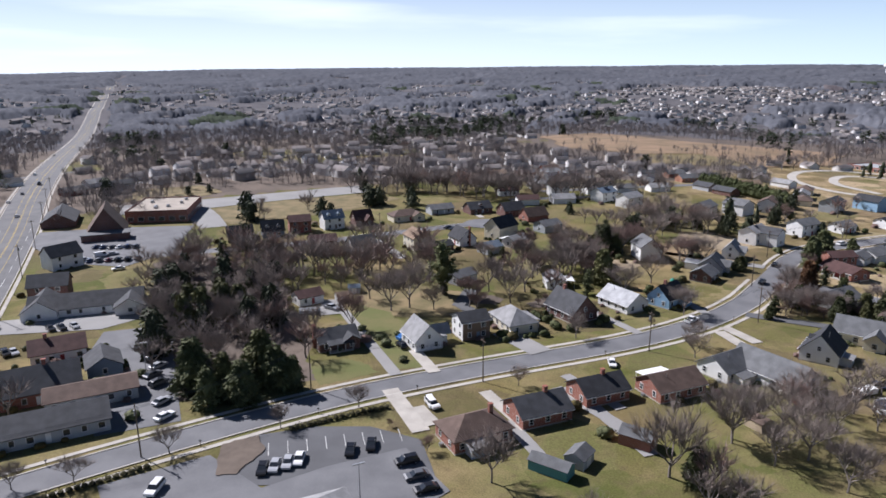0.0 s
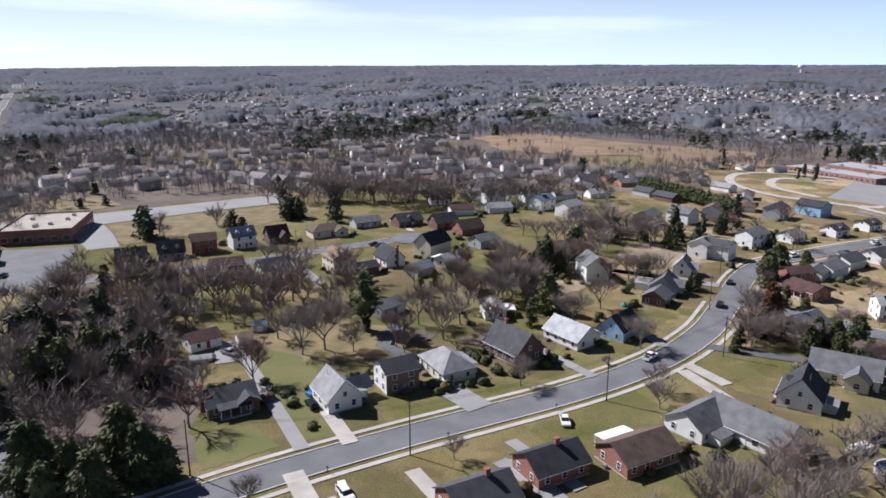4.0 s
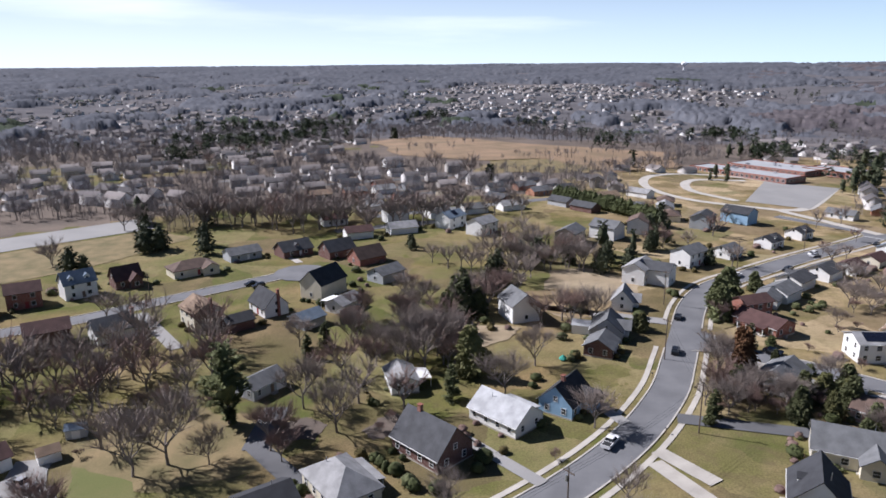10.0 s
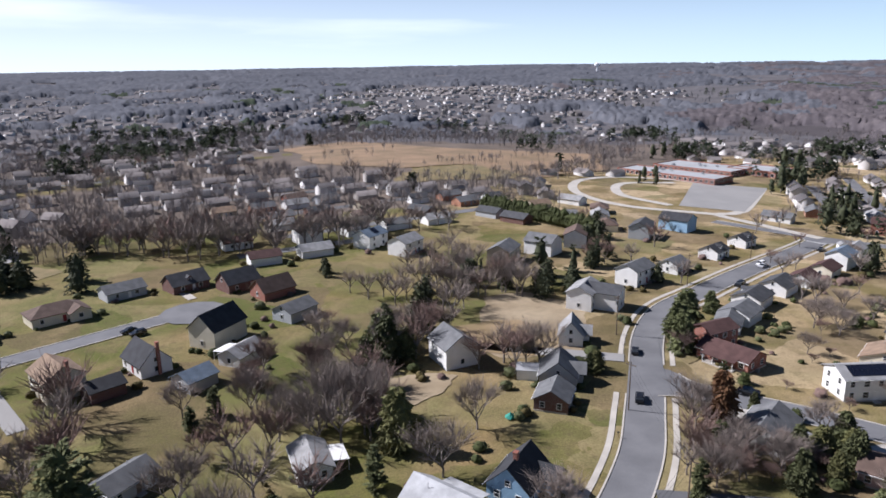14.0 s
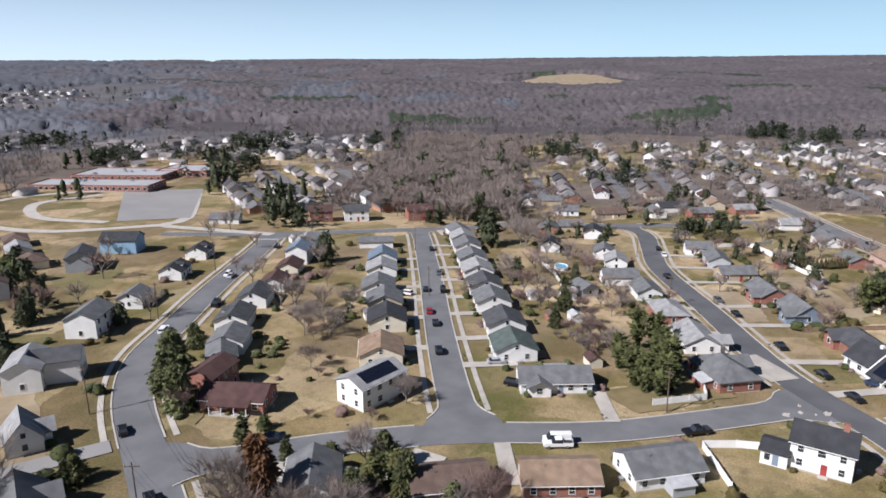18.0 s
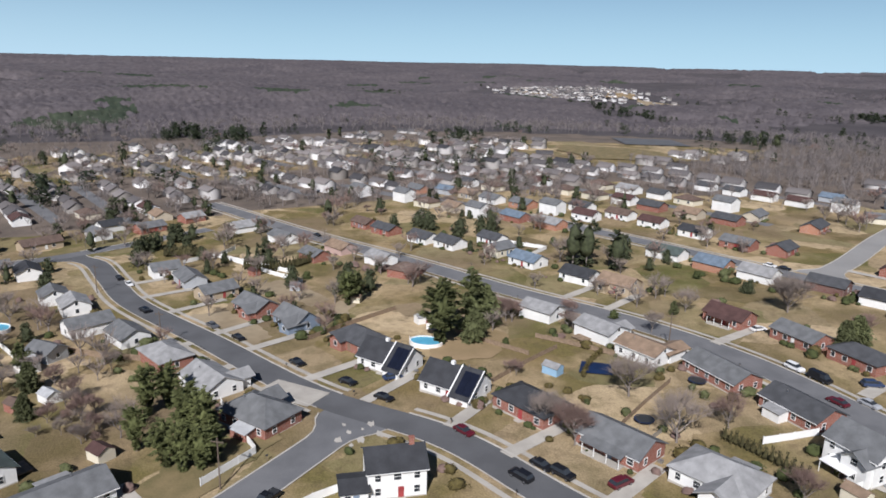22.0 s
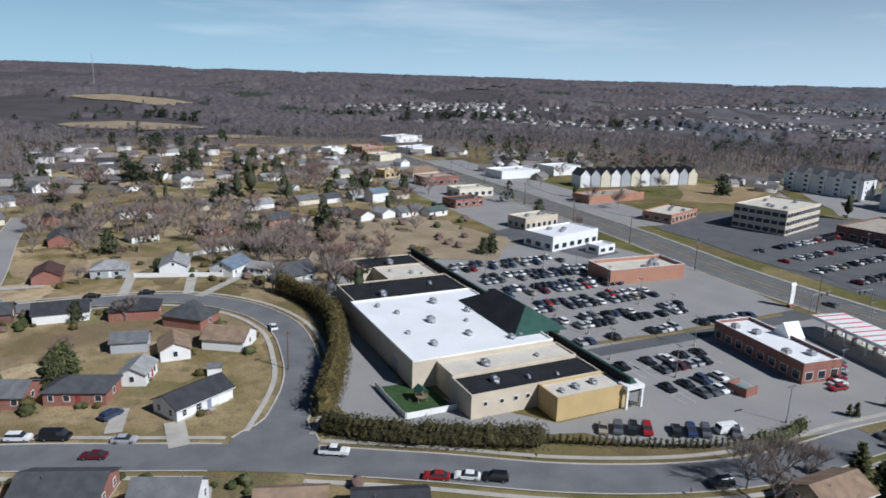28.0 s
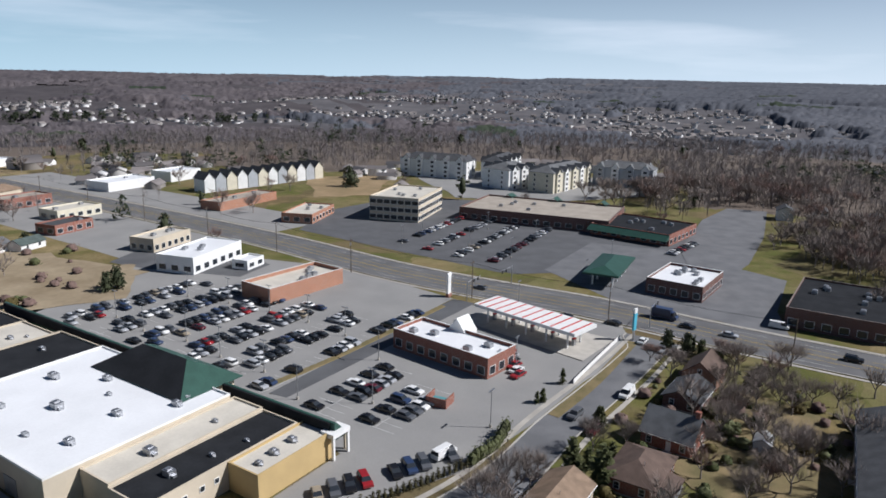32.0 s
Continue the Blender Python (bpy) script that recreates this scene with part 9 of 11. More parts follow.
# belts of trees behind the gardens, which keep out of the open yards
YARDS = ((56, 250, 17), (78, 287, 17), (-42, 193, 18), (44, 266, 10))
for cx, cy, rx, ry, n, lo, hi in ((-60, 245, 45, 22, 30, 9, 15), (0, 232, 28, 14, 14, 7, 12), (25, 245, 14, 18, 16, 7, 12), (-38, 50, 30, 34, 9, 5, 9), (-15, 42, 30, 16, 9, 5, 9), (-42, 14, 10, 8, 12, 4, 7), (20, 60, 30, 14, 8, 5, 9), (-172, -35, 44, 26, 70, 8, 13), (-235, -50, 70, 50, 90, 8, 15), (-230, -180, 60, 30, 60, 9, 14), (-150, -120, 26, 16, 12, 6, 9), (-290, -150, 50, 36, 60, 9, 14), (-190, -70, 30, 14, 20, 7, 11), (-20, 50, 34, 30, 14, 6, 11), (56, 285, 26, 24, 16, 7, 12), (80, 330, 26, 16, 14, 8, 13), (230, 205, 30, 16, 10, 5, 9), (255, 235, 24, 20, 12, 6, 10), (-190, 20, 40, 40, 30, 8, 14), (80, 140, 26, 14, 6, 6, 9), (98, 212, 14, 14, 8, 5, 9), (30, 108, 40, 12, 7, 6, 10), (165, -95, 50, 22, 40, 7, 13), (250, -130, 60, 40, 40, 7, 13), (-20, 420, 90, 22, 60, 10, 16), (195, 250, 30, 14, 12, 5, 8)):
    for i in range(n):
        x, y = cx + rw.gauss(0, rx * 0.5), cy + rw.gauss(0, ry * 0.5)
        if road_gap(x, y) > 3 and house_gap(x, y) > 8 and not (x < -110 and is_open(x, y)) and not any(math.hypot(x - a, y - b) < r for a, b, r in YARDS):
            (tree if i % 9 == 0 else far_tree)(x, y, "bare" if rw.random() < 0.72 else "redbare", rw.uniform(lo, hi) * 1.2)

# more houses of the suburb, on streets of their own
FAR_STREETS = (
    ((440, 60), (330, 10), 0), ((470, 120), (540, 150), 0), ((520, 110), (400, 50), 0), ((560, 60), (430, -5), 0), ((600, 10), (450, -60), 0), ((420, -30), (310, -75), 0), ((480, -90), (330, -150), 0),
    ((430, 250), (520, 290), 0), ((420, 215), (540, 262), 0), ((400, 290), (480, 330), 0), ((330, 330), (380, 400), 0), ((345, 420), (420, 520), 0), ((300, 400), (370, 500), 0), ((375, 385), (450, 480), 0),
    ((560, 190), (640, 225), 0), ((590, 120), (700, 165), 0), ((640, 60), (740, 105), 0), ((300, -240), (380, -210), 0),
    ((20, 430), (150, 470), 0), ((-10, 470), (140, 520), 0), ((-60, 520), (90, 560), 0), ((-80, 560), (20, 590), 0), ((0, 400), (60, 415), 0), ((-150, 520), (-90, 480), 0), ((-200, 470), (-140, 560), 0), ((-260, 430), (-210, 540), 0), ((-230, 600), (-90, 640), 0),
    ((-330, 300), (-280, 360), 0), ((-280, 210), (-240, 250), 0), ((-180, 120), (-150, 150), 0), ((-380, 420), (-330, 500), 0), ((170, 450), (150, 400), 0),
    ((-330, -60), (-260, -20), 0), ((-300, 20), (-240, 60), 0), ((-190, 60), (-150, 100), 0),
)
for a, b, _ in FAR_STREETS:
    lv = fine_line([a, b], 12)
    structure("road_far", ribbon(Mesh(), lv, -3.6, 3.6, 0.1), "asphalt", "grey asphalt side street", "road")
FAR_PROTOS = []
for wd, dp, st, wm, rm, hp in ((13, 8.5, 1, "white", "greyroof", False), (13, 8.5, 1, "brick", "charcoal", False), (12, 9, 1, "cream", "brownroof", True), (11, 8, 2, "white", "greyroof", False), (13, 8.5, 1, "white", "lightroof", False),
                               (12, 8.5, 1, "beige", "tanroof", False), (11, 8, 1.5, "white", "charcoal", False), (13, 8.5, 1, "orangebrick", "greyroof", False), (12, 8, 1, "grey", "blueroof", False), (12, 8, 1.5, "white", "maroon", False)):
    FAR_PROTOS.append((wd, dp, st, wm, rm, hp, []))
rf = random.Random(21)
FAR_ROWS = []
for a, b, _ in FAR_STREETS:
    A, B = Vector(a), Vector(b)
    d = (B - A).normalized()
    nv = Vector((-d.y, d.x))
    L = (B - A).length
    for s in (-1, 1):
        u = rf.uniform(2, 8)
        while u < L:
            p = A + d * u + nv * s * rf.uniform(13, 16)
            u += rf.uniform(18, 23)
            if house_gap(p.x, p.y) < 17 or road_gap(p.x, p.y) < 8 or is_open(p.x, p.y):
                continue
            rz = math.degrees(math.atan2(d.y, d.x)) + (0 if s > 0 else 180) + rf.uniform(-4, 4)
            pr = rf.choice(FAR_PROTOS)
            if math.hypot(p.x - 70, p.y - 110) > 395:
                FAR_ROWS.append((p.x, p.y, rz))
            elif pr[6]:
                copy_thing(pr[6][0], pose(p.x, p.y, ground_z(p.x, p.y), 0, 0, rz))
            else:
                pr[6].append(house(p.x, p.y, rz, pr[0], pr[1], pr[2], pr[3], pr[4], hip=pr[5], fine=False))
            HOUSE_NP = np.vstack([HOUSE_NP, (p.x, p.y)])

# trees between the gardens south of the bend
for i in range(330):
    x, y = rw.uniform(110, 340), rw.uniform(-420, -85)
    if abs((x - 240) + 0.35 * (y + 250)) < 105 and math.hypot(x - 205, y - (-94)) > 17 and math.hypot(x - 186, y - (-102)) > 17 and road_gap(x, y) > 4 and house_gap(x, y) > 9 and not is_open(x, y):
        q = rw.random()
        (tree if i % 8 == 0 else far_tree)(x, y, "bare" if q < 0.6 else "redbare" if q < 0.88 else "cedar" if q < 0.97 else "pine", rw.uniform(7, 13))

# bare trees between the court and the main street
for i in range(70):
    x, y = rw.uniform(-70, 120), rw.uniform(185, 300)
    if road_gap(x, y) > 4 and house_gap(x, y) > 8 and noise.noise((x / 30, y / 30, 7.0)) > 0.05:
        tree(x, y, "bare" if rw.random() < 0.7 else "redbare", rw.uniform(9, 14))

# woods and garden trees past the bend of the side street
for i in range(620):
    x = 325 + 330 * rw.random() ** 1.3
    y = 292 + (x - 358) * 0.42 + rw.uniform(0, 1) ** 1.3 * 110
    if road_gap(x, y) > 4 and house_gap(x, y) > 7:
        far_tree(x, y, "bare" if rw.random() < 0.94 else "pine", rw.uniform(11, 16))
for i in range(190):
    x, y = rw.uniform(305, 640), rw.uniform(150, 360)
    if road_gap(x, y) > 4 and house_gap(x, y) > 7:
        q = rw.random()
        far_tree(x, y, "bare" if q < 0.66 else "redbare" if q < 0.86 else "cedar" if q < 0.95 else "pine", rw.uniform(6, 11))

for i in range(190):
    x, y = rw.uniform(370, 700), rw.uniform(-90, 160)
    if road_gap(x, y) > 4 and house_gap(x, y) > 7 and not is_open(x, y):
        q = rw.random()
        far_tree(x, y, "bare" if q < 0.62 else "redbare" if q < 0.82 else "cedar" if q < 0.94 else "pine", rw.uniform(6, 11))

# dark evergreens and bare trees in the eastern yards
for i in range(300):
    x, y = rw.uniform(215, 470), rw.uniform(-60, 235)
    if road_gap(x, y) > 3.5 and 7.5 < house_gap(x, y) < 20 and not is_open(x, y):
        q = rw.random()
        far_tree(x, y, "cedar" if q < 0.2 else "bare" if q < 0.75 else "redbare", rw.uniform(3.5, 7) if q < 0.2 else rw.uniform(6, 10))

# yard trees among the houses
rs = random.Random(8)
count = 0
for _ in range(14000):
    r, az = rs.uniform(70, 800) , rs.uniform(0, 2 * math.pi)
    x, y = 60 + r * math.sin(az), 110 + r * math.cos(az)
    if noise.noise((x / 60, y / 60, 4.0)) < 0.05 - 0.00045 * r or road_gap(x, y) < 5 or house_gap(x, y) < 10.5 or is_open(x, y):
        continue
    if -60 < x < 260 and 20 < y < 300:
        continue
    q = rs.random()
    far_tree(x, y, "bare" if q < 0.7 else "redbare" if q < 0.84 else ("cedar" if q < 0.93 else "pine"), rs.uniform(7, 14))
    count += 1
    if count > 470:
        break
FAR_TREES.make("yard_trees", "leafless and evergreen trees among the farther houses", "trees")


# ---- distance: woods and houses too many to count ----
def island_mat(name, lo, hi, soft=False):
    """A rough surface whose tone differs from clump to clump."""
    m = bpy.data.materials.new(name)
    m.use_nodes = True
    n, l = m.node_tree.nodes, m.node_tree.links
    b = n["Principled BSDF"]
    b.inputs["Roughness"].default_value, b.inputs["Specular IOR Level"].default_value = 0.95, 0.1
    gnode, ramp = n.new("ShaderNodeNewGeometry"), n.new("ShaderNodeValToRGB")
    ramp.color_ramp.elements[0].color, ramp.color_ramp.elements[1].color = (*lo, 1), (*hi, 1)
    l.new(gnode.outputs["Random Per Island"], ramp.inputs["Fac"])
    l.new(ramp.outputs["Color"], b.inputs["Base Color"])
    if soft:
        soften(m, ramp.outputs["Color"])
    MATS[name] = m


def canopy_mat(name, dark, mid, pale):
    """Leafless tree tops seen from afar: stands of differing tone, and single crowns within them."""
    m = mat(name, mid, rough=1.0, var=0.3, scale=150.0, fine=0.09, second=dark, sharp=0.6, coords="World", spec=0.02)
    n, l = m.node_tree.nodes, m.node_tree.links
    b = n["Principled BSDF"]
    geo, vor, gate, mix = n.new("ShaderNodeNewGeometry"), n.new("ShaderNodeTexVoronoi"), n.new("ShaderNodeMapRange"), n.new("ShaderNodeMixRGB")
    vor.inputs["Scale"].default_value = 0.085
    gate.inputs["From Min"].default_value, gate.inputs["From Max"].default_value = 0.55, 1.0
    gate.inputs["To Max"].default_value = 0.35
    sep = n.new("ShaderNodeSeparateColor")
    l.new(geo.outputs["Position"], vor.inputs["Vector"])
    l.new(vor.outputs["Color"], sep.inputs[0])
    l.new(sep.outputs[0], gate.inputs["Value"])
    l.new(gate.outputs["Result"], mix.inputs["Fac"])
    l.new(b.inputs["Base Color"].links[0].from_socket, mix.inputs[1])
    mix.inputs[2].default_value = (*pale, 1)
    l.new(mix.outputs["Color"], b.inputs["Base Color"])
    return m


# the next two twig tones carry painted haze: blue-grey sunward, browner to the east
island_mat("hazy_twigs", (0.105, 0.108, 0.122), (0.162, 0.16, 0.168), True)
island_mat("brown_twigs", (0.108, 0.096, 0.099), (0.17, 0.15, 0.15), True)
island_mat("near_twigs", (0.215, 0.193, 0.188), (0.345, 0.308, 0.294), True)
island_mat("far_needles", (0.036, 0.05, 0.034), (0.085, 0.1, 0.06), True)
island_mat("far_walls", (0.22, 0.2, 0.18), (0.78, 0.77, 0.76))
island_mat("far_roofs", (0.05, 0.05, 0.055), (0.25, 0.225, 0.215))
# same painted haze in the tree tops: blue-grey one side, browner the other
canopy_mat("hazy_canopy", (0.09, 0.096, 0.113), (0.12, 0.125, 0.142), (0.156, 0.157, 0.168))
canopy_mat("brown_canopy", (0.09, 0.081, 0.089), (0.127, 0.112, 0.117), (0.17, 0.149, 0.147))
canopy_mat("green_canopy", (0.04, 0.054, 0.04), (0.06, 0.072, 0.05), (0.085, 0.095, 0.066))
rn = np.random.RandomState(4)


def scatter(n, r0, r1, power, keep):
    out = []
    tries = 0
    while len(out) < n and tries < n * 6:
        tries += 1
        r = r0 * (r1 / r0) ** (rn.rand() ** power)
        az = rn.rand() * 2 * math.pi
        x, y = 60 + r * math.sin(az), 100 + r * math.cos(az)
        if keep(x, y):
            out.append((x, y))
    return out


def clumps(pts, hlo, hhi, faces, wide, name, m, label):
    """Every evergreen a cluster of small faces in a rounded volume."""
    P = np.array(pts)
    Z = np.array([ground_z(x, y) for x, y in pts])
    R = np.hypot(P[:, 0] - 60, P[:, 1] - 100)
    n = len(P)
    H = rn.uniform(hlo, hhi, n)
    grow = 1 + np.minimum(R, 3000.0) / 1800.0
    az, zz = rn.rand(n, faces) * 2 * np.pi, rn.rand(n, faces)
    rad = np.sqrt(1 - 0.85 * zz ** 2) * np.sqrt(rn.rand(n, faces)) * wide * H[:, None]
    cx, cy = P[:, 0:1] + rad * np.cos(az), P[:, 1:2] + rad * np.sin(az)
    cz = Z[:, None] + (0.12 + 0.78 * zz) * H[:, None]
    s = 0.105 * H[:, None] * rn.uniform(0.6, 1.5, (n, faces)) * grow[:, None]
    ta = rn.rand(n, faces) * 2 * np.pi
    lean = rn.uniform(-1.2, 1.2, (n, faces))
    dx, dy = np.cos(ta) * s * 0.45, np.sin(ta) * s * 0.45
    ox, oy = np.cos(ta * 3.7) * s * lean, np.sin(ta * 3.7) * s * lean
    a = np.stack([cx - dx - ox, cy - dy - oy, cz - s * 0.25], -1)
    b = np.stack([cx + dx - ox, cy + dy - oy, cz - s * 0.25], -1)
    c = np.stack([cx + ox, cy + oy, cz + s * 0.55 / np.sqrt(grow)[:, None]], -1)
    V = np.stack([a, b, c], 2).reshape(-1, 3)
    return sheet(name, V, np.arange(len(V)).reshape(-1, 3), (m,), label, "woods")


def crowns(pts, hlo, hhi, faces, m, label, name="bare_woods"):
    """Leafless trees: a trunk, and twigs that fan up and out of it into a rounded head."""
    P = np.array(pts)
    Z = np.array([ground_z(x, y) for x, y in pts])
    n = len(P)
    H = rn.uniform(hlo, hhi, n)[:, None]
    thick = (0.6 + np.hypot(P[:, 0] - 60, P[:, 1] - 100) / 900.0)[:, None]
    az, f = rn.rand(n, faces) * 2 * np.pi, rn.rand(n, faces)
    f[:, 0] = 0.0
    spread = 0.36 * np.sqrt(rn.rand(n, faces))
    zt = 0.42 + 0.58 * np.sqrt(np.maximum(0.0, 1 - (spread / 0.37) ** 2)) * (0.35 + 0.65 * rn.rand(n, faces))
    tip = np.stack([P[:, 0:1] + spread * H * np.cos(az), P[:, 1:2] + spread * H * np.sin(az), Z[:, None] + zt * H], -1)
    root_f = 0.3 + 0.35 * f
    root = np.stack([P[:, 0:1] + spread * 0.35 * H * np.cos(az), P[:, 1:2] + spread * 0.35 * H * np.sin(az), Z[:, None] + np.minimum(root_f, zt - 0.1) * H], -1)
    # one upright trunk to each
    tip[:, 0, :2], root[:, 0, :2] = P, P
    tip[:, 0, 2], root[:, 0, 2] = Z + 0.8 * H[:, 0], Z - 1.0
    ta = rn.rand(n, faces) * 2 * np.pi
    w = 0.011 * H * thick * rn.uniform(0.6, 1.5, (n, faces))
    w[:, 0] *= 1.7
    side = np.stack([np.cos(ta) * w, np.sin(ta) * w, np.zeros_like(w)], -1)
    V = np.stack([root - side, root + side, tip], 2).reshape(-1, 3)
    return sheet(name, V, np.arange(len(V)).reshape(-1, 3), (m,), label, "woods")


def wood_ok(x, y):
    return woodland(x, y) > 0.62 and not is_open(x, y) and road_gap(x, y) > 8 and (house_gap(x, y) > 14 if math.hypot(x, y) < 750 else True)


def highway_gap(x, y):
    return math.sqrt(((LINE_NP["highway"] - (x, y)) ** 2).sum(1).min())


def canopy(r0, r1, ratio, a0, a1, da):
    """The closed woods of the far hills: a lumpy sheet of tree tops, finer where nearer, open over clearings."""
    rings = int(math.log(r1 / r0) / math.log(ratio))
    cols = int((a1 - a0) / da)
    R = r0 * ratio ** np.arange(rings)[:, None] * np.ones((1, cols))
    R *= 1 + (ratio - 1) * rn.uniform(-0.4, 0.4, R.shape)
    A = np.radians(a0 + da * (np.arange(cols)[None, :] + rn.uniform(-0.4, 0.4, R.shape)))
    X, Y = 60 + R * np.sin(A), 100 + R * np.cos(A)
    # tree heads on a wandering lattice
    cell = 9.0
    gx, gy = np.floor(X / cell), np.floor(Y / cell)
    best = np.full(R.shape, 9.0)
    for ox in (-1, 0, 1):
        for oy in (-1, 0, 1):
            hx, hy = gx + ox, gy + oy
            h1 = np.abs(np.sin(hx * 127.1 + hy * 311.7) * 43758.5453) % 1
            h2 = np.abs(np.sin(hx * 269.5 + hy * 183.3) * 43758.5453) % 1
            best = np.minimum(best, np.hypot((hx + h1) * cell - X, (hy + h2) * cell - Y) / cell + 0.25 * h2)
    head = np.clip(1 - best ** 2, 0, 1) + rn.uniform(-0.1, 0.1, R.shape)
    # ground and cover on a coarser net
    Z, K, E, G = (np.zeros(R.shape) for _ in range(4))
    for i in range(0, rings, 2):
        for j in range(0, cols, 5):
            x, y = float(X[i, j]), float(Y[i, j])
            az = math.degrees(math.atan2(x - 60, y - 100)) % 360
            k = woodland(x, y)
            if (az > 300 or az < 32) and k > 0:
                k += 0.16
            Z[i:i + 2, j:j + 5], K[i:i + 2, j:j + 5] = ground_z(x, y), k
            if highway_gap(x, y) < 26 or ((TOWN_NP - (x, y)) ** 2).sum(1).min() < (16 + R[i, j] * 0.011) ** 2:
                K[i:i + 2, j:j + 5] = 0
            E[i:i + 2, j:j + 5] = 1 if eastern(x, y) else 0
            G[i:i + 2, j:j + 5] = noise.noise((x / 130, y / 130, 6.0)) > (0.42 if az > 300 or az < 130 else 0.5) and R[i, j] < 2600
    for _ in range(3):
        K[1:-1] = (K[:-2] + 2 * K[1:-1] + K[2:]) / 4
        K[:, 2:-2] = (K[:, :-4] + K[:, 1:-3] + K[:, 2:-2] + K[:, 3:-1] + K[:, 4:]) / 5
    K += 0.16 * (np.sin(X / 17.0 + 2.1 * np.sin(Y / 23.0)) * np.sin(Y / 19.0 + 1.7 * np.sin(X / 29.0)))
    Z[:, 2:-2] = (Z[:, :-4] + Z[:, 1:-3] + Z[:, 2:-2] + Z[:, 3:-1] + Z[:, 4:]) / 5
    cover = np.clip((K - 0.3) / 0.26, 0, 1) * np.clip((R - r0) / 130, 0, 1)
    H = Z - 2 + cover * (9 + 6.0 * head)
    V = np.stack([X, Y, H], -1).reshape(-1, 3)
    idx = np.arange(rings * cols).reshape(rings, cols)
    q = np.stack([idx[:-1, :-1], idx[1:, :-1], idx[1:, 1:], idx[:-1, 1:]], -1).reshape(-1, 4)
    up = cover.reshape(-1)[q].max(1) > 0.05
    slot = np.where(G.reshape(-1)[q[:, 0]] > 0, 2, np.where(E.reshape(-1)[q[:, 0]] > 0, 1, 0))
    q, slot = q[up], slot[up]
    return sheet("wooded_hills", V, q, ("hazy_canopy", "brown_canopy", "green_canopy"), "leafless winter woods covering the far hills", "woods", slot)


def town_ok(x, y):
    az = math.degrees(math.atan2(x - 60, y - 100)) % 360
    r = math.hypot(x - 60, y - 100)
    if 45 < az < 205 and r > 620 or 51 < az < 64 or 29 < az < 46 and r > 850:
        return False
    return woodland(x, y) < 0.5 and not is_open(x, y) and road_gap(x, y) > 12 and house_gap(x, y) > 20


def estate(cx, cy, rx, ry, n):
    return [(cx + rn.normal() * rx * 0.5, cy + rn.normal() * ry * 0.5) for _ in range(n)]


def rows(cx, cy, turn, n_row, n_col, dr=34, dc=21):
    """Houses back to back along parallel streets."""
    ca, sa = math.cos(radians(turn)), math.sin(radians(turn))
    out = []
    for i in range(n_row):
        for j in range(n_col):
            u, v = (j - n_col / 2) * dc + rn.uniform(-4, 4), (i - n_row / 2) * dr + (8 if i % 2 else -8) + rn.uniform(-3, 3)
            x, y = cx + u * ca - v * sa, cy + u * sa + v * ca
            az = math.degrees(math.atan2(x - 60, y - 100)) % 360
            if house_gap(x, y) > 17 and road_gap(x, y) > 10 and not is_open(x, y) and rn.rand() < 0.78 and not (51 < az < 64 and math.hypot(x - 60, y - 100) > 380):
                out.append((x, y, turn + rn.uniform(-5, 5)))
    return out


TOWN = rows(610, 230, 26, 10, 13) + rows(690, 60, 24, 7, 10) + rows(560, -60, 24, 6, 10) + rows(-60, 690, 20, 6, 9) + rows(-300, 640, 60, 4, 6) + rows(330, -330, 35, 6, 8) + rows(-330, 330, 60, 5, 6)
HOUSE_NP = np.vstack([HOUSE_NP] + [(q[0], q[1]) for q in TOWN + FAR_ROWS])
EAST = eastern
crowns(scatter(10500, 330, 1000, 0.8, wood_ok), 9, 15, 25, "near_twigs", "leafless grey-brown winter woods")
crowns(scatter(3400, 380, 1000, 0.8, lambda x, y: 0 < woodland(x, y) <= 0.62 and not is_open(x, y) and road_gap(x, y) > 5 and house_gap(x, y) > 8), 6, 12, 26, "near_twigs", "leafless trees between the far gardens")
crowns(scatter(5000, 900, 3000, 0.8, lambda x, y: not EAST(x, y) and woodland(x, y) > 0.1 and highway_gap(x, y) > 24), 9, 15, 14, "hazy_twigs", "leafless far-hill trees, haze painted into their blue-grey tone")
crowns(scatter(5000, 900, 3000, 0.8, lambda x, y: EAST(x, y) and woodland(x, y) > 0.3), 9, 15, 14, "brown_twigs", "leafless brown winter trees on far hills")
crowns(scatter(2900, 370, 1150, 0.9, lambda x, y: (math.degrees(math.atan2(x - 60, y - 100)) % 360 > 312 or x < 300 and y > 380) and not is_open(x, y) and road_gap(x, y) > 6 and house_gap(x, y) > 8 and not (-215 < x < -55 and y < 450)), 8, 15, 30, "near_twigs", "leafless trees over the northern gardens")
clumps(scatter(1700, 330, 2200, 0.85, lambda x, y: 0 < woodland(x, y) < 0.9 and noise.noise((x / 120, y / 120, 6.0)) > 0.26 and not is_open(x, y) and road_gap(x, y) > 8 and house_gap(x, y) > 10), 7, 15, 40, 0.33, "evergreen_woods", "far_needles", "dark evergreen groups among the far houses")
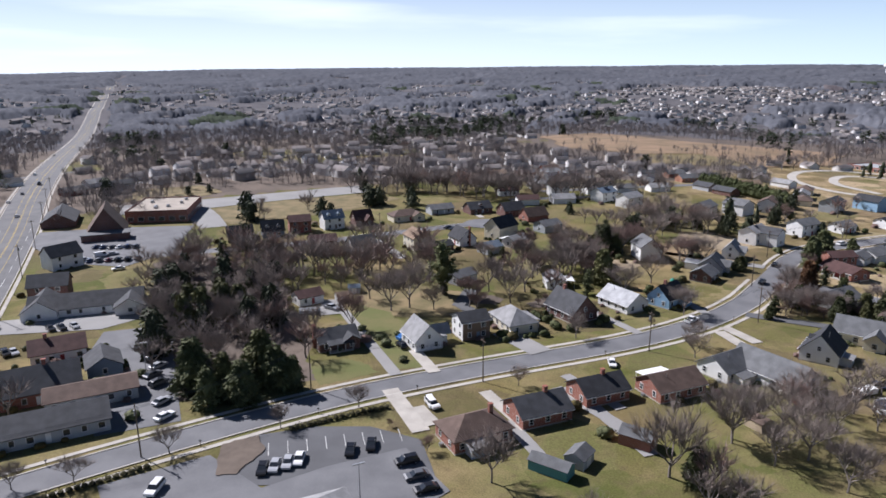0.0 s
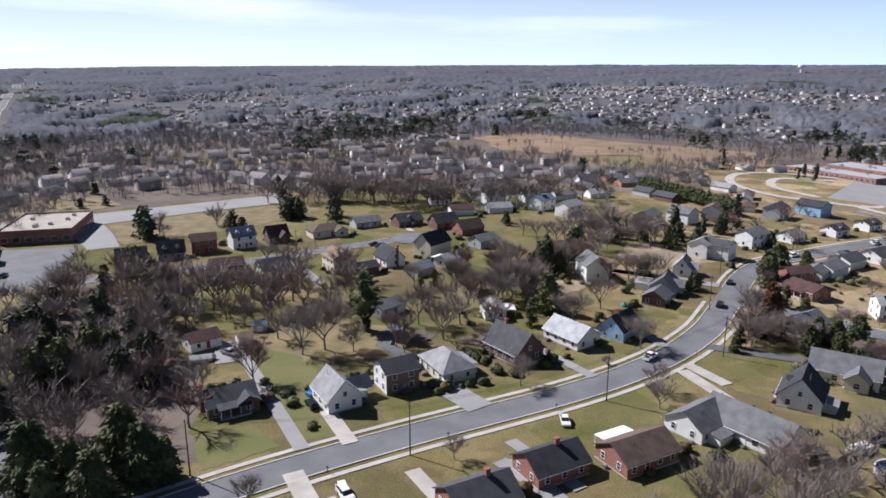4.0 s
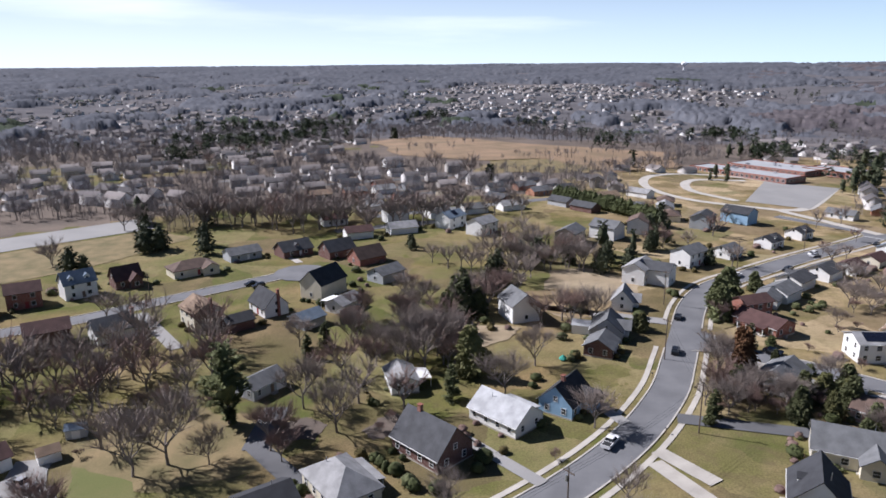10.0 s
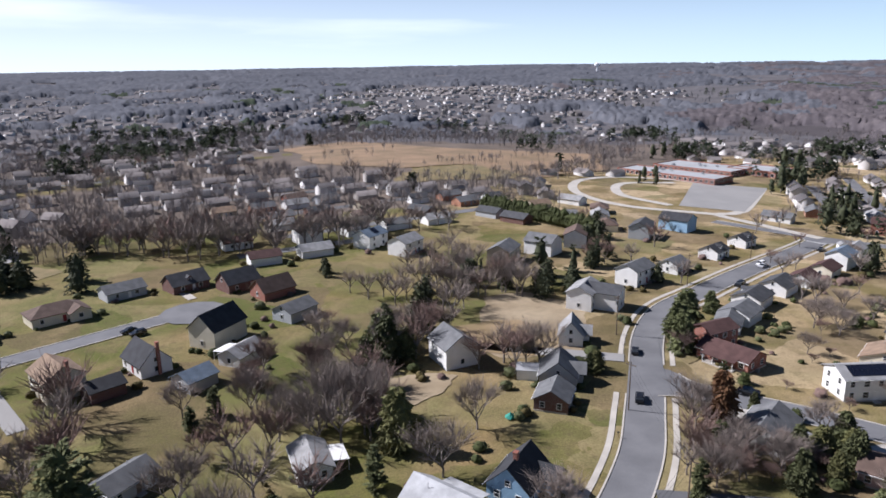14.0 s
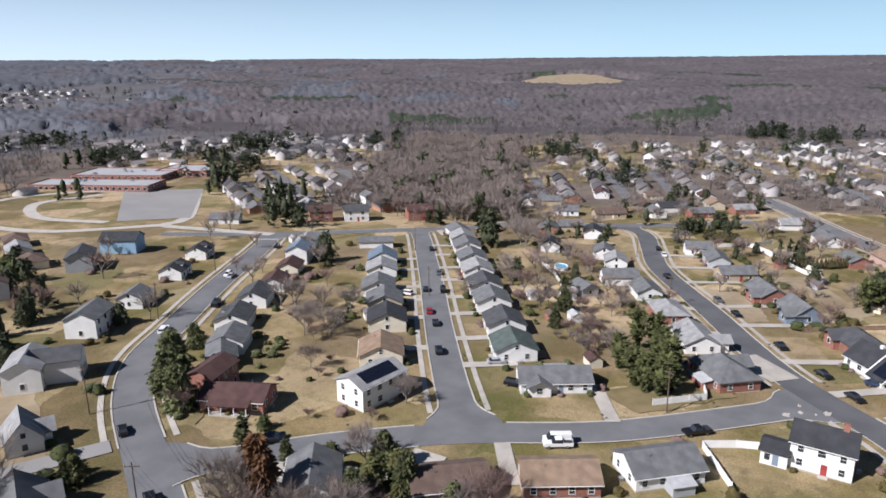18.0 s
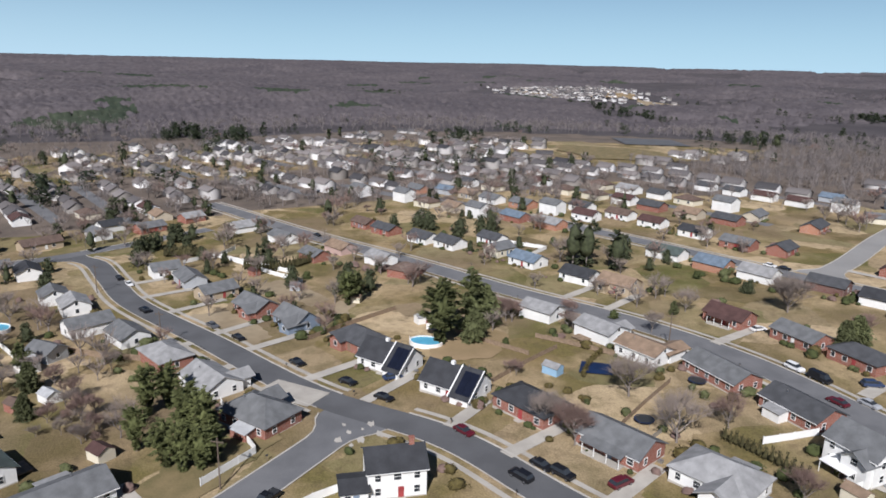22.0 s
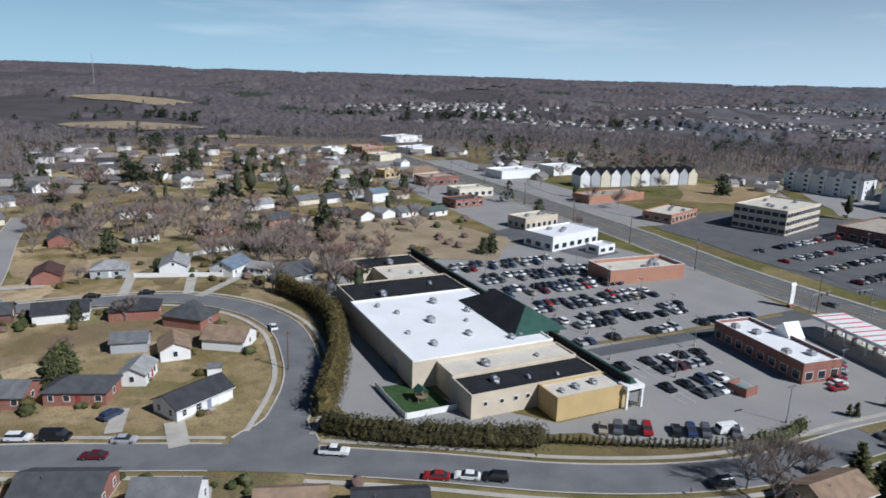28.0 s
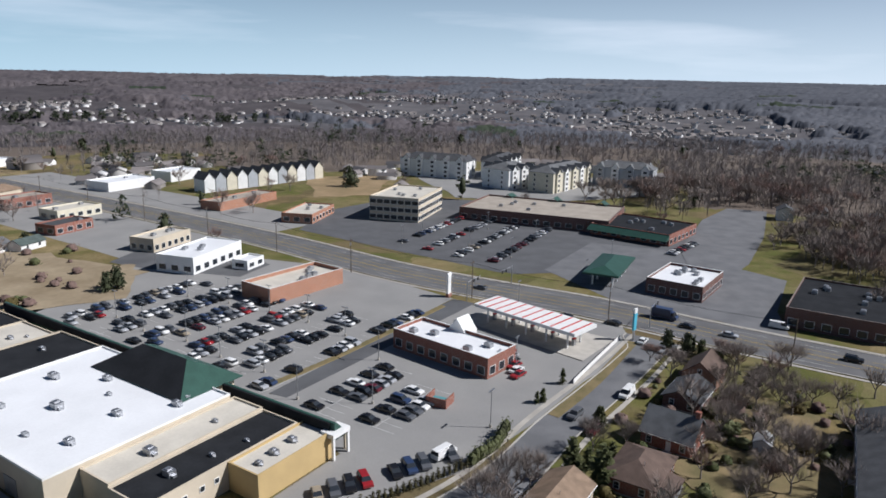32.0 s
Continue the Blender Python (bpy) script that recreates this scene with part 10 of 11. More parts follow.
# belts of tall evergreens
BELTS = []
for cx, cy, rx, ry, count in ((-95, 825, 60, 16, 34), (-30, 880, 30, 16, 16), (-416, 730, 30, 20, 12), (-311, 560, 16, 16, 7), (-60, 1085, 110, 26, 60), (140, 1230, 40, 20, 22), (-127, 677, 18, 12, 7), (279, 1092, 30, 16, 10), (468, 873, 45, 22, 24), (390, 660, 26, 14, 12), (402, 548, 26, 20, 16), (516, 625, 26, 18, 14),
                              (282, 776, 20, 10, 6), (445, 608, 16, 12, 8), (556, 659, 34, 20, 12), (600, 536, 26, 16, 12), (585, 350, 24, 16, 12), (488, 270, 14, 12, 7), (850, 210, 40, 26, 22), (803, 156, 36, 20, 16), (675, -40, 24, 20, 12), (1880, -246, 120, 40, 40), (1075, -491, 60, 40, 22), (663, -351, 30, 20, 14), (946, -885, 60, 40, 22),
                              (1288, -521, 50, 30, 18), (560, -950, 90, 40, 30), (320, -1080, 90, 34, 60), (120, -1160, 90, 30, 40), (-150, -1103, 60, 30, 16), (285, -247, 16, 16, 8), (345, -440, 30, 20, 10)):
    BELTS += [(cx + rn.normal() * rx * 0.6, cy + rn.normal() * ry * 0.6) for _ in range(count)]
clumps(BELTS, 10, 18, 60, 0.3, "evergreen_woods", "far_needles", "belts of tall dark evergreens among the far houses")


def far_houses(pts):
    V, Fc, Sl = [], [], []
    for x, y, *turn in pts:
        z = ground_z(x, y)
        a = math.radians(turn[0] if turn else rn.choice([20, 65, 110, 155]) + rn.uniform(-8, 8))
        w, d, h, r = rn.uniform(5, 7), rn.uniform(3.8, 4.6), rn.choice([2.7, 2.7, 2.8, 5.2]), rn.uniform(1.8, 3.0)
        ca, sa = math.cos(a), math.sin(a)
        loc = [(-w, -d, -1), (w, -d, -1), (w, d, -1), (-w, d, -1), (-w, -d, h), (w, -d, h), (w, d, h), (-w, d, h), (-w, 0, h + r), (w, 0, h + r)]
        k = len(V)
        V += [(x + px * ca - py * sa, y + px * sa + py * ca, z + pz) for px, py, pz in loc]
        for tri, s in (((0, 1, 5), 0), ((0, 5, 4), 0), ((2, 3, 7), 0), ((2, 7, 6), 0), ((1, 2, 6), 0), ((1, 6, 5), 0), ((3, 0, 4), 0), ((3, 4, 7), 0), ((5, 6, 9), 0), ((7, 4, 8), 0)):
            Fc.append(tuple(k + i for i in tri))
            Sl.append(s)
        k2 = len(V)
        o = 0.5
        V += [(x + px * ca - py * sa, y + px * sa + py * ca, z + pz) for px, py, pz in ((-w - o, -d - o, h - 0.1), (w + o, -d - o, h - 0.1), (w + o, 0, h + r + 0.15), (-w - o, 0, h + r + 0.15), (w + o, d + o, h - 0.1), (-w - o, d + o, h - 0.1))]
        for tri in ((0, 1, 2), (0, 2, 3), (3, 2, 4), (3, 4, 5)):
            Fc.append(tuple(k2 + i for i in tri))
            Sl.append(1)
    return sheet("distant_houses", V, Fc, ("far_walls", "far_roofs"), "many small pale houses on distant streets", "houses", Sl)


ESTATES = TOWN + estate(1680, -680, 230, 140, 500) + estate(450, 1750, 240, 150, 130) + estate(250, 1420, 220, 130, 110) + estate(560, 1560, 200, 150, 120) + estate(780, 1480, 140, 150, 60) + estate(-150, 1350, 260, 150, 30) + estate(620, 2150, 260, 240, 150) + estate(1020, 1850, 140, 180, 60) + estate(-480, -1300, 260, 120, 90) + estate(-820, -720, 220, 180, 110) + estate(-600, -1660, 340, 110, 150) + estate(-60, -1060, 240, 110, 90) + estate(-770, -820, 180, 130, 60) + estate(-640, -540, 110, 80, 26) + estate(-1100, -1000, 220, 150, 60) + estate(230, -1300, 200, 70, 60) + estate(100, -1450, 160, 120, 60) + estate(-400, -1700, 200, 120, 60) + estate(600, 615, 60, 60, 26) + estate(520, 560, 60, 60, 26)
FAR_TOWN = FAR_ROWS + ESTATES + scatter(1500, 400, 2600, 0.75, town_ok) + scatter(520, 900, 2800, 0.8, lambda x, y: (math.degrees(math.atan2(x - 60, y - 100)) % 360 > 315 or x < 400 and y > 900) and woodland(x, y) > 0 and highway_gap(x, y) > 20)
far_houses(FAR_TOWN)
TOWN_NP = np.array([(q[0], q[1]) for q in FAR_TOWN])
crowns([(150 + 130 * f + rn.normal() * 9, 640 + 70 * f + rn.normal() * 9) for f in rn.rand(46)] + [(60 + 80 * f + rn.normal() * 12, 700 + 90 * f + rn.normal() * 12) for f in rn.rand(20)], 6, 12, 26, "near_twigs", "leafless trees standing in the bare field")
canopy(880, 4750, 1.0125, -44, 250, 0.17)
clumps(scatter(420, 560, 1700, 0.9, lambda x, y: EAST(x, y) and noise.noise((x / 90, y / 90, 3.0)) > 0.22 and not is_open(x, y) and road_gap(x, y) > 8 and house_gap(x, y) > 9), 8, 15, 40, 0.36, "evergreen_woods", "far_needles", "dark evergreen groups in the far brown woods")
for nm, cx, cy, cw, ch, m, label in (("farm_field", 1930, 800, 190, 130, "straw", "pale straw field on the far hill"), ("farm_field", 1720, 1000, 60, 60, "straw", "pale straw field on the far hill"), ("farm_field", 1380, -764, 90, 60, "straw", "pale straw field below the estate"), ("farm_field", 1246, -1295, 120, 70, "straw", "pale straw field on the far slope"), ("farm_field", 570, -800, 95, 70, "straw", "pale straw field on the far slope"), ("farm_field", 740, -1150, 120, 60, "straw", "pale straw field on the far hill"), ("farm_field", 375, -640, 45, 35, "straw", "pale straw field behind the shops"),
                                     ("estate_ground", 1690, -690, 210, 130, "bare_soil", "pale bare ground of the new estate"), ("meadow", 575, -150, 60, 45, "dry_grass", "dry yellow meadow beside the lot")):
    patch(nm, [(cx + cw * math.cos(i * 0.5236) * (1 + 0.2 * math.sin(i * 2.1)), cy + ch * math.sin(i * 0.5236) * (1 + 0.15 * math.cos(i * 3.3))) for i in range(12)], m, label, "field", 0.45 if math.hypot(cx, cy) < 900 else 1.2)

patch("parking_lot", [(650, -205), (735, -240), (712, -300), (628, -265)], "dark_asphalt", "dark far parking lot beside the meadow", "parking lot", 0.5)

# ---- poles, fences, pools, sheds and other small things ----


def utility_pole(x, y, rz, h=11.0, arm=True, tank=False):
    t = thing("utility_pole", x, y, rz, "weathered wooden utility pole with a crossarm beside the street", "pole", "utility poles")
    part("shaft", Mesh().tube((0, 0, -0.3), (0, 0, h), 0.16, 0.11, 8), "pole_wood", t)
    if arm:
        arm_mesh = Mesh().box(0, 0, h - 0.9, 2.4, 0.12, 0.14)
        for px in (-1.1, -0.4, 0.4, 1.1):
            arm_mesh.tube((px, 0, h - 0.76), (px, 0, h - 0.55), 0.05, 0.05, 6)
        part("crossarm", arm_mesh, "pole_wood", t)
    if tank:
        part("transformer", Mesh().tube((0.35, 0.1, h - 2.6), (0.35, 0.1, h - 1.5), 0.24, 0.24, 10), "metal", t)
    return t


def wire(a, b, ha, hb, sag=0.9):
    za, zb = ground_z(*a) + ha, ground_z(*b) + hb
    t = thing("overhead_wire", a[0], a[1], 0, "thin black overhead wires between two poles", "wire", "overhead wires", z=za)
    for k, off in enumerate((-0.7, 0.0, 0.7)):
        d = (Vector(b) - Vector(a)).normalized()
        n = Vector((-d.y, d.x)) * off
        q = Mesh()
        pts = [Vector((n.x + (b[0] - a[0]) * s, n.y + (b[1] - a[1]) * s, (zb - za) * s - 4 * sag * s * (1 - s) - 0.1 * k)) for s in [i / 8 for i in range(9)]]
        for p in pts:
            q.v += [(p.x - d.y * 0.018, p.y + d.x * 0.018, p.z - 0.01), (p.x + d.y * 0.018, p.y - d.x * 0.018, p.z - 0.01), (p.x, p.y, p.z + 0.02)]
        for i in range(8):
            for u, v in ((0, 1), (1, 2), (2, 0)):
                q.f.append((3 * i + u, 3 * i + v, 3 * i + 3 + v, 3 * i + 3 + u))
                q.s.append(0)
        part("cable", q, "dark_metal", t)


MAIN_POLES = ((-118, 84), (-71.1, 112.2), (-46.6, 145.5), (-5.9, 152.5), (38, 176), (75, 202), (84.9, 238.5), (104, 279), (150, 314), (196, 340))
for i, p in enumerate(MAIN_POLES):
    utility_pole(p[0], p[1], 120, 11.5, True, i % 3 == 1)
for a, b in zip(MAIN_POLES[:-1], MAIN_POLES[1:]):
    wire(a, b, 10.7, 10.7)
for x, y in ((163.6, 172.8), (133.5, 0.9), (240, 188), (300, 213), (262, 92), (196, 60), (-60, 310), (210, 258), (262, 295), (118, 98)):
    utility_pole(x, y, 60, 10.0, True, False)
HWY = [(hl[i] + hn[i] * -12.0) for i in range(3, len(hl) - 1, 5) if hl[i].y < 420]
for i, p in enumerate(HWY):
    utility_pole(p.x, p.y, 30, 13.0, True, i % 2 == 0)
for a, b in zip(HWY[:-1], HWY[1:]):
    wire((a.x, a.y), (b.x, b.y), 12.2, 12.2, 1.3)


def lot_lamp(x, y, rz=0, h=8.5):
    t = thing("lamp_post", x, y, rz, "slim grey lamp post with two heads on the lot", "lamp post", "lamp posts")
    part("base", Mesh().tube((0, 0, 0), (0, 0, 0.8), 0.3, 0.3, 10), "concrete", t)
    part("post", Mesh().tube((0, 0, 0.8), (0, 0, h), 0.1, 0.07, 8), "metal", t)
    for s in (-1, 1):
        part("head", Mesh().box(s * 0.6, 0, h - 0.1, 1.0, 0.35, 0.16), "metal", t)
    return t


for a, b in ((39, -18), (39, -48), (55, -18), (55, -50), (71, -20), (71, -50), (87, -18), (87, -48), (103, -20), (103, -45), (7, -20), (22, -12), (21, -40)):
    lot_lamp(*store_xy(a, b), SA)
for x, y in ((-30, -140), (-55, -125), (-80, -150), (-60, -100), (-50, -160), (-90, -125), (22, 15), (0, -8), (-28, -48), (-95, -80), (-25, 100), (-90, 150)):
    lot_lamp(x, y, 30)


def traffic_signal(x, y, rz, reach=9.0):
    t = thing("traffic_signal", x, y, rz, "grey signal mast with hanging black signal heads over the highway", "traffic signal", "traffic signals")
    part("mast", Mesh().tube((0, 0, 0), (0, 0, 6.8), 0.16, 0.12, 8), "metal", t)
    part("arm", Mesh().tube((0, 0, 6.3), (reach, 0, 6.7), 0.1, 0.06, 6), "metal", t)
    for px in (reach * 0.5, reach * 0.8):
        part("signal_head", Mesh().box(px, 0, 5.4, 0.4, 0.3, 1.1), "dark_metal", t)
    return t


traffic_signal(-16, -60, 210)
traffic_signal(-40, -70, 30)
traffic_signal(-52, -15, 210)


def round_pool(x, y, r=4.6, cover=False, squash=0.72, rz=60):
    t = thing("swimming_pool", x, y, rz, "covered dark blue swimming pool behind the house" if cover else "raised oval swimming pool with a white wall and blue water", "pool")
    ring, water = Mesh(), Mesh()
    n = 28
    out = [(r * math.cos(i * 2 * math.pi / n), r * squash * math.sin(i * 2 * math.pi / n)) for i in range(n)]
    for i in range(n):
        (x0, y0), (x1, y1) = out[i], out[(i + 1) % n]
        ring.poly([(x0, y0, 0), (x1, y1, 0), (x1, y1, 1.25), (x0, y0, 1.25)])
        ring.poly([(x0, y0, 1.25), (x1, y1, 1.25), (x1 * 0.93, y1 * 0.93, 1.25), (x0 * 0.93, y0 * 0.93, 1.25)])
        ring.poly([(x0 * 0.93, y0 * 0.93, 1.25), (x1 * 0.93, y1 * 0.93, 1.25), (x1 * 0.93, y1 * 0.93, 0.4), (x0 * 0.93, y0 * 0.93, 0.4)])
    water.poly([(a * 0.93, b * 0.93, 1.0) for a, b in out])
    part("pool_wall", ring, "trim", t)
    part("water", water, "navy_cover" if cover else "pool_water", t)
    part("ladder", Mesh().tube((r, 0.25, 0), (r, 0.25, 1.9), 0.04, 0.04, 6).tube((r, -0.25, 0), (r, -0.25, 1.9), 0.04, 0.04, 6), "plastic_white", t)
    return t


round_pool(218.5, 120.0)
round_pool(85, 144.5, 4.2, True, 1.0)
patch("pool_cover", [(185, 83), (191, 80), (195, 86), (189, 90)], "navy_cover", "dark blue cover over a sunken pool", "pool", 0.15)


def trampoline(x, y, r=2.1):
    t = thing("trampoline", x, y, 0, "round black trampoline with blue padding on the lawn", "trampoline")
    n = 18
    q, rim = Mesh(), Mesh()
    q.poly([(r * 0.88 * math.cos(i * 2 * math.pi / n), r * 0.88 * math.sin(i * 2 * math.pi / n), 0.85) for i in range(n)])
    for i in range(n):
        a, b = i * 2 * math.pi / n, (i + 1) * 2 * math.pi / n
        rim.poly([(r * 0.88 * math.cos(a), r * 0.88 * math.sin(a), 0.88), (r * 0.88 * math.cos(b), r * 0.88 * math.sin(b), 0.88), (r * math.cos(b), r * math.sin(b), 0.86), (r * math.cos(a), r * math.sin(a), 0.86)])
    part("mat", q, "dark_metal", t)
    part("rim_pad", rim, "navy_cover", t)
    for i in range(6):
        a = i * math.pi / 3
        part("leg", Mesh().tube((r * 0.95 * math.cos(a), r * 0.95 * math.sin(a), -0.05), (r * 0.95 * math.cos(a), r * 0.95 * math.sin(a), 0.86), 0.03, 0.03, 5), "metal", t)
    return t


trampoline(162.9, 88.8)
trampoline(88.5, 157.1)
trampoline(176, 66)
round_pool(266, 233, 3.6, False, 0.7, 30)
fence([(204, -82), (196, -98), (183, -111)], 1.7, step=4.5)
fence([(282, 251), (268, 241), (256, 232), (242, 224)], 1.7)
fence([(230, 192), (236, 203), (243, 212)], 1.7, "wood", "weathered timber yard fence", 3.0)
fence([(250, 121), (240, 138), (232, 150)], 1.4, "wood", "weathered timber yard fence", 3.0)
fence([(203, 97), (214, 104), (224, 110)], 1.3, "wood", "weathered timber yard fence", 3.0)
fence([(334, 187), (341, 175), (324, 164), (307, 155), (292, 145)], 1.7)
shed(211, 209, 40, 4.2, 3.2, "white", "whiteroof")
shed(231, 218, 40, 5, 4, "white", "lightroof")
shed(308, 161, 30, 4, 3, "brick", "maroon")
shed(191, 96, 30, 4.2, 3, "blue", "lightroof")
shed(236, 116.2, 100, 4, 3, "white", "lightroof")
shed(230.2, 114.8, 60, 3, 2.4, "white", "redroof")
shed(128.7, 69.5, 10, 4, 3, "cream", "tanroof")
shed(181, 194.2, 40, 4, 3.4, "cream", "maroon")
shed(52.6, 134.5, 120, 4.6, 3.4, "tan", "brownroof")
shed(-55.1, 212.8, 30, 4, 3.6, "white", "tanroof")
shed(-52.9, 221.9, 10, 4, 3, "grey", "blueroof")
shed(8.3, 113.9, 150, 8, 3.4, "teal", "greyroof")
shed(13.8, 117.5, 60, 5, 4, "grey", "greyroof")
shed(26.2, 125.5, 150, 6.5, 4.5, "brick", "greyroof", 2.5)
shed(247.5, 347.8, 60, 4, 3, "white", "lightroof")
shed(70.2, 260.6, 153, 5, 4, "white", "whiteroof", 2.6)
shed(66, 146, 110, 4, 3, "brick", "brownroof")
shed(262, 131, 60, 3, 2.4, "cream", "tanroof")
shed(283, 148, 60, 3.5, 3, "grey", "greyroof")
shed(208, 215, 45, 3.5, 3, "brick", "brownroof")
shed(182, 262, 45, 3.5, 3, "white", "greyroof")
shed(225, 228, 45, 3.5, 3, "white", "lightroof")
shed(165, -28, 20, 3.5, 3, "brick", "greyroof")
shed(-22.3, 46.4, 30, 4.5, 3.2, "white", "whiteroof")
shed(150, 5, 20, 3.2, 2.6, "white", "greyroof")

bin_green = thing("garden_bin", 58.9, 242.3, 20, "tall teal-green covered garden bin beside the garage", "bin")
part("bag", heart(Mesh(), 3, lambda z: 1.25 * (1 - 0.5 * z * z), 1.0, 6, 10, 0.0, 2.0), "teal_fabric", bin_green)
boat = thing("covered_boat", -62.3, 199.4, 20, "boat under a white tarpaulin on the drive", "boat")
part("cover", Mesh().prism([(-1.2, 0.4), (1.2, 0.4), (1.2, 1.1), (0, 2.0), (-1.2, 1.1)], -3.2, 2.4).prism([(-0.5, 0.5), (0.5, 0.5), (0.5, 1.0), (0, 1.6), (-0.5, 1.0)], 2.4, 3.4), "trim", boat)
part("trailer", Mesh().box(0, 0, 0.15, 6.4, 1.6, 0.25), "dark_metal", boat)
tarp = thing("covered_car", -29.4, 180, 48, "car half covered by a bright blue tarpaulin", "car")
part("cover", Mesh().box(0, 0, 0.3, 4.4, 1.9, 0.7).box(-0.3, 0, 1.0, 2.4, 1.7, 0.55, 0, 0.8), "blue_tarp", tarp)
camper = thing("camper_trailer", 82.5, 152.9, 20, "white folded camper trailer on the grass", "trailer")
part("body", Mesh().box(0, 0, 0.45, 5.0, 2.1, 1.0), "plastic_white", camper)
part("lid", Mesh().box(0, 0, 1.454, 5.1, 2.2, 0.25), "trim", camper)
for s in (-1, 1):
    part("wheel", SHARED["wheel"], (), camper, "", pose(0, s * 1.0, 0.33))

fence([(165.4, 176.1), (173.9, 166.3)], 1.7)
fence([(173.9, 166.3), (186, 170), (197.8, 172.7)], 1.7)
fence([(151.9, 163.8), (145, 160), (139.4, 156.9)], 1.7)
fence([(151.9, 163.8), (155, 158), (156.7, 153)], 1.7)
fence([(341, 174), (322, 160), (305, 147)], 1.8)
fence([(341, 174), (353, 167)], 1.8)
fence([(320, 56.3), (311, 50), (303, 44.3)], 1.7)
fence([(303, 44.3), (296, 54)], 1.7)
fence([(148.6, 71.3), (148.4, 64), (148.4, 57.9)], 1.7)
fence([(130.4, 71), (131.5, 63), (132.7, 56.5)], 1.7)
fence([(118, -56), (140, -66), (170, -72), (205, -66)], 1.7)
fence([(205, 88), (198, 100), (190, 112)], 1.3, "wood", "weathered timber post and rail fence", 3.0)
fence([(178, 72), (170, 84), (160, 98)], 1.3, "wood", "weathered timber yard fence", 3.0)
fence([(196, 76), (207, 84), (214, 90)], 1.4, "wood", "weathered timber yard fence", 3.0)
fence([(140, -62), (139, -75), (139, -88), (128, -98)], 2.4, "wood", "tall timber fence behind the shops", 3.0)
fence([(92, 160), (78, 150), (66, 143)], 1.6, "wood", "yellow timber fence between gardens", 2.6)
fence([(158, 88), (150, 102)], 1.2, "metal", "grey wire fence between yards", 3.0)

rm = random.Random(77)
mail = None
for k in ("main_street", "row_street", "diagonal_street", "long_street", "bend_street", "cross_street"):
    line, nn = LINES[k], normals(LINES[k])
    for i in range(4, len(line) - 4, 10):
        s = rm.choice((-1, 1))
        p = line[i] + nn[i] * s * (HALF[k] + 0.8)
        if road_gap(p.x, p.y, k) < 4 or p.y < 30:
            continue
        if mail is None:
            mail = thing("mailbox", p.x, p.y, 0, "small dark mailbox on a post beside the kerb", "mailbox", "mailboxes")
            part("post", Mesh().box(0, 0, -0.1, 0.1, 0.1, 1.15), "wood", mail)
            part("box", Mesh().box(0, 0, 1.05, 0.22, 0.5, 0.24), "dark_metal", mail)
        else:
            copy_thing(mail, pose(p.x, p.y, ground_z(p.x, p.y) + 0.1, 0, 0, rm.uniform(0, 360)))

bars = Mesh()
for i in range(9):
    u = -3.6 + i * 0.9
    c = LINES["main_street"][-5]
    d = (LINES["main_street"][-4] - LINES["main_street"][-6]).normalized()
    n = Vector((-d.y, d.x))
    a, b = c + n * u - d * 1.3, c + n * u + d * 1.3
    stripe(bars, a.x, a.y, b.x, b.y, 0.45, 0.1)
tagged(new("crossing_marking", bars.data("crossing_marking", "paint")), "worn white crossing bars on the street", "marking", kind="structure")

# water tower and mast on the skyline
tower = thing("water_tower", 1539, 3099, 0, "pale water tower on the far ridge", "water tower")
part("bowl", Mesh().tube((0, 0, 28), (0, 0, 33), 5, 13, 16).tube((0, 0, 33), (0, 0, 41), 13, 13, 16).tube((0, 0, 41), (0, 0, 46), 13, 4, 16), "plastic_white", tower)
part("stem", Mesh().tube((0, 0, -3), (0, 0, 28), 4, 3.5, 12), "plastic_white", tower)
mast = thing("radio_mast", 900, -1290, 0, "thin lattice radio mast on the far hill", "mast")
for px, py in ((-0.9, -0.5), (0.9, -0.5), (0, 1.0)):
    part("leg", Mesh().tube((px, py, -2), (px * 0.3, py * 0.3, 76), 0.35, 0.2, 4), "metal", mast)
for i in range(12):
    part("brace", Mesh().tube((-0.9, -0.5, i * 6), (0.9, -0.5, i * 6 + 6), 0.15, 0.15, 3), "metal", mast)


def round_bush(z):
    return 0.78 * math.sqrt(max(0.05, 1 - (1.9 * z - 0.7) ** 2 / 1.6))


# shrubs along the house fronts and lot lines
SHRUBS = Bake()
shrub_data = [heart(leaf_cloud(40 + k, 60, round_bush, 0.26), k, round_bush, 0.8, 6, 8, 0.0, 1.0).data("shrub", m) for k, m in enumerate(("green_hedge", "needles", "hedge", "redtwig", "green_hedge"))]
rb = random.Random(15)


def shrub(x, y, s, k=None):
    if road_gap(x, y) > 2.2 and not is_open(x, y):
        SHRUBS.add(shrub_data[rb.randrange(5) if k is None else k], pose(x, y, ground_z(x, y) - 0.05, 0, 0, rb.uniform(0, 360)) @ Matrix.Diagonal((s * rb.uniform(0.8, 1.3), s * rb.uniform(0.8, 1.3), s, 1)))


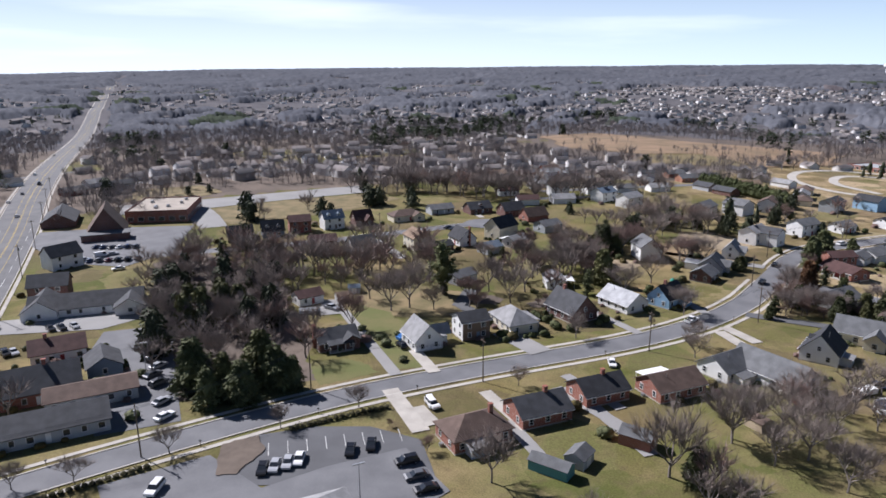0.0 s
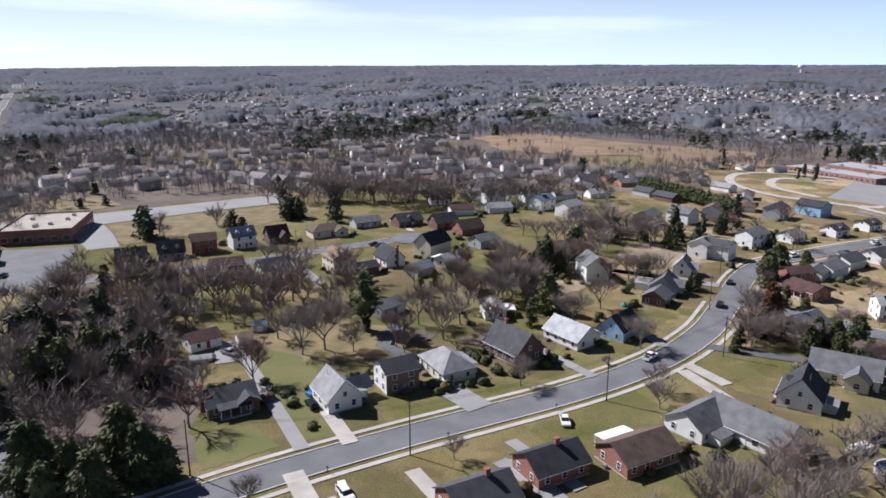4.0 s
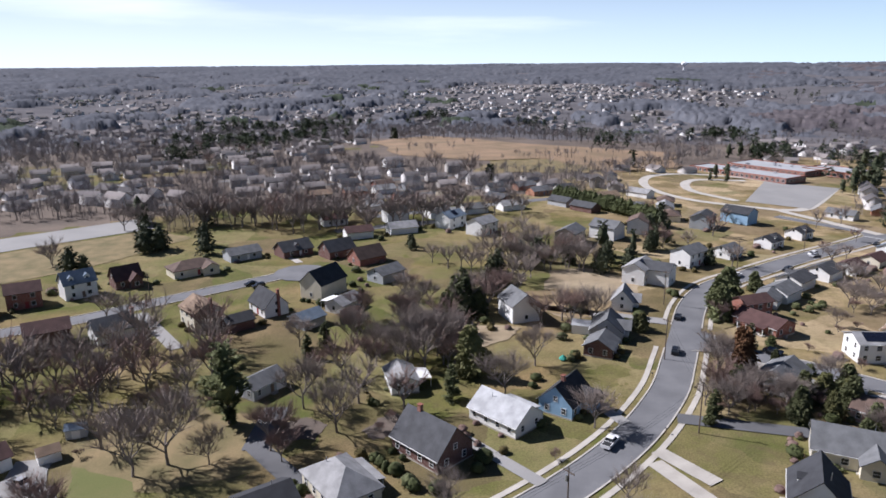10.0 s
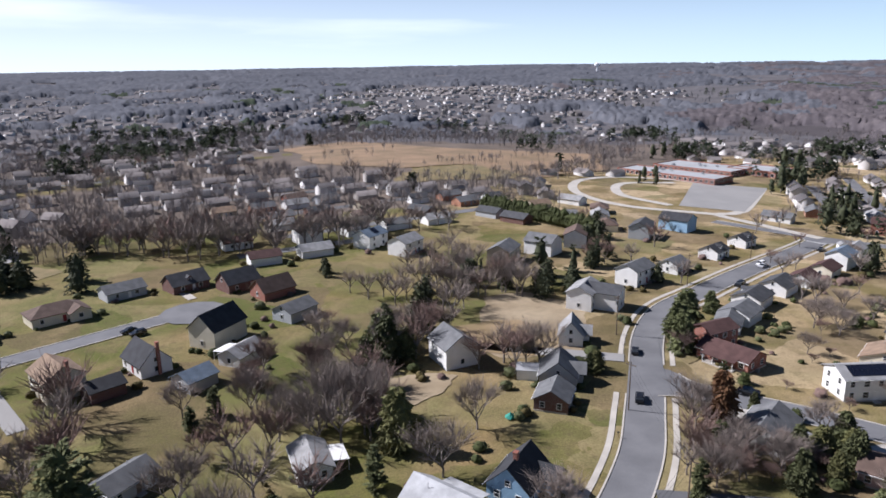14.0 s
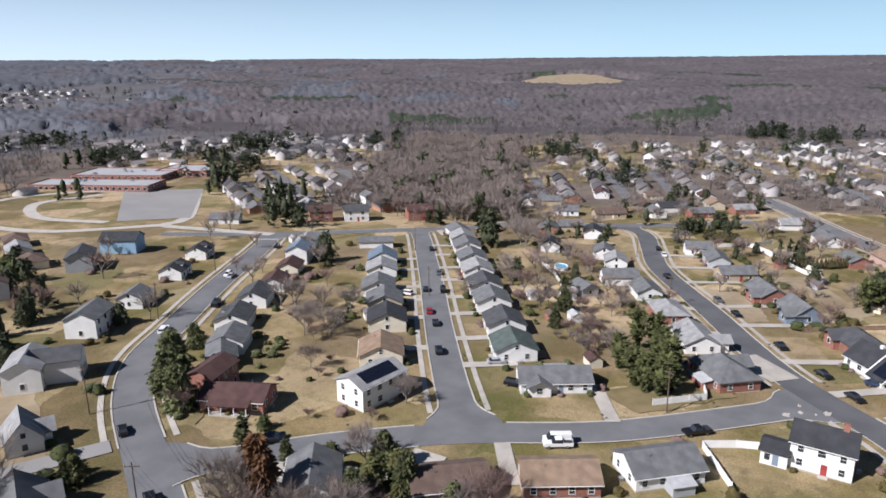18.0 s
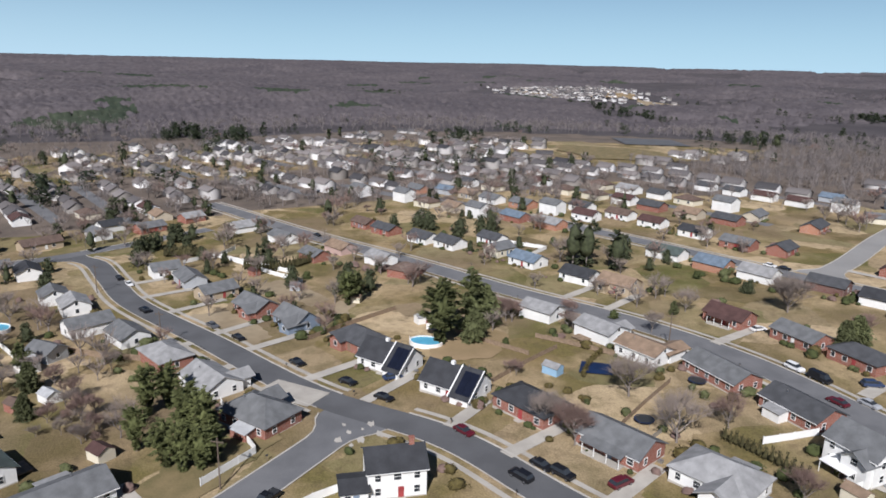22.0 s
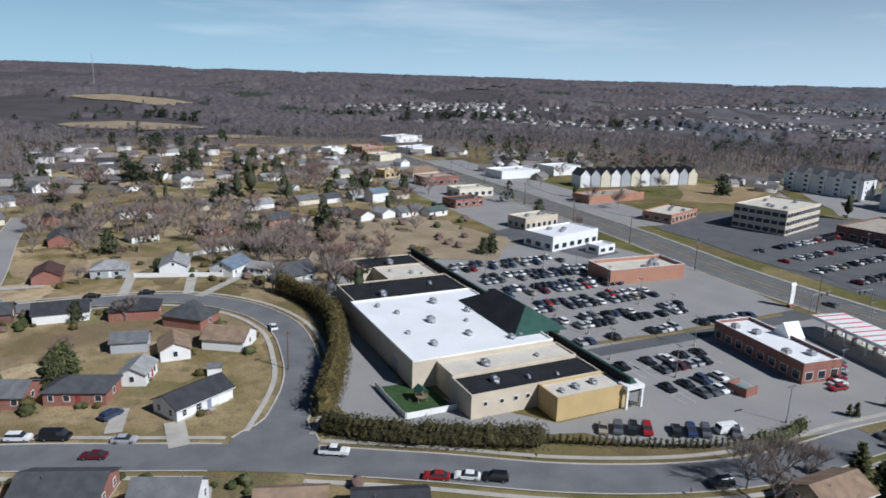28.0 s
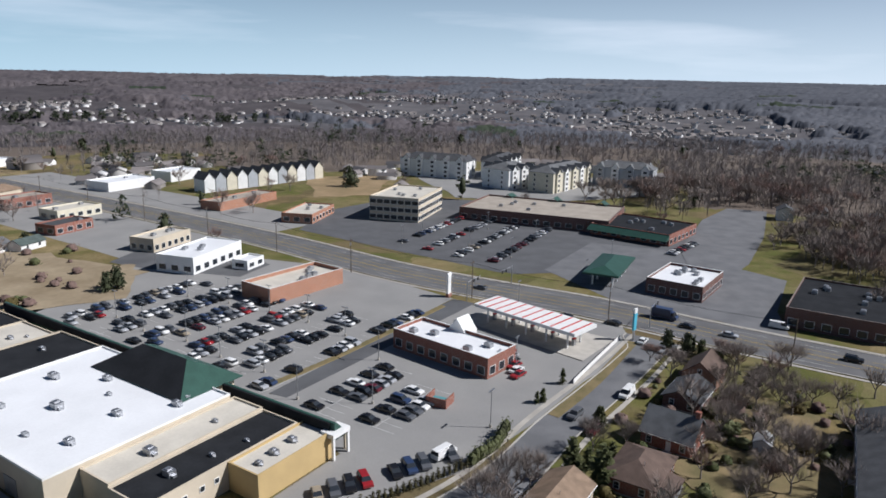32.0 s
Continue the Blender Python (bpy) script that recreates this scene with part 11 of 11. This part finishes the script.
bpy.context.view_layer.update()
for o in list(scene.objects):
    if o.parent is None and o.get("category") in ("house", "office", "town house") and math.hypot(o.location.x - 90, o.location.y - 110) < 300:
        wall = next(c for c in o.children if c.name.startswith("wall"))
        hw, hd = max(v[0] for v in wall.bound_box), max(v[1] for v in wall.bound_box)
        k = rb.randrange(5)
        for i in range(rb.randrange(2, 6)):
            side = rb.choice((-1, -1, -1, 1))
            p = o.matrix_world @ Vector((rb.uniform(-hw, hw), side * (hd + rb.uniform(0.7, 1.3)), 0))
            shrub(p.x, p.y, rb.uniform(0.7, 1.5), k if rb.random() < 0.7 else None)
        for i in range(rb.randrange(1, 4)):
            p = o.matrix_world @ Vector((rb.choice((-1, 1)) * (hw + rb.uniform(1.5, 5)), rb.uniform(-hd - 4, hd + 9), 0))
            shrub(p.x, p.y, rb.uniform(1.0, 2.6))
for o in list(scene.objects):
    if o.parent is None and o.get("category") == "house" and math.hypot(o.location.x - 90, o.location.y - 120) < 230 and rb.random() < 0.5:
        side, off, k, big = rb.choice((-1, 1)), rb.uniform(9, 13), rb.randrange(5), rb.uniform(0.9, 2.2)
        for i in range(rb.randrange(4, 11)):
            p = o.matrix_world @ Vector((rb.uniform(-9, 9), off + rb.uniform(-0.8, 0.8), 0)) if rb.random() < 0.6 else o.matrix_world @ Vector((side * rb.uniform(9, 11), rb.uniform(-6, 9), 0))
            if house_gap(p.x, p.y) > 6:
                shrub(p.x, p.y, big * rb.uniform(0.7, 1.3), k if rb.random() < 0.75 else None)
for i in range(130):
    x, y = rb.uniform(95, 205), rb.uniform(-190, -85)
    if noise.noise((x / 14, y / 14, 3.0)) > -0.1 and road_gap(x, y) > 5 and house_gap(x, y) > 8:
        SHRUBS.add(shrub_data[rb.choice((2, 3, 3, 3, 1))], pose(x, y, ground_z(x, y) - 0.05, 0, 0, rb.uniform(0, 360)) @ Matrix.Scale(rb.uniform(1.4, 3.4), 4))
for i in range(90):
    x, y = rb.uniform(-55, 5), rb.uniform(12, 82)
    if road_gap(x, y) > 3 and house_gap(x, y) > 7:
        SHRUBS.add(shrub_data[rb.choice((2, 3, 3, 1, 0))], pose(x, y, ground_z(x, y) - 0.05, 0, 0, rb.uniform(0, 360)) @ Matrix.Scale(rb.uniform(1.0, 2.6), 4))
SHRUBS.make("garden_shrubs", "small evergreen and brown shrubs round the houses", "shrubs")
